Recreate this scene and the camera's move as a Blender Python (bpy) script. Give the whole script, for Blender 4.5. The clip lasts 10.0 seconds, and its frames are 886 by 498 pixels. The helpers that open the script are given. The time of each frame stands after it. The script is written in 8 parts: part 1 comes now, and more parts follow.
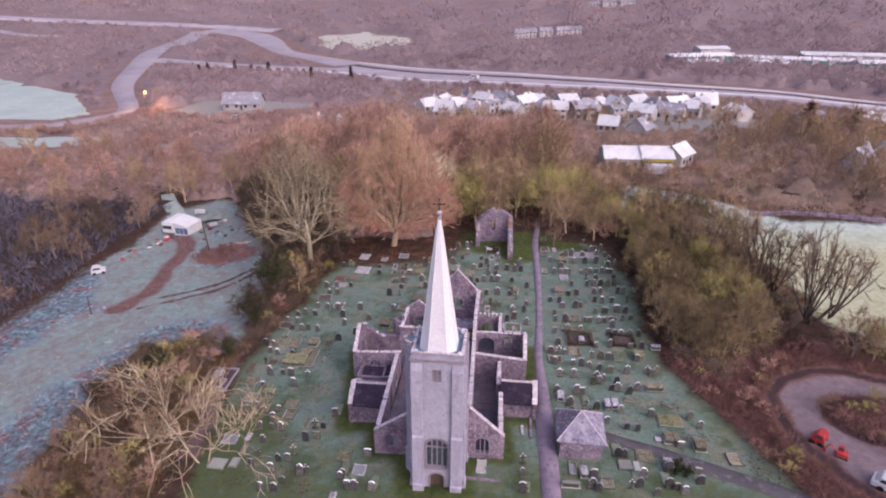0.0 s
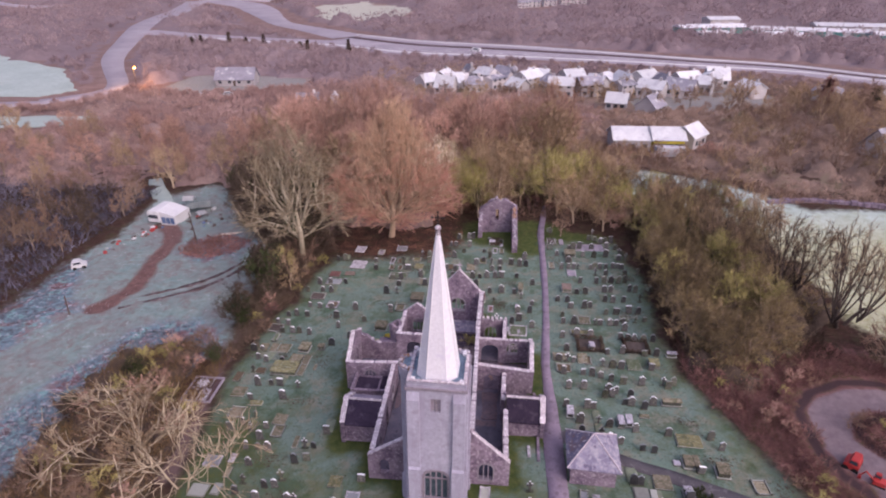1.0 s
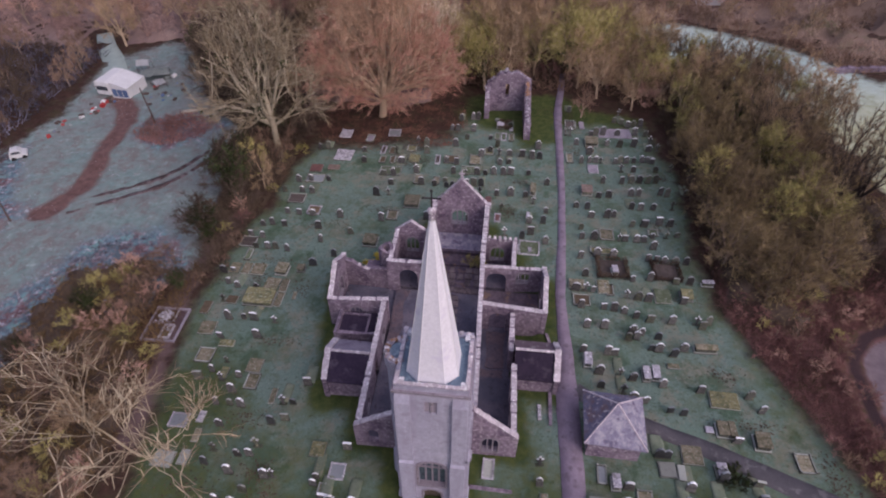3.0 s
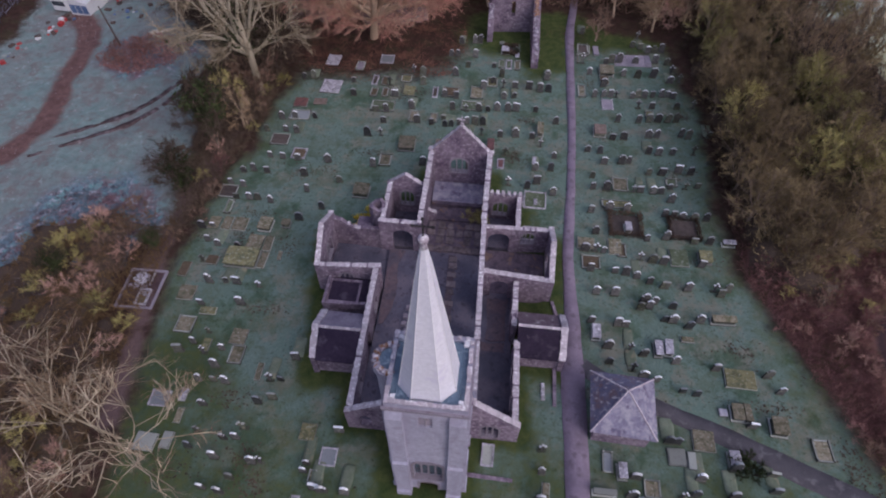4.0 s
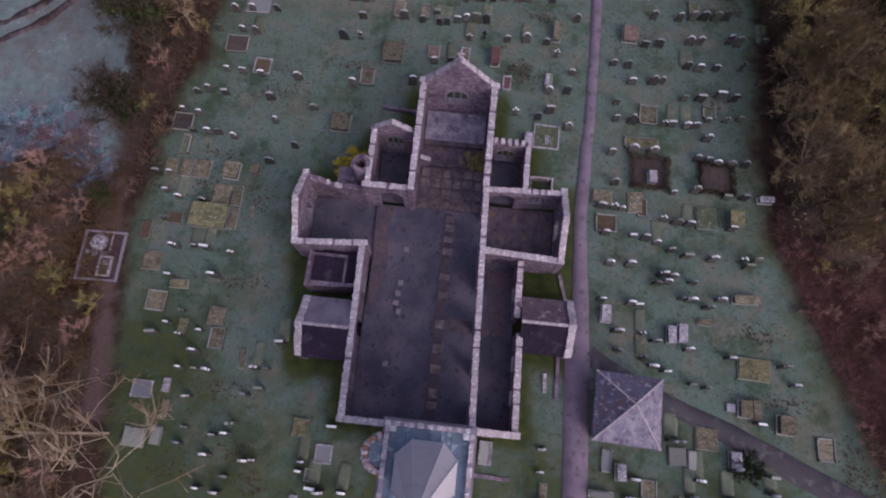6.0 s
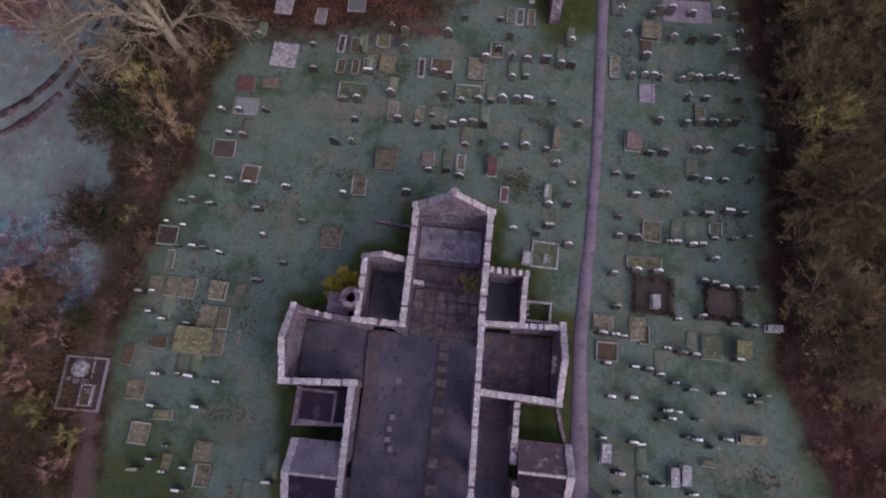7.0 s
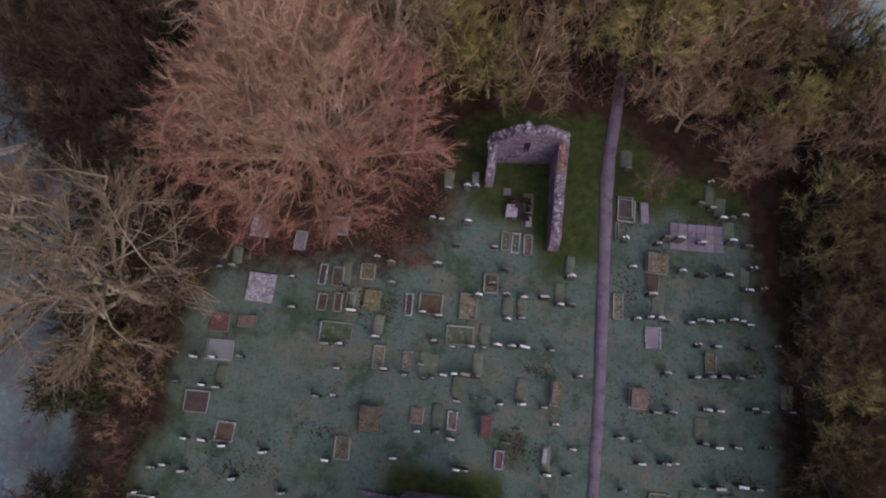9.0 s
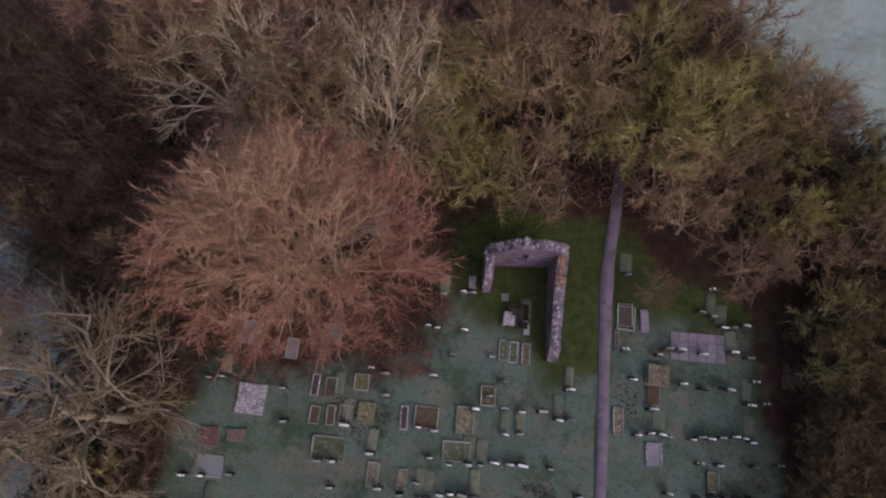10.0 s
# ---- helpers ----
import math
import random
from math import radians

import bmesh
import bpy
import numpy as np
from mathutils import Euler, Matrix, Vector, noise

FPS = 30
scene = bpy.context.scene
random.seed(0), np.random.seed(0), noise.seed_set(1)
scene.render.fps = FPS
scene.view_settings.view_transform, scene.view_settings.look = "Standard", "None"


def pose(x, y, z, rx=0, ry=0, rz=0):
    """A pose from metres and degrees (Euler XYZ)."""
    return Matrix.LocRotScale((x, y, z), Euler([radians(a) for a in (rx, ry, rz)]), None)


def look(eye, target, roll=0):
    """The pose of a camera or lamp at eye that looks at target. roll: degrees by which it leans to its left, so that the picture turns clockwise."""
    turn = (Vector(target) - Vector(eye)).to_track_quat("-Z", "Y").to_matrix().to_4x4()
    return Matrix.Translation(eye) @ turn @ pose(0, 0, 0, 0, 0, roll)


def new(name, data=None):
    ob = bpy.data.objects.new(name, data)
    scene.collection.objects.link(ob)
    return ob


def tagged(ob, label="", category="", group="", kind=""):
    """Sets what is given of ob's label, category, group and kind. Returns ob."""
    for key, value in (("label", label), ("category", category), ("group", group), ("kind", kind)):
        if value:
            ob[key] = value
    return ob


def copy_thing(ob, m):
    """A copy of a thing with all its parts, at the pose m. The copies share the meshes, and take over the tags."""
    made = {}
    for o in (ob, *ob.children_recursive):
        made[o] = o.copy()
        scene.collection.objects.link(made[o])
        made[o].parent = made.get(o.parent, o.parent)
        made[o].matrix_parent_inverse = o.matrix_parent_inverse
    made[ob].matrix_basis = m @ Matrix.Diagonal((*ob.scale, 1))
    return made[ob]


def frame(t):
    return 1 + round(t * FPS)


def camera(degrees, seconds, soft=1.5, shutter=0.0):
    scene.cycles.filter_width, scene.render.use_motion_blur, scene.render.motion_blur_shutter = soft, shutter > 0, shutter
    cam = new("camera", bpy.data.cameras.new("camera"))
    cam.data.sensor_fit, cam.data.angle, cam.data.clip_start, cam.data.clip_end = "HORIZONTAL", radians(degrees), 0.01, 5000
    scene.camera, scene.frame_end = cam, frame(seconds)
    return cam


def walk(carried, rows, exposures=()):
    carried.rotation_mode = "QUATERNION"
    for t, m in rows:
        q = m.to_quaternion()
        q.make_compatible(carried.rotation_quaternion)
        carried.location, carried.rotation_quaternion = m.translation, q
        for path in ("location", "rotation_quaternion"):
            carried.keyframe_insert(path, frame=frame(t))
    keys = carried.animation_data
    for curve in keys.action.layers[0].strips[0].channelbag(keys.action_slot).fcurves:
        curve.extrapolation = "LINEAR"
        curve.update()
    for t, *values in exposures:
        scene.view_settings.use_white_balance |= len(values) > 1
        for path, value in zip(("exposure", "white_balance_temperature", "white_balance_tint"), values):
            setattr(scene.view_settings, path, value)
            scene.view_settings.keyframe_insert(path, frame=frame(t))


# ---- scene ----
cam = camera(73.75, 10.0, soft=2.05)
PATH = [
    (0, (-0.458, -5.156, 44.880), (-2.406, 13.010, 36.742), 0.20),
    (0.5, (-0.707, -2.076, 45.155), (-2.675, 16.065, 36.969), 0.09),
    (1, (-1.061, 1.729, 45.514), (-3.007, 19.495, 36.537), 0.10),
    (1.5, (-1.425, 5.416, 45.836), (-3.321, 22.646, 35.859), 0.10),
    (2, (-1.843, 9.641, 46.120), (-3.662, 26.100, 34.903), 0.15),
    (2.5, (-2.227, 13.488, 46.270), (-3.949, 29.082, 33.867), 0.19),
    (4, (-3.204, 25.356, 46.354), (-4.546, 37.502, 30.522), 0.18),
    (4.5, (-3.593, 29.248, 46.253), (-4.735, 39.933, 29.385), 0.39),
    (5, (-3.860, 33.210, 46.311), (-4.830, 42.345, 28.545), 0.43),
    (5.2, (-4.189, 34.746, 46.328), (-5.004, 43.276, 28.257), 0.97),
    (6.3, (-5.183, 46.067, 48.421), (-5.640, 51.383, 29.146), 1.05),
    (6.5, (-5.085, 48.275, 48.496), (-5.654, 53.705, 29.256), 0.03),
    (7, (-5.554, 54.359, 49.181), (-6.108, 59.720, 29.921), 0.19),
    (7.5, (-5.871, 60.535, 49.709), (-6.452, 65.768, 30.415), -0.25),
    (8, (-6.370, 65.736, 50.032), (-6.892, 70.960, 30.733), 0.25),
    (8.5, (-6.735, 71.023, 50.515), (-7.256, 76.343, 31.242), 0.34),
    (9, (-7.061, 78.028, 51.267), (-7.579, 82.907, 31.878), -0.39),
    (9.5, (-7.766, 83.713, 51.868), (-8.143, 88.469, 32.446), 1.02),
    (10, (-8.240, 87.201, 52.283), (-8.531, 92.235, 32.929), 2.31),
]
EXPOSURES = [(0.0, 0.03, 5950, 28), (2.5, -0.4, 5950, 26), (4.0, -0.74, 5450, 20), (4.5, -0.82, 5450, 22), (6.5, -0.86, 5800, 27), (8.0, -1.12, 5650, 22), (9.0, -1.14, 5850, 22), (10.0, -1.16, 5950, 22)]
walk(cam, [(t, look(eye, target, roll)) for t, eye, target, roll in PATH], EXPOSURES)

# ---- sky and sun: a dim, overcast winter dawn ----
world = bpy.data.worlds.new("dawn_sky")
scene.world = world
world.use_nodes = True
wn = world.node_tree.nodes
wl = world.node_tree.links
wn.clear()
sky = wn.new("ShaderNodeTexSky")
sky.sky_type = "NISHITA"
sky.sun_disc = False
sky.sun_elevation = radians(38)
sky.sun_rotation = radians(130)
sky.air_density = 1.0
sky.dust_density = 7.0
back = wn.new("ShaderNodeBackground")
back.inputs["Strength"].default_value = 0.15
wout = wn.new("ShaderNodeOutputWorld")
wl.new(sky.outputs["Color"], back.inputs["Color"])
wl.new(back.outputs["Background"], wout.inputs["Surface"])

sun_data = bpy.data.lights.new("sun", "SUN")
sun_data.energy = 1.1
sun_data.angle = radians(140)
sun_data.color = (1.0, 0.87, 0.84)
sun = new("sun", sun_data)
sun.matrix_world = look((50, -20, 135), (0, 50, 0))

# ---- materials ----
def nodes_of(name):
    m = bpy.data.materials.new(name)
    m.use_nodes = True
    nt = m.node_tree
    nt.nodes.clear()
    out = nt.nodes.new("ShaderNodeOutputMaterial")
    bsdf = nt.nodes.new("ShaderNodeBsdfPrincipled")
    nt.links.new(bsdf.outputs["BSDF"], out.inputs["Surface"])
    return m, nt, bsdf


def noise_fac(nt, scale, detail=4.0, rough=0.6, low=0.35, high=0.65, stretch=None):
    """World-space noise, spread to 0..1."""
    geo = nt.nodes.new("ShaderNodeNewGeometry")
    vec = geo.outputs["Position"]
    if stretch:
        mp = nt.nodes.new("ShaderNodeMapping")
        mp.inputs["Scale"].default_value = stretch
        nt.links.new(vec, mp.inputs["Vector"])
        vec = mp.outputs["Vector"]
    n = nt.nodes.new("ShaderNodeTexNoise")
    n.inputs["Scale"].default_value = scale
    n.inputs["Detail"].default_value = detail
    n.inputs["Roughness"].default_value = rough
    nt.links.new(vec, n.inputs["Vector"])
    r = nt.nodes.new("ShaderNodeMapRange")
    r.inputs["From Min"].default_value = low
    r.inputs["From Max"].default_value = high
    nt.links.new(n.outputs["Fac"], r.inputs["Value"])
    return r.outputs["Result"], n.outputs["Fac"]


def mix(nt, fac, a, b):
    m = nt.nodes.new("ShaderNodeMix")
    m.data_type = "RGBA"
    if isinstance(fac, float):
        m.inputs[0].default_value = fac
    else:
        nt.links.new(fac, m.inputs[0])
    for k, v in ((6, a), (7, b)):
        if isinstance(v, tuple):
            m.inputs[k].default_value = (*v, 1)
        else:
            nt.links.new(v, m.inputs[k])
    return m.outputs[2]


def math_node(nt, op, a, b=0.0):
    m = nt.nodes.new("ShaderNodeMath")
    m.operation = op
    for k, v in ((0, a), (1, b)):
        if isinstance(v, float):
            m.inputs[k].default_value = v
        else:
            nt.links.new(v, m.inputs[k])
    return m.outputs[0]


def bump(nt, bsdf, height, strength, dist):
    b = nt.nodes.new("ShaderNodeBump")
    b.inputs["Strength"].default_value = strength
    b.inputs["Distance"].default_value = dist
    nt.links.new(height, b.inputs["Height"])
    nt.links.new(b.outputs["Normal"], bsdf.inputs["Normal"])


def vary(nt, col, amount):
    """Each object, and each loose piece, a little lighter or darker."""
    info = nt.nodes.new("ShaderNodeObjectInfo")
    r = nt.nodes.new("ShaderNodeMapRange")
    r.inputs["To Min"].default_value = 1 - amount
    r.inputs["To Max"].default_value = 1 + amount
    nt.links.new(info.outputs["Random"], r.inputs["Value"])
    h = nt.nodes.new("ShaderNodeHueSaturation")
    nt.links.new(r.outputs["Result"], h.inputs["Value"])
    nt.links.new(col, h.inputs["Color"])
    return h.outputs["Color"]


def surface(name, c1, c2, big=0.4, fine=6.0, rough=0.9, relief=0.02, spot=None, spots=3.0, amount=0.1, metal=0.0, stretch=None, top=None, stones=0.0, uneven=0.4, blotch=None, blotches=1.0, speck=None):
    """Two colours mixed by coarse noise, broken by fine grain, with optional spots of a third colour and one on upward faces."""
    m, nt, bsdf = nodes_of(name)
    f, _ = noise_fac(nt, big, 5, 0.65, stretch=stretch)
    col = mix(nt, f, c1, c2)
    g, raw = noise_fac(nt, fine, 6, 0.7, 0.3, 0.7)
    dark = tuple(v * 0.62 for v in c1)
    gg = math_node(nt, "MULTIPLY", g, 0.45)
    col = mix(nt, gg, col, dark)
    if blotch:
        b, _ = noise_fac(nt, blotches, 7, 0.72, 0.46, 0.62, stretch=stretch)
        col = mix(nt, b, col, blotch)
    if stones:
        # single stones of a rubble wall, each its own tone, with darker joints
        geo = nt.nodes.new("ShaderNodeNewGeometry")
        for feature, lo, hi, out in (("F1", 1 - uneven, 1 + uneven, "Color"), ("DISTANCE_TO_EDGE", 1 - 1.1 * uneven, 1.0, "Distance")):
            vo = nt.nodes.new("ShaderNodeTexVoronoi")
            vo.feature = feature
            vo.inputs["Scale"].default_value = stones
            nt.links.new(geo.outputs["Position"], vo.inputs["Vector"])
            r = nt.nodes.new("ShaderNodeMapRange")
            r.inputs["From Max"].default_value = 1.0 if out == "Color" else 0.1
            r.inputs["To Min"].default_value = lo
            r.inputs["To Max"].default_value = hi
            nt.links.new(vo.outputs[out], r.inputs["Value"])
            h = nt.nodes.new("ShaderNodeHueSaturation")
            nt.links.new(r.outputs["Result"], h.inputs["Value"])
            nt.links.new(col, h.inputs["Color"])
            col = h.outputs["Color"]
    if spot:
        s, _ = noise_fac(nt, spots, 4, 0.6, 0.56, 0.66)
        col = mix(nt, s, col, spot)
    if top:
        geo = nt.nodes.new("ShaderNodeNewGeometry")
        sep = nt.nodes.new("ShaderNodeSeparateXYZ")
        nt.links.new(geo.outputs["True Normal"], sep.inputs["Vector"])
        up = nt.nodes.new("ShaderNodeMapRange")
        up.inputs["From Min"].default_value = 0.3
        up.inputs["From Max"].default_value = 0.7
        nt.links.new(sep.outputs["Z"], up.inputs["Value"])
        t, _ = noise_fac(nt, 5.0, 4, 0.7, 0.22, 0.42)
        col = mix(nt, math_node(nt, "MULTIPLY", up.outputs["Result"], t), col, top)
    if speck:
        k, _ = noise_fac(nt, 4.5, 7, 0.8, 0.53, 0.6)
        col = mix(nt, k, col, speck)
    col = vary(nt, col, amount)
    nt.links.new(col, bsdf.inputs["Base Color"])
    bsdf.inputs["Roughness"].default_value = rough
    bsdf.inputs["Metallic"].default_value = metal
    bsdf.inputs["Specular IOR Level"].default_value = 0.5 if rough < 0.6 else 0.15
    bump(nt, bsdf, raw, 0.7, relief)
    return m


M = {}
M["rubble"] = surface("rubble_stone", (0.25, 0.195, 0.258), (0.35, 0.285, 0.348), 0.9, 3.6, relief=0.06, spot=(0.41, 0.355, 0.40), spots=3.4, stones=2.8, uneven=0.26, blotch=(0.15, 0.112, 0.162), blotches=0.5)
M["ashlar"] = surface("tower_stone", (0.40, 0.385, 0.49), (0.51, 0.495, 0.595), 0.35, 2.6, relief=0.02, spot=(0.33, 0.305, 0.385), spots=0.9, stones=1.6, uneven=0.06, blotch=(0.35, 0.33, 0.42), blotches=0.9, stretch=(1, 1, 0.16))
M["spire"] = surface("spire_stone", (0.84, 0.825, 0.90), (0.90, 0.885, 0.945), 0.5, 5.0, relief=0.006, spot=(0.72, 0.695, 0.80), spots=0.9, stretch=(1, 1, 0.35))
# cream tone that holds the dawn light on the tower's nave side
M["dawn_cream"] = surface("dawn_lit_cream", (0.86, 0.80, 0.74), (0.92, 0.87, 0.81), 0.6, 4.0, relief=0.01, spot=(0.72, 0.64, 0.58), spots=0.9)
M["arris"] = surface("arris_stone", (0.76, 0.75, 0.80), (0.83, 0.82, 0.86), 1.0, 6.0, relief=0.01)
M["coping"] = surface("coping_stone", (0.30, 0.25, 0.30), (0.48, 0.42, 0.47), 2.6, 10.0, relief=0.06, amount=0.16, blotch=(0.22, 0.175, 0.215), blotches=3.0, top=(0.52, 0.46, 0.505), speck=(0.93, 0.92, 0.93))
M["ruin_stone"] = surface("ruin_top_stone", (0.27, 0.23, 0.29), (0.42, 0.37, 0.43), 1.6, 7.0, relief=0.03, spot=(0.85, 0.84, 0.88), spots=5.0, amount=0.35)
M["lead"] = surface("lead_sheet", (0.14, 0.20, 0.28), (0.22, 0.31, 0.40), 1.2, 8.0, rough=0.55, relief=0.01, spot=(0.34, 0.43, 0.50), spots=2.5)
M["void"] = surface("opening_shade", (0.012, 0.011, 0.013), (0.03, 0.027, 0.03), 1.0, 5.0)
M["glass"] = surface("leaded_glass", (0.05, 0.075, 0.10), (0.11, 0.16, 0.19), 3.0, 9.0, rough=0.25)
M["dressed"] = surface("dressed_stone", (0.26, 0.225, 0.27), (0.35, 0.31, 0.355), 1.0, 6.0, relief=0.02, spot=(0.19, 0.165, 0.19), spots=2.0)
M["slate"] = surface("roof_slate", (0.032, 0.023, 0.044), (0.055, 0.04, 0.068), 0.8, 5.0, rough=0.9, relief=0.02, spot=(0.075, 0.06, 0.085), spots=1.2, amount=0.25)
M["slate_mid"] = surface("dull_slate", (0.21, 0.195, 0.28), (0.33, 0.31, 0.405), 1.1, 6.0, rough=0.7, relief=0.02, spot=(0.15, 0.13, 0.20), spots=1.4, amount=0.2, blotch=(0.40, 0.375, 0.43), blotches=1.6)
M["slate_frost_lit"] = surface("lit_frosted_slate", (0.27, 0.235, 0.32), (0.42, 0.375, 0.46), 0.9, 6.0, rough=0.7, relief=0.015, spot=(0.20, 0.16, 0.22), spots=1.0, amount=0.2)
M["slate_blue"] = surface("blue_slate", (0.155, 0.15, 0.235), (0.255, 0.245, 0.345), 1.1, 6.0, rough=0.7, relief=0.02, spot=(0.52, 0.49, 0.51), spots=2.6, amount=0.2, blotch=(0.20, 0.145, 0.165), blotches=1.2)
M["slate_moss"] = surface("mossy_slate", (0.18, 0.125, 0.155), (0.30, 0.225, 0.255), 0.9, 6.0, relief=0.02, spot=(0.46, 0.41, 0.41), spots=1.3, amount=0.2)
M["oak"] = surface("weathered_oak", (0.10, 0.075, 0.06), (0.16, 0.125, 0.10), 2.0, 12.0, relief=0.01)
M["iron"] = surface("iron", (0.05, 0.045, 0.05), (0.11, 0.10, 0.10), 3.0, 14.0, rough=0.6, metal=0.6)
M["nave_floor"] = surface("nave_tarmac", (0.085, 0.083, 0.118), (0.135, 0.13, 0.175), 0.35, 4.0, relief=0.012, blotch=(0.165, 0.142, 0.178), blotches=0.4, spot=(0.068, 0.064, 0.088), spots=1.6)
M["litter"] = surface("leaf_litter", (0.135, 0.098, 0.115), (0.205, 0.155, 0.175), 1.3, 7.0, relief=0.04, spot=(0.08, 0.07, 0.088), spots=1.3, blotch=(0.10, 0.09, 0.118), blotches=0.7)
M["chancel"] = surface("chancel_paving", (0.13, 0.10, 0.13), (0.21, 0.165, 0.205), 0.8, 4.0, relief=0.02, spot=(0.23, 0.155, 0.125), spots=0.9, blotch=(0.08, 0.066, 0.09), blotches=1.1)
M["flag"] = surface("stone_flag", (0.20, 0.16, 0.165), (0.31, 0.26, 0.265), 1.8, 8.0, relief=0.02, amount=0.35, blotch=(0.13, 0.10, 0.105), blotches=2.0)
M["pale"] = surface("pale_gravestone", (0.075, 0.072, 0.074), (0.145, 0.14, 0.14), 3.0, 12.0, relief=0.012, spot=(0.20, 0.195, 0.165), spots=5.0, amount=0.5, top=(0.84, 0.86, 0.87))
M["grey"] = surface("grey_gravestone", (0.085, 0.085, 0.078), (0.16, 0.155, 0.14), 3.0, 12.0, relief=0.015, spot=(0.20, 0.20, 0.135), spots=4.0, amount=0.4, top=(0.33, 0.345, 0.32), blotch=(0.07, 0.08, 0.05), blotches=2.0)
M["dark"] = surface("dark_granite", (0.03, 0.03, 0.033), (0.07, 0.07, 0.075), 3.0, 14.0, rough=0.4, relief=0.005, amount=0.3, top=(0.24, 0.26, 0.28))
M["plinth"] = surface("mossy_plinth", (0.075, 0.085, 0.06), (0.14, 0.145, 0.11), 3.0, 12.0, relief=0.015, amount=0.3)
M["tan"] = surface("tan_sandstone", (0.20, 0.175, 0.125), (0.32, 0.285, 0.21), 2.2, 8.0, relief=0.03, spot=(0.36, 0.34, 0.28), spots=4.5, amount=0.25, blotch=(0.115, 0.115, 0.065), blotches=1.9)
M["olive"] = surface("mossy_stone", (0.20, 0.19, 0.10), (0.32, 0.30, 0.16), 2.2, 8.0, relief=0.04, spot=(0.36, 0.355, 0.27), spots=4.5, amount=0.25, blotch=(0.11, 0.12, 0.07), blotches=1.7)
M["white"] = surface("white_marble", (0.40, 0.38, 0.45), (0.64, 0.62, 0.69), 2.6, 10.0, rough=0.6, relief=0.01, spot=(0.80, 0.79, 0.83), spots=5.0, amount=0.2, blotch=(0.21, 0.20, 0.215), blotches=2.2)
M["pink"] = surface("pink_chippings", (0.26, 0.185, 0.165), (0.38, 0.285, 0.255), 2.0, 14.0, relief=0.02, amount=0.15, blotch=(0.17, 0.145, 0.115), blotches=2.4)
M["red"] = surface("red_granite", (0.15, 0.065, 0.065), (0.24, 0.115, 0.105), 2.0, 14.0, rough=0.5, relief=0.01, amount=0.15, blotch=(0.10, 0.06, 0.055), blotches=2.4)
M["leaf"] = surface("fallen_leaves", (0.12, 0.09, 0.062), (0.19, 0.145, 0.10), 2.0, 12.0, relief=0.03, spot=(0.10, 0.10, 0.06), spots=3.0, amount=0.2)
M["earth"] = surface("bare_earth", (0.085, 0.07, 0.065), (0.14, 0.115, 0.105), 2.0, 9.0, relief=0.03, amount=0.2)
M["grass"] = surface("grave_turf", (0.11, 0.14, 0.08), (0.19, 0.22, 0.15), 1.5, 10.0, relief=0.03, spot=(0.29, 0.32, 0.27), spots=3.0, amount=0.15)
M["turf_worn"] = surface("worn_grave_turf", (0.155, 0.19, 0.135), (0.235, 0.27, 0.205), 1.2, 9.0, relief=0.03, spot=(0.26, 0.25, 0.175), spots=1.4, amount=0.2)
M["path"] = surface("tarmac_path", (0.25, 0.20, 0.27), (0.345, 0.285, 0.36), 0.6, 9.0, relief=0.012, spot=(0.175, 0.14, 0.18), spots=1.2, blotch=(0.21, 0.17, 0.22), blotches=0.8)
M["path_dark"] = surface("damp_path", (0.085, 0.08, 0.09), (0.125, 0.115, 0.13), 0.6, 9.0, relief=0.01, spot=(0.16, 0.15, 0.16), spots=1.0)
M["road"] = surface("frosty_tarmac", (0.36, 0.325, 0.37), (0.46, 0.425, 0.475), 0.05, 0.8, relief=0.01, spot=(0.31, 0.28, 0.325), spots=0.08)
M["line"] = surface("road_paint", (0.72, 0.72, 0.73), (0.8, 0.8, 0.8), 0.5, 4.0)
M["frost_roof"] = surface("frosted_roof", (0.62, 0.63, 0.68), (0.76, 0.77, 0.80), 0.3, 3.0, relief=0.02, spot=(0.5, 0.5, 0.56), spots=0.5, amount=0.15)
M["grey_roof"] = surface("grey_tile_roof", (0.25, 0.24, 0.29), (0.36, 0.35, 0.41), 0.3, 3.0, relief=0.02, spot=(0.5, 0.5, 0.54), spots=0.5, amount=0.2)
M["house_wall"] = surface("pale_house_wall", (0.50, 0.47, 0.49), (0.64, 0.61, 0.62), 0.3, 3.0, relief=0.01, amount=0.25)
M["yellow"] = surface("yellow_painted_wall", (0.62, 0.52, 0.05), (0.70, 0.60, 0.08), 0.5, 3.0, amount=0.05)
M["teal"] = surface("teal_cladding", (0.10, 0.30, 0.28), (0.15, 0.36, 0.34), 0.2, 2.0, rough=0.6)
M["pane"] = surface("window_pane", (0.05, 0.055, 0.07), (0.10, 0.11, 0.13), 1.0, 5.0, rough=0.2)
M["caravan"] = surface("white_caravan_skin", (0.70, 0.70, 0.72), (0.80, 0.80, 0.82), 0.6, 6.0, rough=0.5, relief=0.004, spot=(0.6, 0.6, 0.6), spots=1.0)
M["tarp"] = surface("grey_green_tarpaulin", (0.28, 0.32, 0.31), (0.40, 0.44, 0.43), 0.8, 5.0, rough=0.6, relief=0.02, amount=0.3)
M["blue"] = surface("blue_plastic", (0.08, 0.14, 0.28), (0.13, 0.2, 0.36), 0.8, 5.0, rough=0.5)
M["redpaint"] = surface("red_machine_paint", (0.42, 0.03, 0.03), (0.52, 0.06, 0.05), 1.0, 7.0, rough=0.5, relief=0.004)
M["tyre"] = surface("black_rubber", (0.02, 0.02, 0.02), (0.035, 0.035, 0.035), 2.0, 12.0)
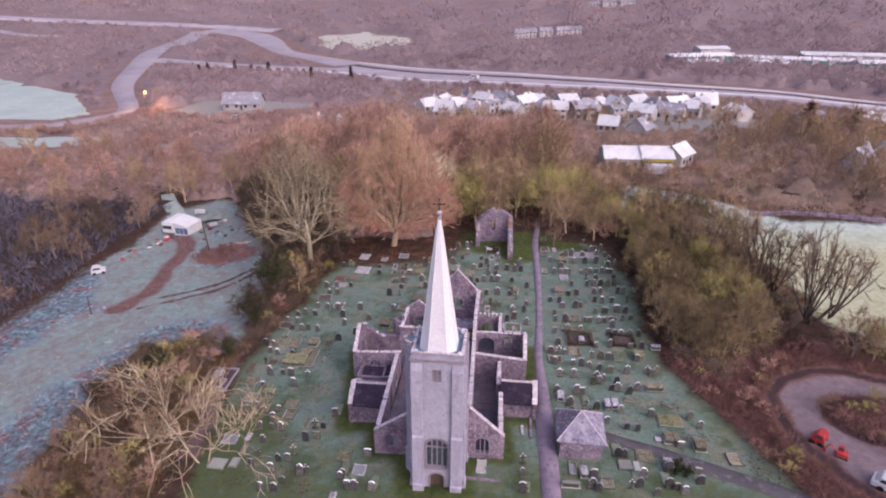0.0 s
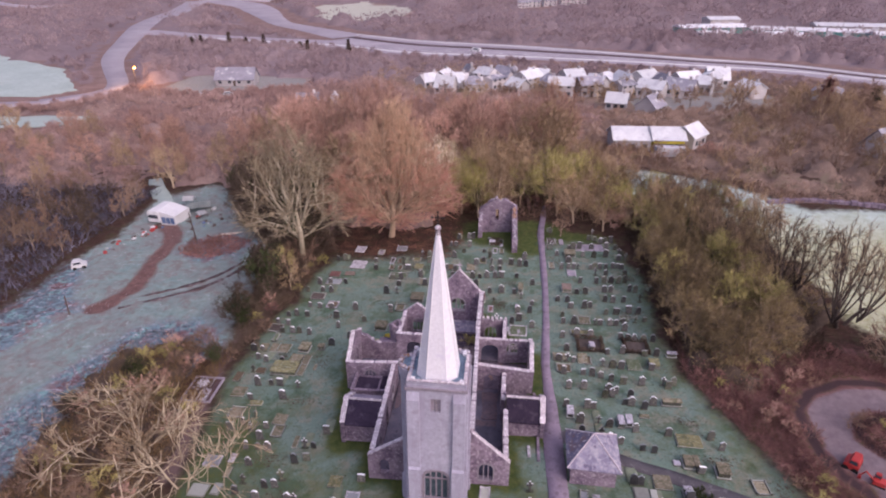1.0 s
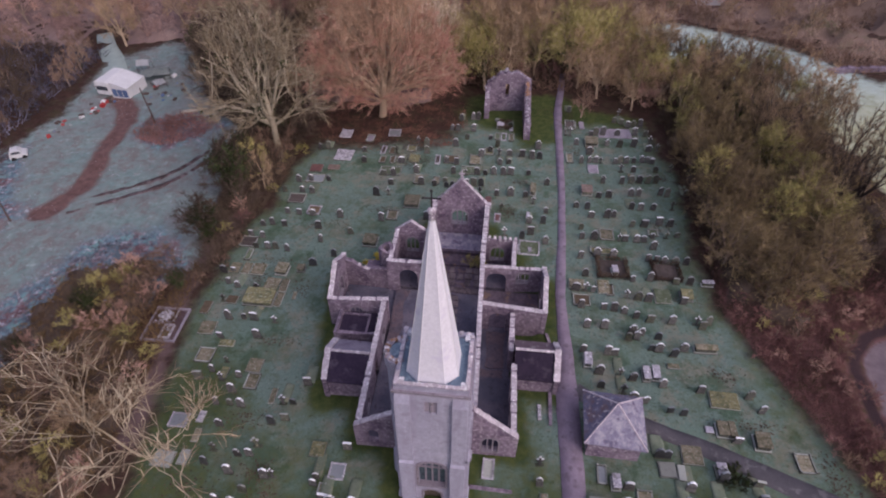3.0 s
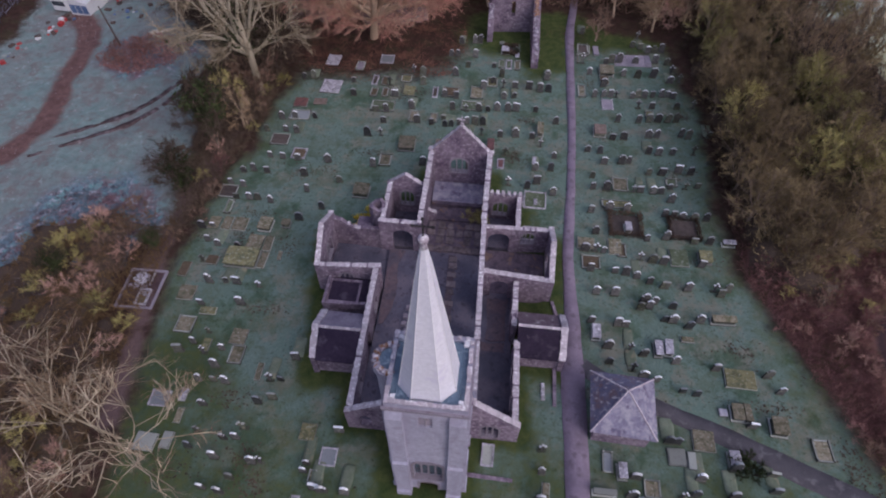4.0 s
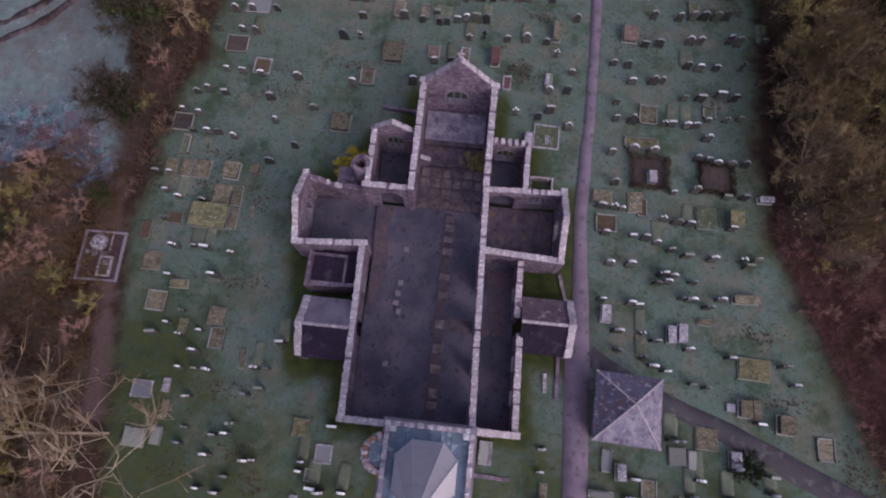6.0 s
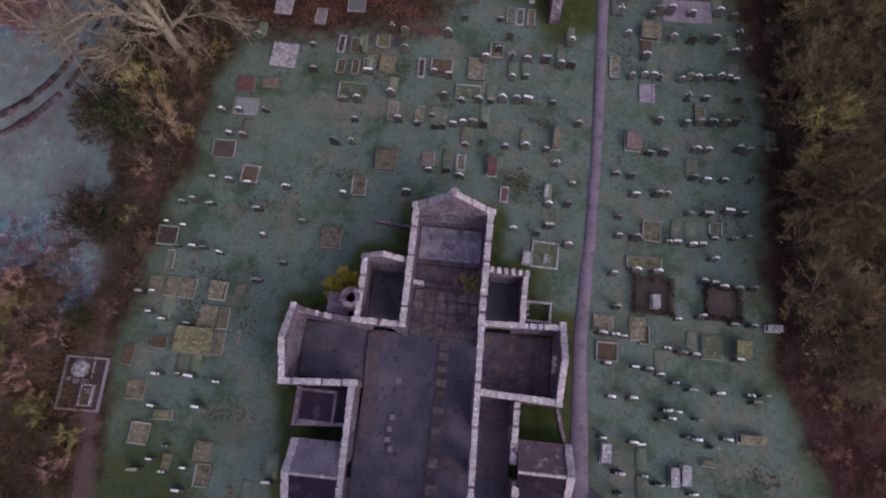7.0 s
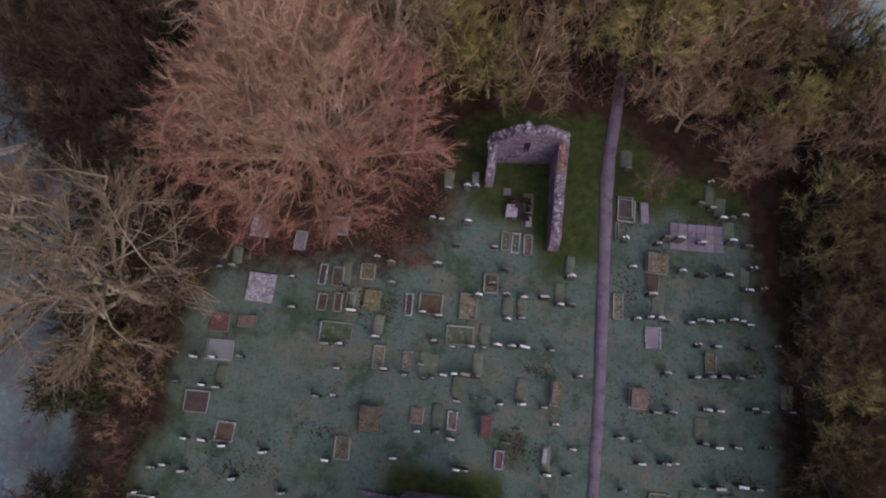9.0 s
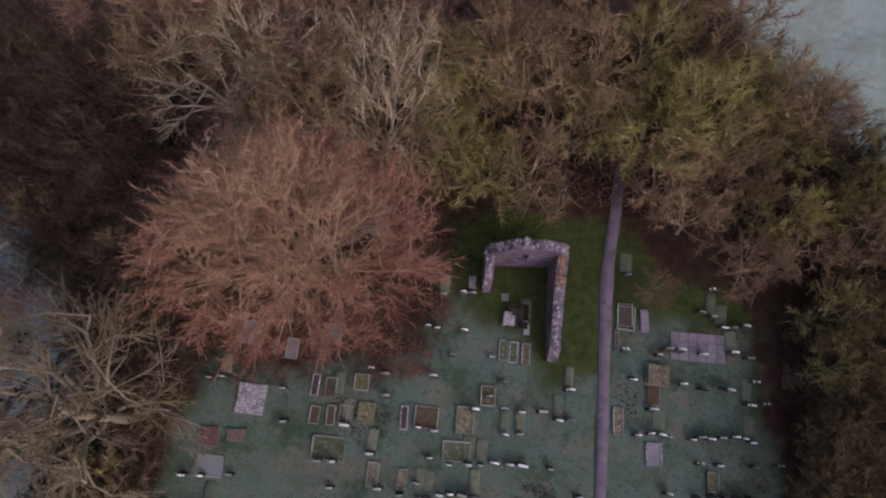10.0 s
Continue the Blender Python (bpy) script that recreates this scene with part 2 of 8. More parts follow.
M["carpaint"] = surface("silver_car_paint", (0.60, 0.62, 0.66), (0.68, 0.70, 0.74), 1.0, 5.0, rough=0.3)
M["wood_pole"] = surface("wooden_pole", (0.10, 0.075, 0.065), (0.15, 0.11, 0.10), 2.0, 10.0)
M["frost_field"] = surface("frosted_pasture", (0.36, 0.44, 0.42), (0.46, 0.54, 0.515), 0.05, 0.6, relief=0.05, spot=(0.33, 0.38, 0.34), spots=0.04)
M["rim"] = surface("trodden_rim", (0.085, 0.055, 0.06), (0.14, 0.095, 0.10), 0.8, 6.0, relief=0.04)


def bark(name, c1, c2, amount=0.3, spread=0.35, big=0.22):
    m, nt, bsdf = nodes_of(name)
    f, _ = noise_fac(nt, big, 4, 0.6)
    col = mix(nt, f, c1, c2)
    geo = nt.nodes.new("ShaderNodeNewGeometry")
    r = nt.nodes.new("ShaderNodeMapRange")
    r.inputs["To Min"].default_value = 1 - spread
    r.inputs["To Max"].default_value = 1 + spread
    nt.links.new(geo.outputs["Random Per Island"], r.inputs["Value"])
    h = nt.nodes.new("ShaderNodeHueSaturation")
    nt.links.new(r.outputs["Result"], h.inputs["Value"])
    nt.links.new(col, h.inputs["Color"])
    nt.links.new(vary(nt, h.outputs["Color"], amount), bsdf.inputs["Base Color"])
    bsdf.inputs["Roughness"].default_value = 0.9
    bsdf.inputs["Specular IOR Level"].default_value = 0.1
    return m


M["bark"] = bark("grey_bark", (0.24, 0.185, 0.145), (0.33, 0.26, 0.205))
M["bark_tan"] = bark("tan_bark", (0.38, 0.29, 0.205), (0.47, 0.37, 0.265))
M["bark_pale"] = bark("pale_bark", (0.58, 0.50, 0.41), (0.70, 0.61, 0.51))
M["bark_ash"] = bark("ash_bark", (0.345, 0.29, 0.21), (0.53, 0.46, 0.355))
M["bark_forked"] = bark("cream_bark", (0.29, 0.23, 0.155), (0.52, 0.45, 0.335))
M["bark_beech"] = bark("beech_bark", (0.47, 0.345, 0.245), (0.57, 0.44, 0.32))
M["bark_dark"] = bark("dark_bark", (0.075, 0.06, 0.055), (0.13, 0.10, 0.09))
M["twig_tan"] = bark("tan_twigs", (0.31, 0.22, 0.135), (0.42, 0.30, 0.19))
M["twig_straw"] = bark("straw_twigs", (0.38, 0.30, 0.195), (0.50, 0.405, 0.275))
M["twig_red"] = bark("russet_twigs", (0.44, 0.205, 0.165), (0.55, 0.305, 0.24), 0.12)
M["twig_beech"] = bark("tawny_beech_twigs", (0.47, 0.295, 0.20), (0.59, 0.40, 0.275), 0.1, 0.3)
M["twig_brown"] = bark("brown_twigs", (0.21, 0.135, 0.10), (0.30, 0.20, 0.145))
M["twig_olive"] = bark("olive_twigs", (0.345, 0.305, 0.11), (0.49, 0.435, 0.175))
# far twigs mauve and low in contrast: distance haze put into the colour
M["twig_haze"] = bark("hazed_mauve_twigs", (0.255, 0.19, 0.205), (0.385, 0.30, 0.31), 0.05, 0.16, 0.02)
M["twig_rose"] = bark("rose_brown_twigs", (0.30, 0.195, 0.18), (0.43, 0.305, 0.28), 0.08, 0.2, 0.05)
M["twig_wood"] = bark("dun_twigs", (0.30, 0.21, 0.165), (0.44, 0.325, 0.265), 0.08, 0.14, 0.05)
M["twig_scrub"] = bark("tawny_scrub_twigs", (0.15, 0.098, 0.05), (0.24, 0.16, 0.083), 0.08, 0.4, 0.3)
# branch masses darker than their twigs: shade inside the crowns put into colour
M["mass_haze"] = surface("hazed_mauve_mass", (0.235, 0.178, 0.195), (0.31, 0.245, 0.26), 0.02, 0.7, relief=0.06)
M["mass_rose"] = surface("rose_branch_mass", (0.22, 0.152, 0.14), (0.31, 0.23, 0.21), 0.1, 1.2, relief=0.06, spot=(0.17, 0.12, 0.12), spots=0.08)
M["mass_wood"] = surface("dun_branch_mass", (0.22, 0.155, 0.125), (0.30, 0.22, 0.18), 0.1, 1.2, relief=0.06, spot=(0.18, 0.165, 0.10), spots=0.06)
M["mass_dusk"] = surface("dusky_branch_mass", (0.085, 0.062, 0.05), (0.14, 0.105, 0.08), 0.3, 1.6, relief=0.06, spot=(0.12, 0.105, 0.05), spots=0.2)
M["twig_orange"] = bark("orange_brown_twigs", (0.41, 0.245, 0.195), (0.52, 0.335, 0.27))
M["evergreen"] = bark("ivy_green", (0.035, 0.05, 0.02), (0.07, 0.085, 0.035))
M["bramble"] = bark("red_brown_bramble", (0.22, 0.112, 0.10), (0.34, 0.187, 0.165), 0.3, 0.4, 0.35)
M["heather"] = bark("frosted_dead_grass", (0.30, 0.26, 0.32), (0.50, 0.46, 0.51), 0.3, 0.5, 0.5)
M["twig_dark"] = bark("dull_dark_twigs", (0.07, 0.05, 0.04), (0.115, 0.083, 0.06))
M["twig_gold"] = bark("golden_moss_twigs", (0.52, 0.42, 0.05), (0.68, 0.56, 0.10))
M["leaf_red"] = bark("russet_fallen_leaves", (0.15, 0.073, 0.053), (0.25, 0.13, 0.095))
# bark and twigs darkened: shade within the woods put into their colour
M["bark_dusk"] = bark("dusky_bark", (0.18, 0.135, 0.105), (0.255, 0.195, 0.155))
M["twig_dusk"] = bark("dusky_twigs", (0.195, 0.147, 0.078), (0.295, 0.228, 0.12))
M["bark_murk"] = bark("shade_tinted_bark", (0.13, 0.10, 0.08), (0.19, 0.15, 0.12))
M["twig_murk"] = bark("shade_tinted_twigs", (0.085, 0.062, 0.048), (0.14, 0.105, 0.075))
M["scrub_blue"] = bark("dark_rimed_scrub", (0.085, 0.085, 0.125), (0.19, 0.185, 0.245), 0.2, 0.7)
# ---- helpers for building ----
rng = random.Random(7)
ORIGIN = {}


def thing(name, loc, label, category, group="", kind=""):
    ob = new(name)
    ob.location = loc
    ob.empty_display_size = 0.2
    ORIGIN[ob.name] = Vector(loc)
    return tagged(ob, label, category, group, kind)


def finish(bm, name, material, smooth=False):
    bmesh.ops.recalc_face_normals(bm, faces=bm.faces)
    me = bpy.data.meshes.new(name)
    bm.to_mesh(me)
    bm.free()
    me.materials.append(material)
    if smooth:
        me.shade_smooth()
    return me


def part(name, bm, material, parent=None, label="", smooth=False):
    """A bmesh in world places becomes one mesh object, under its parent if there is one."""
    o = ORIGIN[parent.name] if parent else Vector()
    if parent:
        bmesh.ops.translate(bm, verts=bm.verts, vec=-o)
    ob = new(name, finish(bm, name, material, smooth))
    if parent:
        ob.parent = parent
    ORIGIN[ob.name] = o
    return tagged(ob, label) if label else ob


def lone(name, bm, material, label, category, group="", kind="", smooth=False):
    """A thing of one mesh, its origin at the middle of its foot."""
    xs, ys, zs = zip(*[v.co for v in bm.verts])
    o = Vector(((min(xs) + max(xs)) / 2, (min(ys) + max(ys)) / 2, min(zs)))
    bmesh.ops.translate(bm, verts=bm.verts, vec=-o)
    ob = new(name, finish(bm, name, material, smooth))
    ob.location = o
    ORIGIN[ob.name] = o
    return tagged(ob, label, category, group, kind)


def box(bm, x0, x1, y0, y1, z0, z1, jitter=0.0, taper=0.0):
    vs = []
    for z in (z0, z1):
        k = taper if z == z1 else 0.0
        for x, y in ((x0 + k, y0 + k), (x1 - k, y0 + k), (x1 - k, y1 - k), (x0 + k, y1 - k)):
            vs.append(bm.verts.new((x + rng.uniform(-jitter, jitter), y + rng.uniform(-jitter, jitter), z + rng.uniform(-jitter, jitter))))
    for f in ((0, 3, 2, 1), (4, 5, 6, 7), (0, 1, 5, 4), (1, 2, 6, 5), (2, 3, 7, 6), (3, 0, 4, 7)):
        bm.faces.new([vs[i] for i in f])
    return vs


def prism(bm, outline, origin, u, v, depth):
    """A flat outline in the plane of u and v, made thick along depth."""
    o, u, v, d = Vector(origin), Vector(u), Vector(v), Vector(depth)
    a = [bm.verts.new(o + u * p + v * q) for p, q in outline]
    b = [bm.verts.new(o + u * p + v * q + d) for p, q in outline]
    n = len(outline)
    bm.faces.new(a)
    bm.faces.new(b[::-1])
    for i in range(n):
        bm.faces.new((a[i], a[(i + 1) % n], b[(i + 1) % n], b[i]))


def tube(bm, p0, p1, r0, r1, n=6):
    p0, p1 = Vector(p0), Vector(p1)
    w = (p1 - p0).normalized()
    s = w.orthogonal().normalized()
    t = w.cross(s)
    rings = []
    for p, r in ((p0, r0), (p1, r1)):
        rings.append([bm.verts.new(p + (s * math.cos(2 * math.pi * i / n) + t * math.sin(2 * math.pi * i / n)) * r) for i in range(n)])
    for i in range(n):
        bm.faces.new((rings[0][i], rings[0][(i + 1) % n], rings[1][(i + 1) % n], rings[1][i]))
    bm.faces.new(rings[0][::-1])
    bm.faces.new(rings[1])


def loft(bm, rings, cap=True):
    rows = [[bm.verts.new(p) for p in ring] for ring in rings]
    n = len(rows[0])
    for a, b in zip(rows, rows[1:]):
        for i in range(n):
            bm.faces.new((a[i], a[(i + 1) % n], b[(i + 1) % n], b[i]))
    if cap:
        bm.faces.new(rows[0][::-1])
        bm.faces.new(rows[-1])


# ---- the lie of the land: the churchyard tilts gently, woods rise far beyond the road ----
def soft_clamp(s):
    a = np.abs(s)
    return np.sign(s) * np.where(a < 40, a, 40 + 20 * (1 - np.exp(-np.maximum(a - 40, 0) / 20)))


def height(x, y):
    x, y = np.asarray(x, float), np.asarray(y, float)
    near = 0.035 * soft_clamp(x)
    s = np.clip((np.hypot(x * 0.7, y) - 560) / 1500, 0, 1)
    return near + 260 * s * s * (3 - 2 * s)


def gz(x, y):
    return float(height(x, y))


def sdf(px, py, poly):
    """Signed distance to a closed outline, less than nought inside."""
    d = np.full(px.shape, 1e9)
    inside = np.zeros(px.shape, bool)
    for (ax, ay), (bx, by) in zip(poly, poly[1:] + poly[:1]):
        ex, ey = bx - ax, by - ay
        t = np.clip(((px - ax) * ex + (py - ay) * ey) / (ex * ex + ey * ey + 1e-9), 0, 1)
        d = np.minimum(d, np.hypot(px - ax - t * ex, py - ay - t * ey))
        cross = (ay > py) != (by > py)
        inside ^= cross & (px < ax + (py - ay) * ex / (ey if abs(ey) > 1e-9 else 1e-9))
    return np.where(inside, -d, d)


def line_dist(px, py, pts):
    d = np.full(px.shape, 1e9)
    for (ax, ay), (bx, by) in zip(pts, pts[1:]):
        ex, ey = bx - ax, by - ay
        t = np.clip(((px - ax) * ex + (py - ay) * ey) / (ex * ex + ey * ey), 0, 1)
        d = np.minimum(d, np.hypot(px - ax - t * ex, py - ay - t * ey))
    return d


YARD = [(-29, -20), (-29, 24), (-32, 45), (-34, 58), (-32, 68), (-30.5, 78), (-30, 90), (-26, 100), (-10, 105), (7, 105), (11, 100.5), (18, 98), (20, 85), (20.5, 70), (21, 60), (25, 50), (29, 40), (31, 24), (31, -20)]
FIELD = [(-46, -20), (-74, -20), (-74, 50), (-75, 62), (-75, 80), (-72, 94), (-75, 112), (-67, 122), (-60, 116), (-51, 101), (-41, 90), (-38, 72), (-36.5, 62), (-40, 55), (-47, 50), (-48, 40), (-46, 22)]
MEADOW = [(17, 132), (20, 124), (26, 117), (33, 111), (42, 104), (46, 88), (46, 70), (58, 62), (120, 62), (120, 114), (57, 112), (45, 125), (30, 134)]
NW_FIELD = [(-300, 312), (-246, 282), (-201, 256), (-166, 214), (-171, 202), (-330, 197)]
NW_FIELD_LOW = [(-330, 166), (-172, 174), (-128, 178), (-126, 171), (-159, 158), (-330, 130)]
HILL_FIELD = [(-189, 597), (-155, 640), (-93, 600), (-90, 529), (-118, 470), (-155, 494)]
SAND = [(32.3, 49), (32.7, 54.7), (34.7, 57.2), (38.4, 59), (42.2, 59.1), (46, 57.3), (52, 52), (54, 38), (46, 34), (37.3, 39), (35, 42.5), (34.2, 44.9), (32.8, 46.7)]
ISLAND = [(36.4, 53.6), (39.5, 55.4), (44.5, 54.8), (48, 49), (46, 44), (41.3, 46.5), (38.8, 47.2), (36.6, 48.9), (35.6, 50.9)]
LITTER = [(-33, 93), (-29, 89), (-20, 88), (-11, 90), (-8, 96), (-9, 108), (-34, 108)]
HEATH = [(-57, 20), (-58, 40), (-55, 54), (-52, 66), (-46, 68), (-40, 66), (-36.5, 61), (-40, 55), (-48, 49), (-48, 20)]
HEATH_WEST = [(-80, 20), (-66, 44), (-66, 60), (-63, 70), (-72, 84), (-80, 80)]
MOUND = [(-57, 88), (-52, 86.5), (-47, 89), (-46, 94), (-52, 96), (-57, 93)]
TRACK = [(-66, 101), (-62.5, 96), (-60.6, 92), (-59.4, 83), (-58, 75), (-60, 70)]
WHEEL_RUTS = [[(-57, 70.3), (-55.1, 71.5), (-48.8, 75.9), (-45.7, 79.2), (-43.2, 84.4), (-41.6, 88.5)], [(-58, 72.2), (-56.2, 73.3), (-50.2, 77.2), (-47.3, 80.0), (-45.0, 84.2), (-43.3, 88.5)]]
RUTS = WHEEL_RUTS + [[(-56, 82), (-50, 83), (-46, 86)], [(-56, 76), (-58, 80), (-60, 88)], [(-57, 74), (-60, 66), (-63, 56), (-60, 44)], [(-54, 71), (-57, 63), (-60, 54), (-57, 42)]]
BRAMBLES = [(20, 40), (22, 64), (30, 69), (44, 66), (58, 54), (58, 40), (44, 28), (30, 28)]
HEDGE_WALK = [(-31.5, 40), (-33.5, 52), (-35.2, 62), (-33.6, 72), (-32, 80), (-34, 80), (-36.2, 70), (-37.6, 62), (-35.4, 50), (-33.5, 40)]
CHURCH = [(-18.5, 55), (-18.5, 62), (-13.5, 62.5), (-13.5, 66.5), (-9.8, 66.5), (-9.8, 71), (-3, 71), (-3, 66.5), (0.4, 66.5), (0.4, 62.3), (3.6, 62.3), (3.6, 55.5), (4.5, 53), (4.5, 48.5), (0.8, 48.5), (0.8, 43), (-2.8, 42.5), (-2.8, 37.5), (-8.6, 37.5), (-9.5, 42.5), (-12.9, 42.5), (-12.9, 46.5), (-17, 46.5), (-17, 52)]
CAR_PARK = [(-136, 221), (-137, 247), (-113, 249), (-80, 246), (-84, 232), (-115, 216)]
VILLAGE = [(-32, 205), (-32, 242), (20, 246), (75, 240), (100, 200), (60, 190), (30, 186), (10, 204)]


def axis(lo, hi, step, far_lo, far_hi, grow=1.22):
    mid = list(np.arange(lo, hi + 0.01, step))
    out, s = [], step
    v = lo
    while v > far_lo:
        s *= grow
        v -= s
        out.append(max(v, far_lo))
    left = out[::-1]
    out, s, v = [], step, hi
    while v < far_hi:
        s *= grow
        v += s
        out.append(min(v, far_hi))
    return np.array(left + mid + out)


gx = axis(-84, 60, 0.75, -2600, 2600, 1.08)
gy = axis(24, 128, 0.75, -900, 3200, 1.08)
GX, GY = np.meshgrid(gx, gy)
px, py = GX.ravel(), GY.ravel()
wob = np.array([noise.noise(Vector((x * 0.22, y * 0.22, 3.1))) + 0.5 * noise.noise(Vector((x * 0.7, y * 0.7, 9.1))) for x, y in zip(px, py)])
near = (np.abs(px) < 130) & (py > -50) & (py < 180)
wz = height(px, py) + np.where(near, 0.05 * wob, 0)
# the loose soil of the scrub stands a little higher than the lawn
yard = sdf(px, py, YARD)
wz = wz + np.where(near, 0.25 * np.clip(yard / 6, 0, 1) * (0.6 + wob), 0)
# the ground lies lower below the floors of the church
wz = wz - 0.6 * np.clip((-0.9 - sdf(px, py, CHURCH)) / 0.6, 0, 1)
gm = bpy.data.meshes.new("ground")
nx, ny = len(gx), len(gy)
idx = np.arange(nx * ny).reshape(ny, nx)
quads = np.stack([idx[:-1, :-1], idx[:-1, 1:], idx[1:, 1:], idx[1:, :-1]], -1).reshape(-1, 4)
gm.from_pydata(np.stack([px, py, wz], -1).tolist(), [], quads.tolist())


def soft(d, w):
    return np.clip(0.5 - d / w, 0, 1)


zone_a = np.zeros((len(px), 4))
zone_b = np.zeros((len(px), 4))
field = np.minimum.reduce([sdf(px, py, FIELD)])
zone_a[:, 0] = soft(yard + 1.2 * wob, 4)
zone_a[:, 1] = soft(field + 2.0 * wob, 5)
ruts = np.minimum.reduce([line_dist(px, py, r) for r in RUTS])
zone_a[:, 2] = np.maximum(soft(line_dist(px, py, TRACK) - 1.5 + 0.9 * wob, 2.2), 0.7 * soft(ruts - 0.2 + 0.35 * wob, 1.6))
church_d = sdf(px, py, CHURCH)
ruin_d = sdf(px, py, [(-6, 96), (-6, 103), (5, 103), (5, 92), (1.5, 90.5), (-1, 94)])
edge = -yard - 4.4 - 2.2 * wob
# thawed turf by the walls; tree shade along edges and past y 95 painted in
zone_a[:, 3] = np.maximum.reduce([soft(church_d - 1.4 + 0.8 * wob, 3.2), 0.5 * soft(edge + 0.8, 7.0), soft(ruin_d - 1.2 + wob, 5.0), 0.9 * soft(95.0 - py + 2 * wob, 8.0), 0.58 * soft(py - 46.0 + 6 * wob, 16.0), 0.62 * soft(np.maximum(py - 52.0, px + 22.0) + 3 * wob, 9.0)])
litter_d = sdf(px, py, LITTER)
zone_a[:, 0] *= 1 - 0.9 * soft(litter_d - 0.6 + 1.6 * wob, 9)
heath = np.minimum.reduce([sdf(px, py, HEATH), sdf(px, py, HEATH_WEST), sdf(px, py, MOUND) - 0.5])
zone_a[:, 1] *= 1 - 0.42 * soft(heath + 1.5 * wob, 5)
sand = np.maximum(sdf(px, py, SAND), -sdf(px, py, ISLAND))
zone_b[:, 0] = soft(sand + 0.5 * wob, 1.2)
zone_b[:, 1] = soft(np.abs(sand - 0.9) - 0.55, 1.0) * soft(px * -1 + 30, 2)
zone_b[:, 2] = np.maximum(soft(sdf(px, py, MEADOW) + 2 * wob, 6), soft(sdf(px, py, HILL_FIELD), 5))
zone_b[:, 3] = np.maximum(soft(sdf(px, py, CAR_PARK), 4), soft(sdf(px, py, VILLAGE) + 6 * wob, 16))
zone_c = np.zeros((len(px), 4))
zone_c[:, 0] = soft(np.maximum(sdf(px, py, BRAMBLES), 0.6 - yard) + 2.0 * wob, 5)
zone_c[:, 2] = soft(heath + 2.5 * wob, 7)
zone_c[:, 1] = soft(sdf(px, py, HEDGE_WALK) + 1.0 * wob, 2.5)
for nm, arr in (("zone_a", zone_a), ("zone_b", zone_b), ("zone_c", zone_c)):
    at = gm.attributes.new(nm, "FLOAT_COLOR", "POINT")
    at.data.foreach_set("color", arr.ravel())
gm.shade_smooth()


def ground_material():
    m, nt, bsdf = nodes_of("ground_cover")

    def chan(attr):
        a = nt.nodes.new("ShaderNodeAttribute")
        a.attribute_name = attr
        s = nt.nodes.new("ShaderNodeSeparateColor")
        nt.links.new(a.outputs["Color"], s.inputs["Color"])
        return [s.outputs["Red"], s.outputs["Green"], s.outputs["Blue"], a.outputs["Alpha"]]

    a, b, c = chan("zone_a"), chan("zone_b"), chan("zone_c")
    n1, _ = noise_fac(nt, 0.16, 5, 0.65, 0.36, 0.64)
    n2, r2 = noise_fac(nt, 1.1, 6, 0.7, 0.33, 0.67)
    n3, r3 = noise_fac(nt, 6.5, 5, 0.7, 0.3, 0.7)
    n4, _ = noise_fac(nt, 0.5, 6, 0.75, 0.48, 0.62)

    def edged(mask, k=0.7):
        d = math_node(nt, "SUBTRACT", r2, 0.5)
        s = math_node(nt, "ADD", mask, math_node(nt, "MULTIPLY", d, k))
        r = nt.nodes.new("ShaderNodeMapRange")
        r.interpolation_type = "SMOOTHSTEP"
        r.inputs["From Min"].default_value = 0.25
        r.inputs["From Max"].default_value = 0.75
        nt.links.new(s, r.inputs["Value"])
        return r.outputs["Result"]

    litter = mix(nt, n2, (0.036, 0.022, 0.018), (0.085, 0.046, 0.036))
    litter = mix(nt, math_node(nt, "MULTIPLY", n4, 0.6), litter, (0.07, 0.065, 0.035))
    geo = nt.nodes.new("ShaderNodeNewGeometry")
    sep = nt.nodes.new("ShaderNodeSeparateXYZ")
    nt.links.new(geo.outputs["Position"], sep.inputs["Vector"])
    # beyond y 125 other, paler litter, with the valley haze put into its colour
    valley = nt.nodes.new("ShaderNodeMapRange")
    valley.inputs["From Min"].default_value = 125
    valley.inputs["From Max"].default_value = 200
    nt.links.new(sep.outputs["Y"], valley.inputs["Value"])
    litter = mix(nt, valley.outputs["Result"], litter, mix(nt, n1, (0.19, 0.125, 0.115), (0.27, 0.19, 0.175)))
    # green of thawed turf, deepened to hold the trees' shade
    green = mix(nt, n2, (0.036, 0.062, 0.019), (0.10, 0.118, 0.038))
    rime = mix(nt, n3, (0.115, 0.178, 0.152), (0.222, 0.292, 0.262))
    lawn = mix(nt, n1, rime, mix(nt, 0.5, rime, (0.15, 0.225, 0.17)))
    n5, _ = noise_fac(nt, 0.28, 6, 0.75, 0.5, 0.62)
    lawn = mix(nt, math_node(nt, "MULTIPLY", n5, 0.75), lawn, (0.25, 0.235, 0.185))
    n7, _ = noise_fac(nt, 0.21, 7, 0.75, 0.51, 0.61)
    lawn = mix(nt, math_node(nt, "MULTIPLY", n7, 0.75), lawn, (0.06, 0.105, 0.058))
    n6, _ = noise_fac(nt, 2.6, 5, 0.75, 0.55, 0.67)
    lawn = mix(nt, math_node(nt, "MULTIPLY", n6, 0.85), lawn, (0.055, 0.075, 0.05))
    speck = math_node(nt, "MULTIPLY", n4, 0.5)
    lawn = mix(nt, speck, lawn, (0.12, 0.15, 0.10))
    lawn = mix(nt, edged(a[3], 0.5), lawn, green)
    frost = mix(nt, n2, (0.165, 0.25, 0.238), (0.275, 0.365, 0.355))
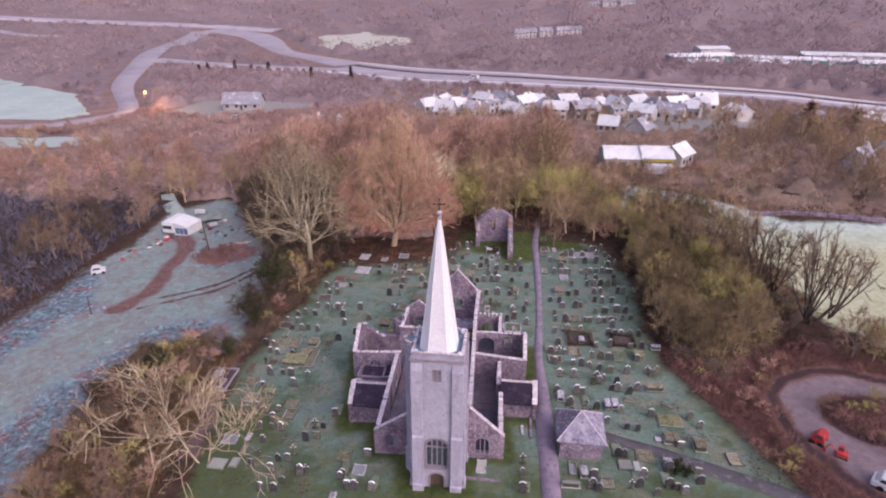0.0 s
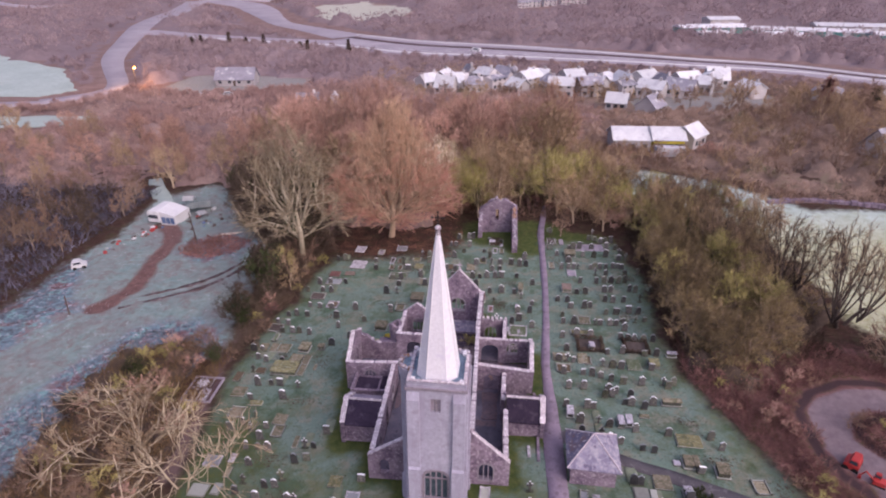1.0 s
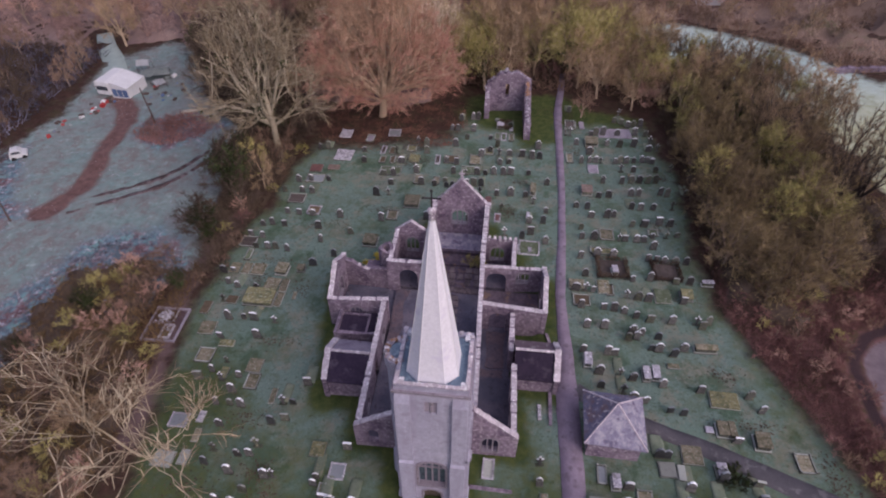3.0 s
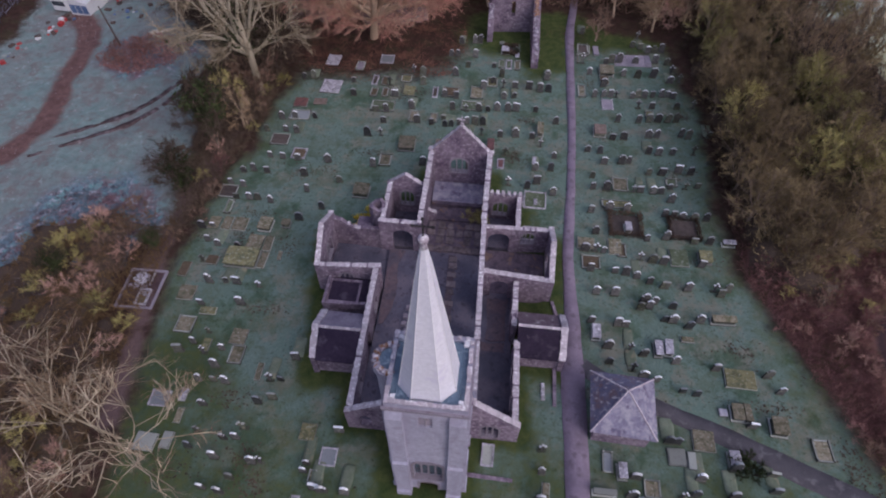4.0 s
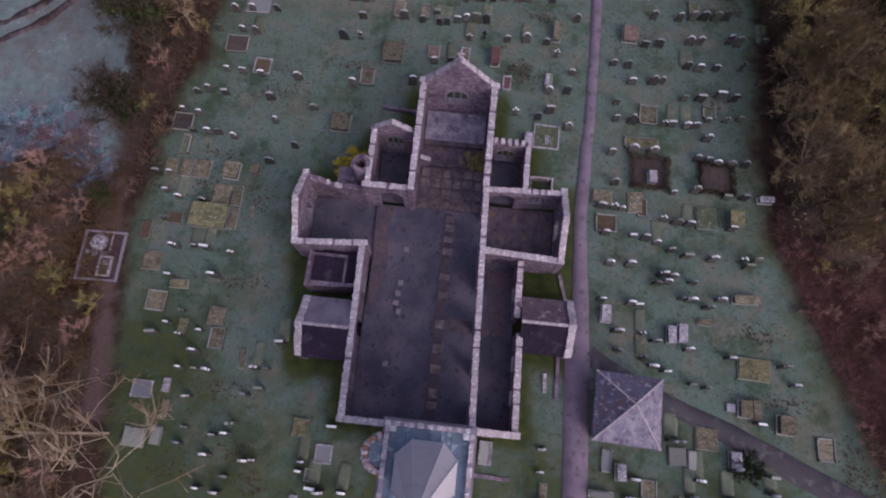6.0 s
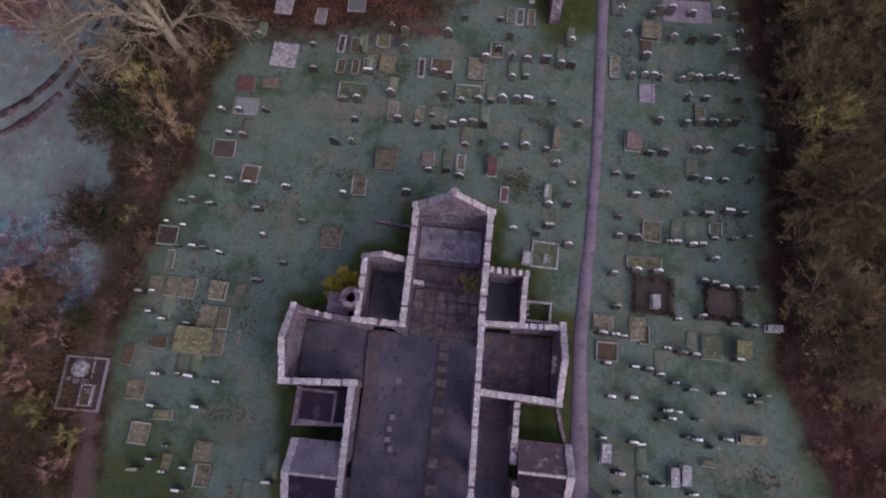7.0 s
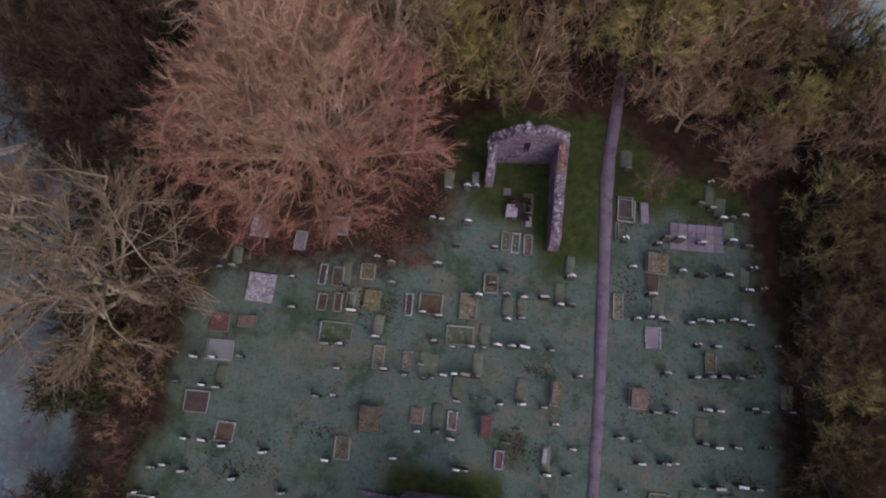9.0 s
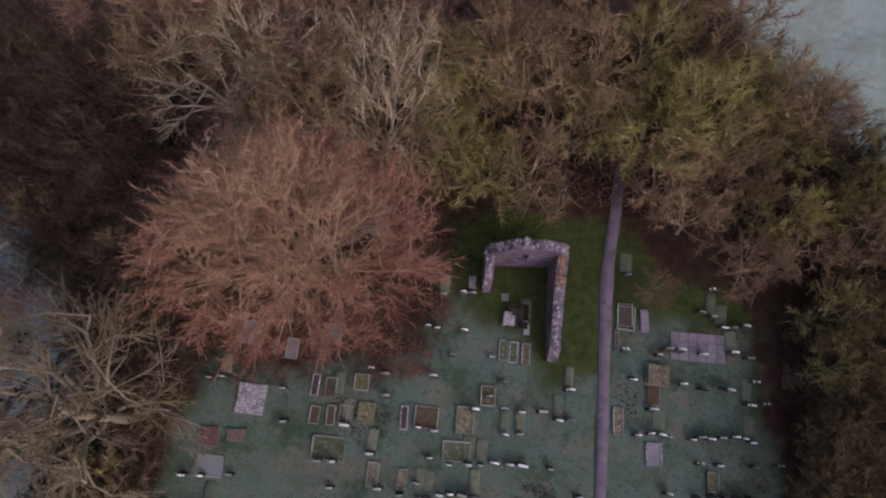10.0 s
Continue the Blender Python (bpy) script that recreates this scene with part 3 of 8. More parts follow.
    rough = mix(nt, n3, (0.18, 0.145, 0.15), (0.27, 0.225, 0.235))
    frost = mix(nt, n1, frost, mix(nt, 0.5, frost, rough))
    frost = mix(nt, math_node(nt, "MULTIPLY", n4, 0.62), frost, (0.205, 0.155, 0.15))
    moor = mix(nt, n2, (0.11, 0.18, 0.235), (0.20, 0.29, 0.345))

    def speckle(under, marks):
        for scale, lo, hi, k, tone in marks:
            nf, _ = noise_fac(nt, scale, 7, 0.75, lo, hi)
            under = mix(nt, math_node(nt, "MULTIPLY", nf, k), under, tone)
        return under

    frost = speckle(frost, ((0.9, 0.58, 0.7, 0.7, (0.45, 0.54, 0.55)), (1.6, 0.58, 0.68, 0.55, (0.13, 0.115, 0.12))))
    moor = speckle(moor, ((0.3, 0.5, 0.57, 0.85, (0.235, 0.115, 0.125)), (0.55, 0.53, 0.6, 0.85, (0.19, 0.36, 0.36)), (1.2, 0.55, 0.62, 0.85, (0.50, 0.54, 0.62)), (1.7, 0.54, 0.61, 0.8, (0.07, 0.05, 0.072))))
    frost = mix(nt, edged(c[2], 0.8), frost, moor)
    meadow = mix(nt, n2, (0.31, 0.40, 0.35), (0.47, 0.58, 0.55))
    meadow = mix(nt, n1, meadow, (0.50, 0.63, 0.63))
    meadow = mix(nt, math_node(nt, "MULTIPLY", n4, 0.45), meadow, (0.30, 0.34, 0.22))
    south = nt.nodes.new("ShaderNodeMapRange")
    south.inputs["From Min"].default_value = 116
    south.inputs["From Max"].default_value = 96
    nt.links.new(sep.outputs["Y"], south.inputs["Value"])
    meadow = mix(nt, math_node(nt, "MULTIPLY", south.outputs["Result"], 0.8), meadow, mix(nt, n2, (0.38, 0.37, 0.17), (0.56, 0.56, 0.38)))
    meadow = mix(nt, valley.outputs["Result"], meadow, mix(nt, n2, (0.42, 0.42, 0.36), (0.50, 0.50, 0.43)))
    dirt = mix(nt, n2, (0.115, 0.066, 0.062), (0.215, 0.13, 0.118))
    sandc = mix(nt, n2, (0.17, 0.13, 0.148), (0.25, 0.20, 0.217))
    hard = mix(nt, n2, (0.22, 0.21, 0.20), (0.34, 0.33, 0.32))
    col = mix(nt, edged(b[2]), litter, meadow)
    col = mix(nt, edged(c[0]), col, mix(nt, n4, mix(nt, n2, (0.135, 0.066, 0.062), (0.235, 0.127, 0.12)), (0.10, 0.075, 0.04)))
    col = mix(nt, edged(c[1]), col, mix(nt, n3, (0.125, 0.082, 0.078), (0.20, 0.14, 0.135)))
    col = mix(nt, edged(a[0]), col, lawn)
    col = mix(nt, edged(a[1]), col, frost)
    col = mix(nt, edged(a[2], 0.6), col, dirt)
    col = mix(nt, edged(b[3], 0.4), col, hard)
    col = mix(nt, edged(b[0], 0.4), col, sandc)
    col = mix(nt, edged(b[1], 0.5), col, (0.06, 0.038, 0.042))
    nt.links.new(col, bsdf.inputs["Base Color"])
    bsdf.inputs["Roughness"].default_value = 0.95
    bsdf.inputs["Specular IOR Level"].default_value = 0.15
    bump(nt, bsdf, math_node(nt, "ADD", r3, math_node(nt, "MULTIPLY", r2, 2.0)), 0.8, 0.09)
    return m


gm.materials.append(ground_material())
ground = tagged(new("ground", gm), "frosty churchyard turf amid brown wooded valley floor", "ground", kind="structure")


def ribbon(name, pts, widths, material, label, lift=0.05, category="path", step=1.5, rough=0.0):
    """A strip that lies on the ground along a curved line."""
    ctrl = [Vector((x, y, 0)) for x, y in pts]
    line, wid = [], []
    for i in range(len(ctrl) - 1):
        p0, p1, p2, p3 = ctrl[max(i - 1, 0)], ctrl[i], ctrl[i + 1], ctrl[min(i + 2, len(ctrl) - 1)]
        n = max(2, int((p2 - p1).length / step))
        for k in range(n + (i == len(ctrl) - 2)):
            t = k / n
            line.append(0.5 * (2 * p1 + (p2 - p0) * t + (2 * p0 - 5 * p1 + 4 * p2 - p3) * t * t + (3 * p1 - p0 - 3 * p2 + p3) * t ** 3))
            wid.append(widths[i] * (1 - t) + widths[i + 1] * t)
    bm = bmesh.new()
    rows = []
    for i, p in enumerate(line):
        d = (line[min(i + 1, len(line) - 1)] - line[max(i - 1, 0)]).normalized()
        s = Vector((d.y, -d.x, 0))
        row = []
        for q in (-1, -0.93, 0, 0.93, 1):
            w = wid[i] / 2 + rng.uniform(-rough, rough)
            c = p + s * (q * w)
            z = gz(c.x, c.y) + lift * (0.2 if abs(q) == 1 else 1) + (0.02 if q == 0 else 0)
            if abs(q) == 1:
                z -= 0.15
            row.append(bm.verts.new((c.x, c.y, z)))
        rows.append(row)
    for a, b in zip(rows, rows[1:]):
        for i in range(4):
            bm.faces.new((a[i], a[i + 1], b[i + 1], b[i]))
    return lone(name, bm, material, label, category, kind="structure", smooth=True)


ribbon("path", [(5.0, -20), (5.2, 20), (5.5, 38), (5.4, 44), (5.3, 48.5), (5.4, 53), (5.15, 60), (5.2, 63), (5.75, 75), (5.9, 88.5), (5.95, 99), (6.6, 106), (7.2, 113)], [1.9, 1.9, 1.9, 2.0, 2.1, 1.45, 1.1, 1.1, 0.9, 1.05, 1.25, 1.1, 1.0], M["path"], "grey tarmac path through the churchyard grass", 0.1, rough=0.06)
ribbon("path_branch", [(6.0, 49.6), (7.5, 48.6), (12.0, 46.4), (17.3, 44.3), (22.4, 42.0), (28, 39.5), (34, 36), (42, 32), (50, 24)], [1.6, 1.5, 1.4, 1.7, 1.9, 1.9, 2.0, 2.0, 2.0], M["path_dark"], "dark damp tarmac path branching from the lychgate", 0.085, rough=0.05)
M["mud"] = surface("wet_mud", (0.06, 0.04, 0.042), (0.115, 0.08, 0.08), 0.9, 6.0, relief=0.03, blotch=(0.20, 0.165, 0.175), blotches=0.7)
for pts in WHEEL_RUTS:
    ribbon("wheel_rut", pts, [0.35, 0.5, 0.75, 0.8, 0.7, 0.5], M["mud"], "dark muddy wheel rut across the frosty field", 0.17, "wheel rut", 0.8, 0.14)
# ---- the roofless church ----
church = thing("ruined_church", (-6.0, 52.0, -0.2), "roofless grey rubble-stone church ruin with tower and pale spire", "church")

COPINGS = []
for k in range(6):
    bm = bmesh.new()
    vs = box(bm, -0.5, 0.5, -0.5, 0.5, -0.5, 0.5, 0.09)
    bmesh.ops.bevel(bm, geom=bm.edges[:] + bm.verts[:], offset=0.1, segments=1, affect="EDGES")
    COPINGS.append(finish(bm, "coping_stone", M["coping"]))


RUIN_STONES = []
for src in COPINGS:
    me = src.copy()
    me.materials.clear()
    me.materials.append(M["ruin_stone"])
    RUIN_STONES.append(me)


LICHEN_STONES = []
M["orange_lichen"] = surface("orange_lichened_stone", (0.30, 0.16, 0.10), (0.42, 0.25, 0.16), 1.6, 7.0, relief=0.03, spot=(0.6, 0.55, 0.55), spots=6.0, amount=0.3)
for src in COPINGS:
    me = src.copy()
    me.materials.clear()
    me.materials.append(M["orange_lichen"])
    LICHEN_STONES.append(me)


def capstones(parent, a, b, w, h=0.07, size=0.21, ruin=0.0):
    """Single coping stones laid along a wall top from a to b."""
    a, b = Vector(a), Vector(b)
    run = (b - a)
    n = max(1, int(run.length / size))
    turn = run.to_track_quat("X", "Z")
    for i in range(n):
        if rng.random() < ruin:
            continue
        c = a + run * ((i + 0.5) / n)
        ob = new("coping_stone", COPINGS[rng.randrange(6)])
        ob.parent = parent
        ob.location = c - ORIGIN[parent.name] + Vector((0, 0, h * rng.uniform(0.1, 0.5)))
        ob.rotation_euler = (turn @ Euler((rng.uniform(-0.06, 0.06), rng.uniform(-0.06, 0.06), rng.uniform(-0.05, 0.05))).to_quaternion()).to_euler()
        ob.scale = (run.length / n * rng.uniform(1.02, 1.3), w * rng.uniform(0.88, 1.03), h * rng.uniform(0.7, 1.5))


def arch(w, sill, spring, head, n=5):
    """Right half to left half of a pointed head."""
    pts = [(w / 2, sill), (w / 2, spring)]
    for i in range(1, n):
        t = i / n
        pts.append((w / 2 * math.cos(t * math.pi / 2) ** 0.9, spring + (head - spring) * math.sin(t * math.pi / 2)))
    pts.append((0, head))
    return pts + [(-x, z) for x, z in pts[-2::-1]]


def wall(name, a, b, thick, tops, holes=(), base=-1.3, label="", caps=True, material="rubble", cap_w=0.03, ruin=0.05, rag=0.06):
    """An upright wall from a to b on the plan, its top through the heights (share of the length, z), pierced by
    holes (middle in metres from a, width, sill, spring, head)."""
    a, b = Vector((*a, 0)), Vector((*b, 0))
    u = (b - a).normalized()
    a, b = a - u * 0.08, b + u * 0.08
    thick *= 0.76
    holes = [(h[0] + 0.08, *h[1:]) for h in holes]
    run = b - a
    long = run.length
    side = Vector((-u.y, u.x, 0))
    fine = []
    for (s0, z0), (s1, z1) in zip(tops, tops[1:]):
        n = max(1, int((s1 - s0) * long / 0.7))
        for i in range(n):
            t = i / n
            fine.append(((s0 + (s1 - s0) * t) * long, z0 + (z1 - z0) * t + (rng.uniform(-rag, rag) if i else 0)))
    fine.append((tops[-1][0] * long, tops[-1][1]))

    def top(s):
        for (s0, z0), (s1, z1) in zip(fine, fine[1:]):
            if s0 - 1e-6 <= s <= s1 + 1e-6 and s1 > s0:
                return z0 + (z1 - z0) * (s - s0) / (s1 - s0)
        return fine[-1][1]

    def tops_between(s0, s1):
        return [(s0, top(s0))] + [(s, z) for s, z in fine if s0 + 1e-4 < s < s1 - 1e-4] + [(s1, top(s1))]

    bm = bmesh.new()
    o = a - side * (thick / 2)
    at = 0.0
    for mid, w, sill, spring, head in sorted(holes):
        s0, s1 = mid - w / 2, mid + w / 2
        if s0 > at + 1e-3:
            prism(bm, [(at, base), (s0, base)] + tops_between(at, s0)[::-1], o, u, (0, 0, 1), side * thick)
        prism(bm, [(s0, base), (s1, base), (s1, sill), (s0, sill)], o, u, (0, 0, 1), side * thick)
        under = [(mid + x, z) for x, z in arch(w, sill, spring, head)[1:-1]][::-1]
        prism(bm, under + tops_between(s0, s1)[::-1], o, u, (0, 0, 1), side * thick)
        at = s1
    if at < long - 1e-3:
        prism(bm, [(at, base), (long, base)] + tops_between(at, long)[::-1], o, u, (0, 0, 1), side * thick)
    w = part(name, bm, M[material], church, label)
    if caps:
        for (s0, z0), (s1, z1) in zip(tops, tops[1:]):
            if abs(s1 - s0) * long > 0.3:
                capstones(w, a + u * (s0 * long) + Vector((0, 0, z0)), a + u * (s1 * long) + Vector((0, 0, z1)), thick + cap_w, ruin=ruin)
    # dressed surrounds and mullions of the windows
    for mid, wd, sill, spring, head in holes:
        if wd > 1.0 and sill > base + 0.6:
            bm = bmesh.new()
            c = a + u * mid
            for k in range(1, 3):
                x = -wd / 2 + wd * k / 3
                zt = spring + (head - spring) * 0.72
                prism(bm, [(x - 0.055, sill), (x + 0.055, sill), (x + 0.055, zt), (x - 0.055, zt)], c - side * 0.09, u, (0, 0, 1), side * 0.18)
            prism(bm, [(-wd / 2, sill - 0.1), (wd / 2, sill - 0.1), (wd / 2, sill + 0.06), (-wd / 2, sill + 0.06)], c - side * (thick / 2 + 0.07), u, (0, 0, 1), side * (thick + 0.14))
            ring = arch(wd, sill, spring, head)
            outer = [(x * (1 + 0.3 / wd), z + (0.17 if z > spring - 0.01 else 0.0)) for x, z in ring]
            for f in (-1, 1):
                for i in range(len(ring) - 1):
                    prism(bm, [ring[i], ring[i + 1], outer[i + 1], outer[i]], c + side * (f * thick / 2 - (0.05 if f > 0 else -0.0)) - side * (0.03 if f < 0 else 0.0), u, (0, 0, 1), side * 0.08)
            part("window_tracery", bm, M["dressed"], w, "dressed stone mullions and surround")
    return w


T = 0.62
# chancel
wall("chancel_east_gable", (-9.55, 70.2), (-3.1, 70.2), T, [(0, 4.7), (0.06, 4.75), (0.5, 8.0), (0.94, 4.8), (1, 4.7)], [(3.1, 1.8, 1.7, 2.9, 3.7)], label="pointed gable wall of pale rubble")
wall("chancel_north_wall", (-9.3, 60.3), (-9.3, 69.89), T, [(0, 4.3), (1, 4.6)], [(7.4, 0.8, 1.7, 2.6, 3.1)])
wall("chancel_south_wall", (-3.35, 61.0), (-3.35, 69.89), T, [(0, 4.8), (1, 4.7)], [(6.6, 0.8, 1.7, 2.6, 3.1)])
wall("chancel_arch_stub", (-8.98, 64.6), (-8.3, 64.6), 0.5, [(0, 1.6), (1, 1.2)])
bm = bmesh.new()
box(bm, -6.48, -6.16, 70.04, 70.36, 7.9, 8.25, 0.02)
box(bm, -6.38, -6.26, 70.14, 70.26, 8.25, 9.05, 0.01)
box(bm, -6.62, -6.02, 70.13, 70.27, 8.6, 8.74, 0.01)
part("gable_cross", bm, M["coping"], church, "pale stone cross on the gable top")
# north chapel
wall("north_chapel_east_wall", (-13.15, 65.75), (-9.62, 65.75), 0.55, [(0, 4.0), (0.08, 4.0), (0.5, 5.2), (0.92, 4.0), (1, 4.0)], [(1.85, 1.4, 0.9, 2.2, 2.9)])
wall("north_chapel_north_wall", (-12.88, 60.9), (-12.88, 65.47), 0.55, [(0, 4.0), (1, 4.0)])
wall("north_chapel_west_wall", (-13.15, 60.62), (-9.62, 60.62), 0.55, [(0, 4.0), (1, 4.05)], [(2.15, 2.0, -1.0, 1.9, 3.0)])
# south chapel
wall("south_chapel_east_wall", (-3.03, 65.75), (0.2, 65.75), 0.55, [(0, 3.4), (1, 3.4)], [(1.2, 1.5, 0.5, 1.7, 2.4)], caps=False)
wall("south_chapel_side_wall", (-0.08, 61.75), (-0.08, 65.47), 0.55, [(0, 3.3), (1, 3.4)])
sc = wall("south_transept_east_wall", (-3.03, 61.47), (2.72, 61.75), 0.55, [(0, 3.4), (0.55, 3.3), (1, 3.25)], [(1.25, 2.1, -1.0, 1.7, 2.6), (4.0, 1.3, 1.3, 2.2, 2.9)])
for k in range(6):
    x = -2.95 + k * 0.56
    bm = bmesh.new()
    box(bm, x, x + 0.3, 65.5, 66.0, 3.38, 3.72, 0.03)
    part("merlon", bm, M["coping"], sc, "worn battlement stone")
# south transept
wall("south_transept_gable", (3.1, 55.9), (3.1, 62.15), T, [(0, 3.2), (0.07, 3.25), (0.53, 4.75), (0.95, 3.25), (1, 3.2)], [(3.2, 1.5, 0.8, 1.9, 2.7)])
wall("south_transept_west_wall", (-2.9, 56.25), (2.78, 56.1), 0.6, [(0, 3.5), (1, 3.1)], [(1.5, 1.7, -1.0, 1.5, 2.4)])
# nave and aisles
wall("nave_south_wall", (-2.88, 42.9), (-3.3, 60.95), 0.55, [(0, 6.4), (0.05, 5.6), (0.3, 4.9), (1, 4.8)], [(2.7, 2.4, -1.0, 2.0, 3.3), (6.1, 2.4, -1.0, 2.0, 3.3), (9.5, 2.4, -1.0, 2.0, 3.3), (15.7, 2.6, -1.0, 2.0, 3.3)], label="arcade wall topped with pale lichened coping")
wall("nave_north_wall", (-12.35, 42.8), (-12.65, 55.7), 0.6, [(0, 3.0), (1, 3.1)], [(2.4, 1.2, 0.5, 1.4, 2.0), (6.7, 1.2, -1.0, 1.3, 2.1), (10.3, 1.2, 0.5, 1.4, 2.0)], label="north wall with broken window gaps")
wall("aisle_south_wall_east", (0.02, 51.45), (0.02, 55.8), 0.6, [(0, 2.7), (1, 2.8)], [(2.0, 1.1, 0.6, 1.4, 2.0)])
wall("aisle_south_wall_west", (0.42, 42.9), (0.3, 50.1), 0.6, [(0, 2.8), (0.95, 2.8), (1, 2.4)], [(2.4, 1.2, 0.5, 1.4, 2.0), (5.0, 1.2, 0.5, 1.4, 2.0)])
wall("aisle_west_wall", (-3.16, 42.6), (0.72, 42.6), 0.6, [(0, 7.0), (0.12, 6.2), (1, 2.9)], [(1.75, 1.35, 0.5, 1.9, 2.6)], label="sloping west end of the south aisle")
wall("nave_west_wall", (-12.65, 42.5), (-8.3, 42.5), 0.6, [(0, 2.6), (0.6, 4.4), (1, 5.6)], [(1.5, 0.95, 0.4, 1.6, 2.2)], label="sloping west end of the nave")
# north transept
wall("north_transept_gable", (-18.0, 55.4), (-18.0, 61.4), T, [(0, 3.2), (0.06, 3.3), (0.53, 5.3), (0.94, 3.7), (1, 3.7)], [(3.1, 1.6, 0.6, 1.9, 2.8)])
wall("north_transept_east_wall", (-17.68, 61.1), (-13.16, 60.75), 0.55, [(0, 3.3), (0.5, 2.2), (1, 2.6)], ruin=0.5, rag=0.2)
wall("north_transept_west_wall", (-17.68, 55.55), (-12.35, 55.95), 0.6, [(0, 3.1), (1, 3.2)], [(2.2, 1.2, 0.6, 1.5, 2.1)])

# stair turret beside the north chapel
bm = bmesh.new()
outer = [(-13.6 + 0.82 * math.cos(i * math.pi / 4 + 0.39), 62.3 + 0.82 * math.sin(i * math.pi / 4 + 0.39)) for i in range(8)]
inner = [(-13.6 + 0.45 * math.cos(i * math.pi / 4 + 0.39), 62.3 + 0.45 * math.sin(i * math.pi / 4 + 0.39)) for i in range(8)]
tops_ = [4.2 + 0.25 * math.sin(i * 1.7) for i in range(8)]
loft(bm, [[(*p, -1.2) for p in outer], [(*p, z) for p, z in zip(outer, tops_)], [(*p, z) for p, z in zip(inner, tops_)], [(*p, 0.5) for p in inner]])
part("stair_turret", bm, M["rubble"], church, "broken hollow eight-sided stair turret")
bm = bmesh.new()
box(bm, -15.9, -14.0, 61.3, 63.0, -1.2, 1.5, 0.12)
part("broken_stub", bm, M["rubble"], church, "low broken wall stub")

# annex west of the north transept, low walls round a dark flat roof
wall("annex_west_wall", (-16.7, 52.5), (-13.2, 52.75), 0.35, [(0, 1.7), (1, 1.7)], caps=False)
wall("annex_north_wall", (-16.9, 52.4), (-16.9, 55.2), 0.35, [(0, 1.9), (1, 1.9)], caps=False)
bm = bmesh.new()
box(bm, -16.7, -13.0, 52.7, 55.5, 1.1, 1.45, 0.02)
part("annex_roof", bm, M["slate"], church, "dark flat annex roof")
bm = bmesh.new()
for x0, x1, y0, y1 in ((-16.75, -13.9, 52.6, 52.85), (-16.75, -13.9, 55.0, 55.2), (-14.1, -13.9, 52.85, 55.0), (-16.95, -16.7, 52.6, 55.2)):
    box(bm, x0, x1, y0, y1, 1.44, 1.62, 0.02)
part("annex_kerb", bm, M["rubble"], church, "raised stone kerb of the annex roof")


def porch(name, x_out, x_in, y_mid, half, eaves, ridge, north_mat, south_mat, label):
    """A gabled porch whose ridge runs across the church: walls, courses of slates, ridge stones and a coped gable."""
    sgn = 1 if x_in > x_out else -1
    for f in (-1, 1):
        bm = bmesh.new()
        y = y_mid + f * (half - 0.45)
        box(bm, min(x_out, x_in), max(x_out, x_in), y - 0.2, y + 0.2, -1.2, eaves)
        part(name + "_wall", bm, M["rubble"], church, label)
    gb = bmesh.new()
    h = half - 0.02
    for y0, y1, s in ((-h, -0.8, 0), (0.8, h, 0)):
        prism(gb, [(y0, -1.2), (y1, -1.2), (y1, eaves + (ridge - eaves) * (1 - abs(y1) / h) + 0.12), (y0, eaves + (ridge - eaves) * (1 - abs(y0) / h) + 0.12)], (x_out, y_mid, 0), (0, 1, 0), (0, 0, 1), (0.45 * sgn, 0, 0))
    prism(gb, [(-0.8, 1.7), (-0.4, 2.1), (0, 2.25), (0.4, 2.1), (0.8, 1.7), (0.8, eaves + (ridge - eaves) * (1 - 0.8 / h) + 0.12), (0, ridge + 0.12), (-0.8, eaves + (ridge - eaves) * (1 - 0.8 / h) + 0.12)], (x_out, y_mid, 0), (0, 1, 0), (0, 0, 1), (0.45 * sgn, 0, 0))
    gab = part(name + "_gable", gb, M["rubble"], church)
    for f in (-1, 1):
        capstones(gab, (x_out + 0.22 * sgn, y_mid + f * h, eaves + 0.14), (x_out + 0.22 * sgn, y_mid, ridge + 0.14), 0.55, 0.14, 0.45)
    x0, x1 = sorted((x_out + 0.45 * sgn, x_in))
    # north slates hold frost and moss tones plus that side's light in their colour
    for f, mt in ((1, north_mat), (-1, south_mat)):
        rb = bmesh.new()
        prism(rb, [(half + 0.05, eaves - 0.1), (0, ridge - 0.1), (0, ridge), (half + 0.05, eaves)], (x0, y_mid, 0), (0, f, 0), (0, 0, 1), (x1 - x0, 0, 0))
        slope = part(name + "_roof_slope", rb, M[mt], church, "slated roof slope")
        slates = bmesh.new()
        rows, cols = 9, int((x1 - x0) / 0.3)
        for r in range(rows):
            for c in range(cols):
                t0, t1 = r / rows, (r + 1.05) / rows
                xx0 = x0 + (x1 - x0) * (c + 0.5 * (r % 2) * 0.8) / cols
                xx1 = min(xx0 + (x1 - x0) / cols - 0.012, x1)
                if xx1 - xx0 < 0.08:
                    continue
                dz = rng.uniform(0.012, 0.04)
                pts = []
                for x, t, e in ((xx0, t0, 0.0), (xx1, t0, 0.0), (xx1, min(t1, 1), dz), (xx0, min(t1, 1), dz)):
                    pts.append(slates.verts.new((x, y_mid + f * (half + 0.05) * t, ridge + (eaves - ridge) * t + 0.012 + e)))
                slates.faces.new(pts)
        st = part("slating", slates, M[mt], slope)
        tagged(st, kind="stuff")
    for i in range(8):
        xa = x0 + (x1 - x0) * i / 8
        xb = x0 + (x1 - x0) * (i + 0.94) / 8
        rd = bmesh.new()
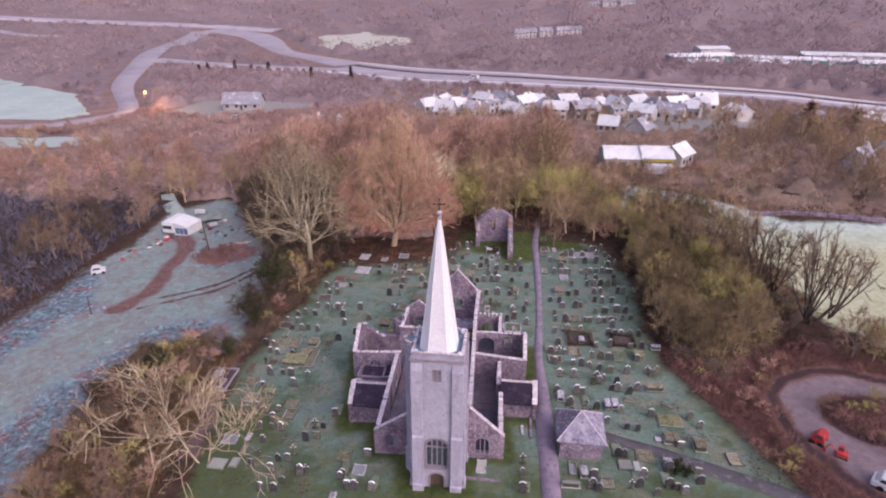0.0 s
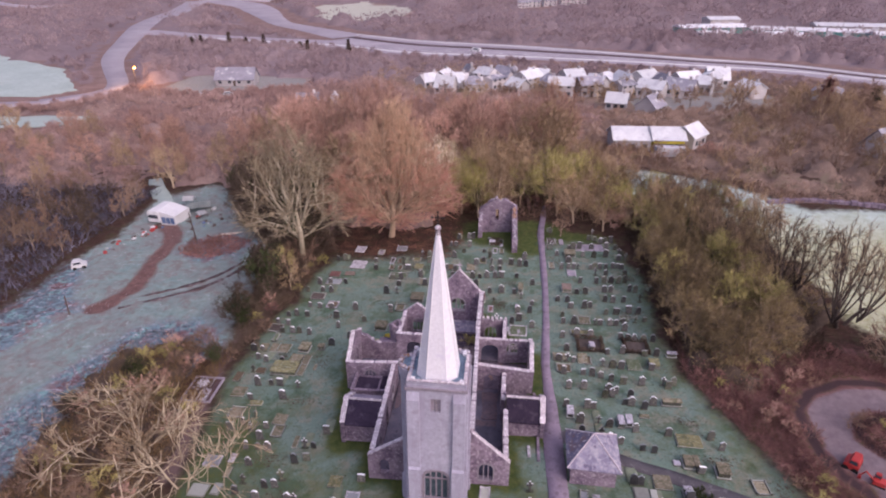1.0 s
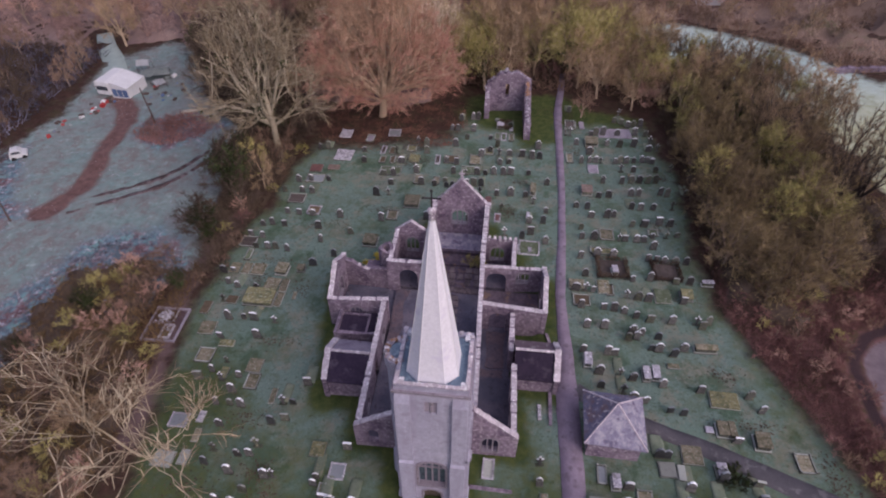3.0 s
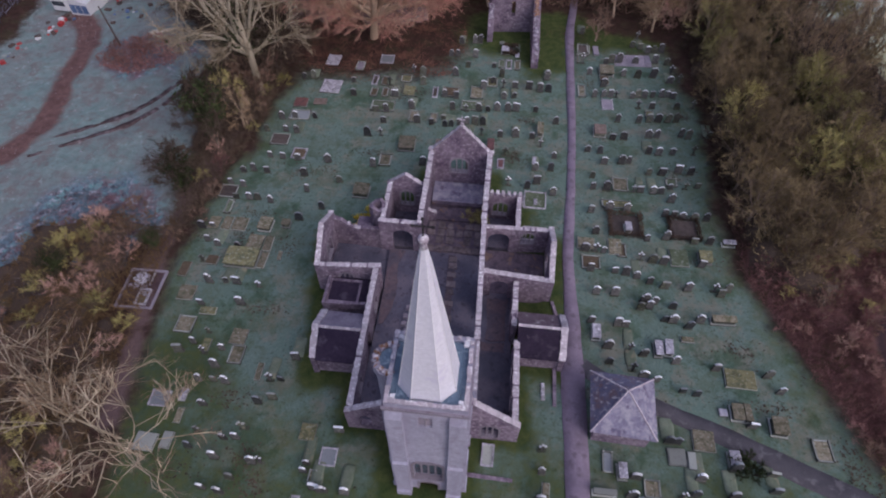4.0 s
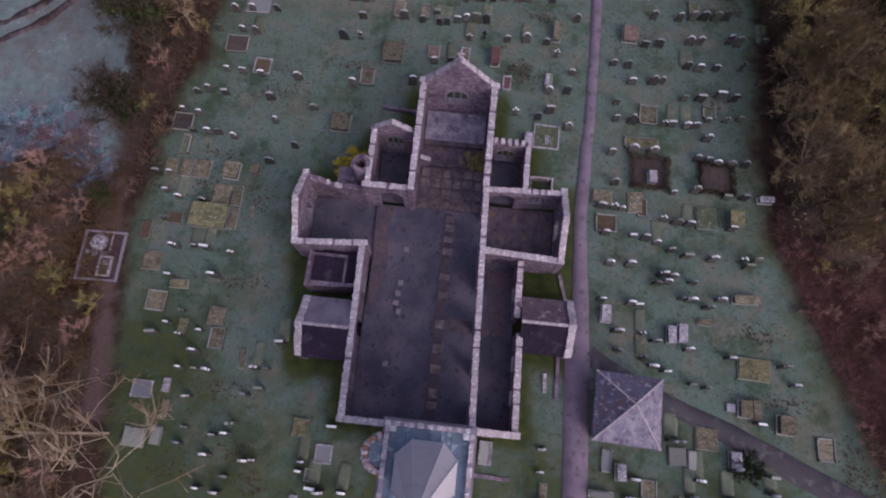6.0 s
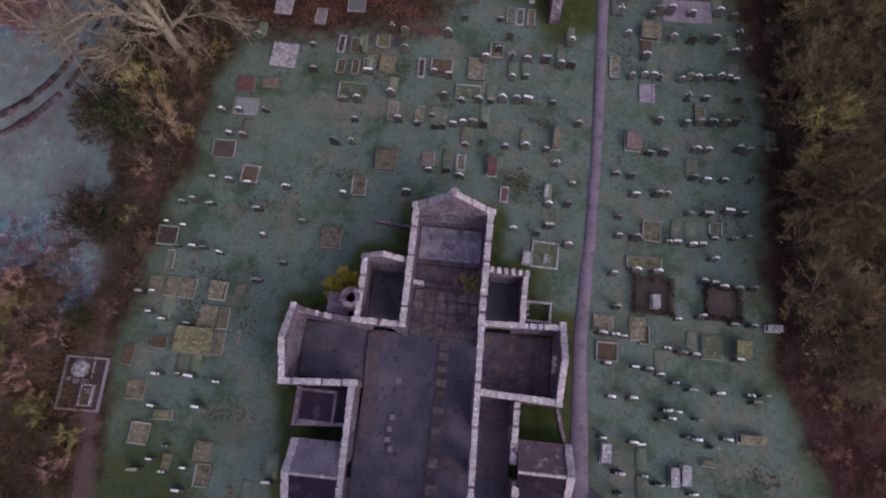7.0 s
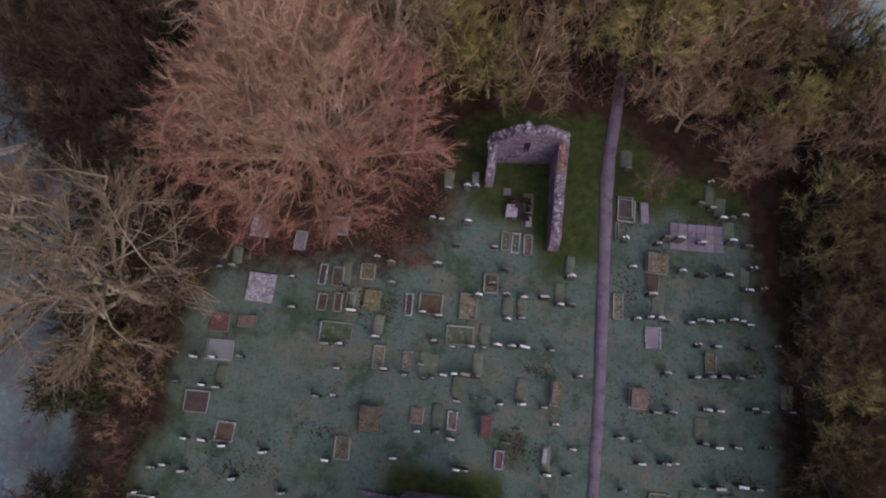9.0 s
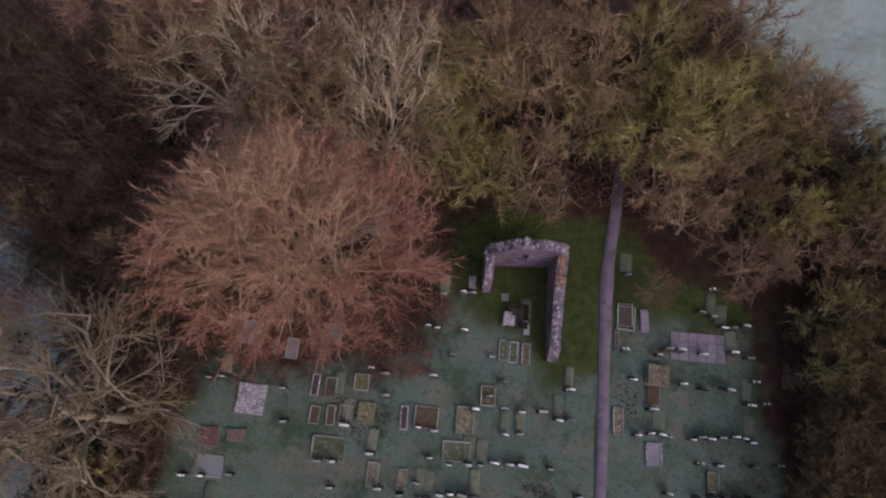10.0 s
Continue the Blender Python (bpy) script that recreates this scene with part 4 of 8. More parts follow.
        prism(rd, [(-0.14, -0.06), (0.14, -0.06), (0.05, 0.07 + rng.uniform(0, 0.03)), (-0.05, 0.07)], (xa, y_mid, ridge + 0.02), (0, 1, 0), (0, 0, 1), (xb - xa, 0, 0))
        part("ridge_stone", rd, M["coping"], church, "pale ridge stone")


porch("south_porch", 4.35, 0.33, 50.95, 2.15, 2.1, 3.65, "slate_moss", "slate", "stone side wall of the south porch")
porch("north_porch", -16.7, -12.7, 49.1, 2.35, 1.9, 3.4, "slate_frost_lit", "slate", "stone side wall of the north porch")

# ---- tower ----
TX0, TX1, TY0, TY1, TZ = -7.95, -3.2, 38.15, 42.75, 15.0


bm = bmesh.new()
# three plain sides and a front pierced by door, window and louvre
box(bm, TX0, TX0 + 0.7, TY0 + 0.7, TY1, -1.2, TZ)
box(bm, TX1 - 0.7, TX1, TY0 + 0.7, TY1, -1.2, TZ)
box(bm, TX0 + 0.7, TX1 - 0.7, TY1 - 0.7, TY1, -1.2, TZ)
mx = -5.64
front = (TX0, TY0, 0)
w0, w1 = mx - 1.0 - TX0, mx + 1.0 - TX0
wide = TX1 - TX0
prism(bm, [(0, -1.2), (w0, -1.2), (w0, TZ), (0, TZ)], front, (1, 0, 0), (0, 0, 1), (0, 0.7, 0))
prism(bm, [(w1, -1.2), (wide, -1.2), (wide, TZ), (w1, TZ)], front, (1, 0, 0), (0, 0, 1), (0, 0.7, 0))
c0 = mx - TX0
for s in (-1, 1):
    prism(bm, [(c0 + s * 0.7, -1.2), (c0 + s * 1.0, -1.2), (c0 + s * 1.0, 2.3), (c0 + s * 0.7, 2.3)], front, (1, 0, 0), (0, 0, 1), (0, 0.7, 0))
    prism(bm, [(c0 + s * 0.42, 12.3), (c0 + s * 1.0, 12.3), (c0 + s * 1.0, 13.65), (c0 + s * 0.42, 13.65)], front, (1, 0, 0), (0, 0, 1), (0, 0.7, 0))
prism(bm, [(c0 + x, z) for x, z in arch(1.4, 0, 0.9, 1.55)[1:-1]][::-1] + [(c0 + 0.7, 2.3), (c0 - 0.7, 2.3)], front, (1, 0, 0), (0, 0, 1), (0, 0.7, 0))
prism(bm, [(c0 + x, z) for x, z in arch(2.0, 2.3, 4.9, 5.75)[1:-1]][::-1] + [(c0 + 1.0, 12.3), (c0 - 1.0, 12.3)], front, (1, 0, 0), (0, 0, 1), (0, 0.7, 0))
prism(bm, [(c0 - 1.0, 13.65), (c0 + 1.0, 13.65), (c0 + 1.0, TZ), (c0 - 1.0, TZ)], front, (1, 0, 0), (0, 0, 1), (0, 0.7, 0))
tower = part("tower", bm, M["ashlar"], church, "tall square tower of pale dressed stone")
# thin added slab: bright dawn light on this side put into its cream colour
bm = bmesh.new()
box(bm, TX0 + 0.05, TX1 - 0.05, TY1 + 0.002, TY1 + 0.06, 5.0, TZ - 0.5, 0.004)
part("limewash_face", bm, M["dawn_cream"], tower, "cream wall face towards the nave, dawn light in its colour")
bm = bmesh.new()
box(bm, mx - 0.7, mx + 0.7, TY0 + 0.42, TY0 + 0.5, -0.6, 1.6)
part("door", bm, M["oak"], tower, "dark arched west door")
bm = bmesh.new()
box(bm, mx - 1.0, mx + 1.0, TY0 + 0.36, TY0 + 0.4, 2.3, 5.8)
part("window_glass", bm, M["glass"], tower, "blue-grey leaded window panes")
bm = bmesh.new()
for k in range(1, 4):
    x = -1.0 + 0.5 * k
    zt = 5.55 if k == 2 else 5.3
    prism(bm, [(x - 0.06, 2.3), (x + 0.06, 2.3), (x + 0.06, zt), (x - 0.06, zt)], (mx, TY0 + 0.22, 0), (1, 0, 0), (0, 0, 1), (0, 0.14, 0))
prism(bm, [(-1.0, 4.55), (1.0, 4.55), (1.0, 4.67), (-1.0, 4.67)], (mx, TY0 + 0.235, 0), (1, 0, 0), (0, 0, 1), (0, 0.11, 0))
for ring, g in ((arch(2.0, 2.3, 4.9, 5.75), 0.2), (arch(1.4, -0.5, 0.9, 1.55), 0.16)):
    outr = [(x * (1 + g / abs(ring[0][0])), z + (g if z > ring[1][1] - 0.01 else 0)) for x, z in ring]
    for i in range(len(ring) - 1):
        prism(bm, [ring[i], ring[i + 1], outr[i + 1], outr[i]], (mx, TY0 - 0.06, 0), (1, 0, 0), (0, 0, 1), (0, 0.1, 0))
prism(bm, [(-1.15, 2.14), (1.15, 2.14), (1.15, 2.32), (-1.15, 2.32)], (mx, TY0 - 0.12, 0), (1, 0, 0), (0, 0, 1), (0, 0.45, 0))
part("window_tracery", bm, M["dressed"], tower, "dressed mullions and hood moulds")
bm = bmesh.new()
for k in range(7):
    z = 12.36 + k * 0.18
    prism(bm, [(0.1, z), (0.32, z + 0.13), (0.36, z + 0.13), (0.14, z)], (mx - 0.42, TY0, 0), (0, 1, 0), (0, 0, 1), (0.84, 0, 0))
box(bm, mx - 0.05, mx + 0.05, TY0 + 0.06, TY0 + 0.4, 12.3, 13.65)
part("louvre", bm, M["dressed"], tower, "stone slatted belfry louvre")
# added near-black sheet, standing in for the unlit belfry behind the slats
bm = bmesh.new()
box(bm, mx - 0.42, mx + 0.42, TY0 + 0.5, TY0 + 0.6, 12.3, 13.65)
part("louvre_back", bm, M["void"], tower)
# stepped buttresses at the corners
for sx, sy in ((0, 0), (1, 0), (1, 1)):
    bm = bmesh.new()
    for wd, pr, z0, z1, z2 in ((1.1, 0.62, -1.2, 0.4, 0.9), (1.05, 0.46, 0.4, 6.2, 6.7), (1.0, 0.3, 6.2, 13.6, 14.3)):
        # one leg along each face
        bx = TX0 if sx == 0 else TX1 - wd
        y0, dy = (TY0, -pr) if sy == 0 else (TY1, pr)
        if sy == 0:
            prism(bm, [(0, z0), (dy, z0), (dy, z1), (0, z2)], (bx, y0, 0), (0, 1, 0), (0, 0, 1), (wd, 0, 0))
        if not (sx == 0 and sy == 1):
            by = TY0 if sy == 0 else TY1 - wd
            x0, dx = (TX0, -pr * 0.6) if sx == 0 else (TX1, pr * 0.6)
            prism(bm, [(0, z0), (dx, z0), (dx, z1), (0, z2)], (x0, by, 0), (1, 0, 0), (0, 0, 1), (0, wd, 0))
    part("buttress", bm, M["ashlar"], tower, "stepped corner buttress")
# string courses and parapet
bm = bmesh.new()
for z in (TZ - 0.45,):
    for x0, x1, y0, y1 in ((TX0 - 0.16, TX1 + 0.16, TY0 - 0.16, TY0), (TX0 - 0.16, TX1 + 0.16, TY1, TY1 + 0.16), (TX0 - 0.16, TX0, TY0, TY1), (TX1, TX1 + 0.16, TY0, TY1)):
        box(bm, x0, x1, y0, y1, z, z + 0.22)
part("string_course", bm, M["dressed"], tower, "projecting moulded string course")
par = bmesh.new()
for x0, x1, y0, y1 in ((TX0, TX1, TY0, TY0 + 0.26), (TX0, TX1, TY1 - 0.26, TY1), (TX0, TX0 + 0.26, TY0 + 0.26, TY1 - 0.26), (TX1 - 0.26, TX1, TY0 + 0.26, TY1 - 0.26)):
    box(par, x0, x1, y0, y1, TZ, TZ + 0.3, 0.02)
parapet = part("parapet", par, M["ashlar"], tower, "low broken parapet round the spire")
for a, b in (((TX0, TY0 + 0.13), (TX1, TY0 + 0.13)), ((TX0, TY1 - 0.13), (TX1, TY1 - 0.13)), ((TX0 + 0.13, TY0 + 0.26), (TX0 + 0.13, TY1 - 0.26)), ((TX1 - 0.13, TY0 + 0.26), (TX1 - 0.13, TY1 - 0.26))):
    capstones(parapet, (*a, TZ + 0.32), (*b, TZ + 0.31), 0.26, 0.09, 0.24, 0.2)
for x, y in ((TX0 + 0.42, TY1 - 0.42), (TX1 - 0.42, TY1 - 0.42), (TX0 + 0.42, TY0 + 0.42), (TX1 - 0.42, TY0 + 0.42)):
    bm = bmesh.new()
    box(bm, x - 0.16, x + 0.16, y - 0.16, y + 0.16, TZ - 0.1, TZ + 0.3, 0.03)
    box(bm, x - 0.1, x + 0.1, y - 0.1, y + 0.1, TZ + 0.3, TZ + 0.42, 0.03)
    part("pinnacle_stump", bm, M["arris"], parapet, "broken corner pinnacle stump")
bm = bmesh.new()
box(bm, TX0 + 0.26, TX1 - 0.26, TY0 + 0.26, TY1 - 0.26, TZ - 0.3, TZ + 0.02)
part("gutter_roof", bm, M["lead"], tower, "blue-grey lead roof with rolls")
for k in range(7):
    x = TX0 + 0.6 + k * 0.6
    bm = bmesh.new()
    tube(bm, (x, TY0 + 0.45, TZ + 0.04), (x, TY1 - 0.45, TZ + 0.04), 0.04, 0.04, 5)
    part("lead_roll", bm, M["lead"], tower)

# spire: eight sides, narrow corner facets, pale rolls on the arrises
SC = Vector((-5.62, 40.25, 0))
TIP = Vector((-5.62, 39.95, 27.6))
half, cut = 1.66, 0.84
oct_ = [(-cut, -half), (cut, -half), (half, -cut), (half, cut), (cut, half), (-cut, half), (-half, cut), (-half, -cut)]
bm = bmesh.new()
rings = []
for k in range(13):
    t = k / 12
    c = SC.lerp(TIP, t)
    r = (1 - t) * 0.93 + 0.075
    rings.append([(c.x + x * r, c.y + y * r, TZ + 0.0 + (TIP.z - TZ) * t) for x, y in oct_])
loft(bm, rings)
spire = part("spire", bm, M["spire"], church, "slender pale pinkish-grey eight-sided stone spire")
for i in range(8):
    bm = bmesh.new()
    tube(bm, rings[0][i], rings[11][i], 0.04, 0.025, 6)
    part("arris_roll", bm, M["arris"], spire, "pale roll along the spire edge")
bm = bmesh.new()
for k in range(1, 12):
    for i in range(8):
        a, b = Vector(rings[k][i]), Vector(rings[k][(i + 1) % 8])
        tube(bm, a, b, 0.005, 0.005, 4)
part("course_joint", bm, M["arris"], spire, "fine horizontal course joints")
bm = bmesh.new()
tube(bm, TIP - Vector((0, 0, 0.25)), TIP + Vector((0, 0, 0.1)), 0.2, 0.12, 8)
bmesh.ops.create_uvsphere(bm, u_segments=12, v_segments=8, radius=0.24, matrix=Matrix.Translation(TIP + Vector((0, 0, 0.25))))
part("finial_ball", bm, M["coping"], spire, "weathered stone finial ball", smooth=True)
bm = bmesh.new()
tube(bm, TIP + Vector((0, 0, 0.4)), TIP + Vector((0, 0, 1.5)), 0.05, 0.04, 6)
tube(bm, TIP + Vector((-0.42, 0, 1.05)), TIP + Vector((0.42, 0, 1.05)), 0.045, 0.045, 6)
for d in ((-0.42, 1.05), (0.42, 1.05), (0, 1.5)):
    bmesh.ops.create_icosphere(bm, subdivisions=1, radius=0.085, matrix=Matrix.Translation(TIP + Vector((d[0], 0, d[1]))))
part("weather_cross", bm, M["iron"], spire, "iron cross on the spire top")

# stair turret on the tower's north side, its head broken open over a lead cap
bm = bmesh.new()
TC = Vector((-8.0, 41.0, 0))
rr = [(-1.2, 1.25), (2.0, 1.15), (2.2, 1.0), (13.6, 0.98), (14.2, 1.12), (14.9, 1.12)]
loft(bm, [[(TC.x + r * math.cos(i * math.pi / 6), TC.y + r * math.sin(i * math.pi / 6), z) for i in range(12)] for z, r in rr])
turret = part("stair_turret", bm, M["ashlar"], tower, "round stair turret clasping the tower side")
for i in range(26):
    a = math.radians(70 + i * 8.6)
    ob = new("coping_stone", (RUIN_STONES, COPINGS, LICHEN_STONES)[i % 3][i % 6])
    ob.parent = turret
    ob.location = Vector((TC.x + rng.uniform(0.82, 1.02) * math.cos(a), TC.y + rng.uniform(0.82, 1.02) * math.sin(a), 15.0)) - ORIGIN[turret.name]
    ob.rotation_euler = (rng.uniform(-0.3, 0.3), rng.uniform(-0.3, 0.3), a + rng.uniform(-0.3, 0.3))
    ob.scale = (rng.uniform(0.22, 0.4), rng.uniform(0.16, 0.3), rng.uniform(0.12, 0.5))
bm = bmesh.new()
loft(bm, [[(TC.x + r * math.cos(i * math.pi / 6), TC.y + r * math.sin(i * math.pi / 6), z) for i in range(12)] for z, r in ((14.88, 0.8), (14.98, 0.72), (15.02, 0.2))])
part("turret_cap", bm, M["lead"], turret, "blue lead cap")

# ---- floor inside the walls ----
def slab(name, x0, x1, y0, y1, z, material, label, parent=None):
    bm = bmesh.new()
    box(bm, x0, x1, y0, y1, z - 0.5, z)
    ob = part(name, bm, M[material], parent or church, label)
    return ob


fl = slab("nave_floor", -12.2, 0.0, 42.6, 60.5, -0.05, "nave_floor", "dark tarmac floor of the roofless nave")
slab("aisle_floor", -2.6, 0.12, 42.85, 50.1, 0.06, "nave_floor", "dark tarmac floor of the south aisle")
slab("transept_floor", -17.7, -12.15, 56.2, 60.7, -0.25, "nave_floor", "dark floor of the north transept")
slab("south_transept_floor", -3.0, 2.8, 56.3, 61.3, 0.0, "chancel", "brown leaf-littered transept floor")
slab("chancel_floor", -9.1, -3.6, 60.5, 70.0, 0.02, "chancel", "flagged chancel floor with leaf litter")
slab("south_chapel_floor", -3.1, -0.3, 61.7, 65.5, 0.03, "nave_floor", "dark chapel floor")
slab("north_chapel_floor", -12.6, -9.6, 60.9, 65.5, -0.1, "nave_floor", "dark chapel floor")


def bed(name, outline, z, material, label):
    bm = bmesh.new()
    pts = []
    n = len(outline)
    for i in range(n):
        a, b = Vector(outline[i]), Vector(outline[(i + 1) % n])
        for k in range(4):
            p = a.lerp(b, k / 4)
            pts.append((p.x + rng.uniform(-0.12, 0.12), p.y + rng.uniform(-0.12, 0.12)))
    prism(bm, pts, (0, 0, z - 0.12), (1, 0, 0), (0, 1, 0), (0, 0, 0.12))
    return part(name, bm, M[material], fl, label)


bed("leaf_bed", [(-12.1, 51.8), (-11.5, 52.0), (-11.0, 54.0), (-10.9, 56.0), (-11.3, 58.0), (-10.8, 60.3), (-12.2, 60.3)], 0.03, "litter", "strip of fallen leaves along the wall")
bed("leaf_bed", [(-2.2, 51.2), (-0.6, 51.2), (-0.5, 55.6), (-2.4, 55.6)], 0.03, "litter", "brown leaf drift in the aisle")
bed("paving_strip", [(-6.4, 43.2), (-5.5, 43.2), (-5.6, 52), (-5.7, 60.2), (-6.4, 60.2), (-6.5, 52)], 0.035, "litter", "worn strip where the arcade stood")
bed("leaf_bed", [(-5.5, 50.2), (-0.6, 50.0), (-0.6, 51.0), (-5.5, 51.2)], 0.026, "litter", "worn cross strip to the south door")


def flag(x, y, w, h, z, mat="flag"):
    bm = bmesh.new()
    box(bm, x - w / 2, x + w / 2, y - h / 2, y + h / 2, z - 0.1, z + rng.uniform(0.03, 0.09), 0.015)
    part("paving_stone", bm, M[mat], fl)


for y in (44.2, 45.1, 47.0, 48.6, 50.6, 53.0, 54.6, 55.9, 56.8, 57.9, 58.9, 59.7):
    flag(-5.95 + rng.uniform(-0.08, 0.08), y, rng.uniform(0.6, 0.85), rng.uniform(0.5, 0.8), 0.05)
for k in range(6):
    flag(-8.5 + k * 0.93, 60.9, 0.85, 0.7, 0.06)
    for r in range(3):
        if rng.random() < 0.72:
            flag(-8.5 + k * 0.93 + rng.uniform(-0.06, 0.06), 62.0 + r * 0.95, rng.uniform(0.55, 0.8), rng.uniform(0.65, 0.9), 0.05)
for y, h in ((64.55, 0.2), (66.5, 0.36)):
    bm = bmesh.new()
    box(bm, -8.95, -3.72, y, y + 0.42, -0.2, h + 0.05, 0.03)
    part("chancel_step", bm, M["chancel"], fl, "worn stone step across the chancel")
slab("dais_floor", -9.0, -3.7, 66.9, 69.85, 0.3, "slate_mid", "dull lilac raised floor below the end gable")
for x, y, s in ((-9.4, 56.6, 0.45), (-9.5, 53.7, 0.42), (-9.6, 52.8, 0.42), (-9.7, 52.0, 0.4), (-9.4, 51.3, 0.36), (-9.9, 47.0, 0.4)):
    bm = bmesh.new()
    box(bm, x - s / 2, x + s / 2, y - s / 2, y + s / 2, -0.1, 0.22, 0.05)
    ob = lone("fallen_stone", bm, M["dressed"], "pale loose block of stone on the nave floor", "stone block", "loose stones in the nave")
# ---- graves ----
def stone_outline(kind, w, h):
    a = w / 2
    if kind == "round":
        return [(-a, 0), (a, 0), (a, h - a)] + [(a * math.cos(t), h - a + a * math.sin(t)) for t in (0.5, 1.05, 1.57, 2.09, 2.64)] + [(-a, h - a)]
    if kind == "shoulder":
        return [(-a, 0), (a, 0), (a, h * 0.72), (a * 0.72, h * 0.76), (a * 0.62, h * 0.9), (0.0, h), (-a * 0.62, h * 0.9), (-a * 0.72, h * 0.76), (-a, h * 0.72)]
    if kind == "point":
        return [(-a, 0), (a, 0), (a, h * 0.78), (0, h), (-a, h * 0.78)]
    if kind == "cross":
        b = a * 0.3
        return [(-b, 0), (b, 0), (b, h * 0.58), (a, h * 0.58), (a, h * 0.76), (b, h * 0.76), (b, h), (-b, h), (-b, h * 0.76), (-a, h * 0.76), (-a, h * 0.58), (-b, h * 0.58)]
    return [(-a, 0), (a, 0), (a, h * 0.97), (0, h), (-a, h * 0.97)]


STONE_WORDS = {"pale": "frost-topped pale grey", "grey": "weathered dull grey", "dark": "polished dark granite"}
SHAPE_WORDS = {"round": "round-headed gravestone", "shoulder": "shouldered gravestone", "point": "pointed gravestone", "cross": "stone grave cross", "square": "square-topped gravestone"}
PROTOS = {}


def gravestone_at(tone, kind, m):
    key = (tone, kind)
    if key in PROTOS:
        return copy_thing(PROTOS[key], m)
    w, h, t = {"round": (0.66, 1.08, 0.17), "shoulder": (0.68, 1.16, 0.17), "point": (0.62, 1.12, 0.17), "cross": (0.6, 1.25, 0.16), "square": (0.70, 0.96, 0.19)}[kind]
    ob = thing("gravestone", (0, 0, 0), "%s %s standing in the frosty grass" % (STONE_WORDS[tone], SHAPE_WORDS[kind]), "gravestone", "gravestones in the churchyard")
    bm = bmesh.new()
    prism(bm, stone_outline(kind, w, h), (0, -t / 2, 0.1), (1, 0, 0), (0, 0, 1), (0, t, 0))
    bmesh.ops.bevel(bm, geom=[e for e in bm.edges], offset=0.012, segments=1, affect="EDGES")
    part("slab", bm, M[tone], ob)
    bm = bmesh.new()
    box(bm, -w / 2 - 0.05, w / 2 + 0.05, -0.15, 0.15, -0.25, 0.12, 0.0, 0.02)
    part("base", bm, M["plinth"], ob, "low mossy plinth")
    ob.matrix_basis = m
    PROTOS[key] = ob
    return ob


KINDS = ("round", "round", "round", "shoulder", "shoulder", "square", "point", "cross")


MOUNDS = []
mound_rng = random.Random(5)


def grave_mound(x, y):
    """A low, sunken or heaped bed of worn turf at the foot of a stone."""
    r = mound_rng
    m = pose(x, y, gz(x, y), 0, 0, r.uniform(-4, 4))
    if len(MOUNDS) < 5:
        w, d, h = r.uniform(0.38, 0.5), r.uniform(0.85, 1.05), r.uniform(0.09, 0.14)
        ring = []
        for i in range(16):
            a = 2 * math.pi * i / 16
            k = max(abs(math.cos(a)), abs(math.sin(a))) ** 0.8
            ring.append((w * math.cos(a) / k, d * math.sin(a) / k))
        ob = thing("grave_mound", (0, 0, 0), "low mound of worn yellowish turf before a gravestone", "grave mound", "grave mounds")
        bm = bmesh.new()
        loft(bm, [[(p * f + r.uniform(-0.03, 0.03), q * f + r.uniform(-0.03, 0.03), z) for p, q in ring] for f, z in ((1.08, -0.15), (1.0, 0.05), (0.86, h), (0.5, h + 0.03))])
        part("turf", bm, M["turf_worn"], ob, smooth=True)
        ob.matrix_basis = m
        MOUNDS.append(ob)
        return
    copy_thing(MOUNDS[r.randrange(5)], m).scale = (r.uniform(0.85, 1.2), r.uniform(0.85, 1.1), r.uniform(0.7, 1.1))


def gravestones(tone, *places):
    for x, y in places:
        mound_at = np.array([x]), np.array([y + 1.2])
        if mound_rng.random() < 0.13 and abs(x - 5.5) > 1.9 and sdf(*mound_at, CHURCH)[0] > 1.2:
            grave_mound(x, y + 1.2)
        kind = KINDS[rng.randrange(len(KINDS))]
        s = rng.uniform(0.82, 1.18)
        m = pose(x, y, gz(x, y) - 0.02, rng.uniform(-7, 5), rng.uniform(-5, 5), rng.uniform(-7, 7))
        ob = gravestone_at(tone, kind, m)
        ob.scale = (s * rng.uniform(0.92, 1.1), s, s * rng.uniform(0.85, 1.1))


FILL = {"white": "white marble", "dark": "dark chipping", "earth": "bare earth", "leaf": "leaf-strewn", "olive": "mossy yellow-green", "tan": "tan sandstone", "slate": "lilac-grey slate", "red": "red granite", "pink": "pink chipping", "grass": "grassy", "grey": "grey stone"}
M["fill_slate"] = surface("lilac_slate", (0.30, 0.265, 0.32), (0.41, 0.37, 0.43), 1.5, 8.0, relief=0.01, amount=0.12)


def tone_mat(c):
    return M["fill_slate"] if c == "slate" else M[c]


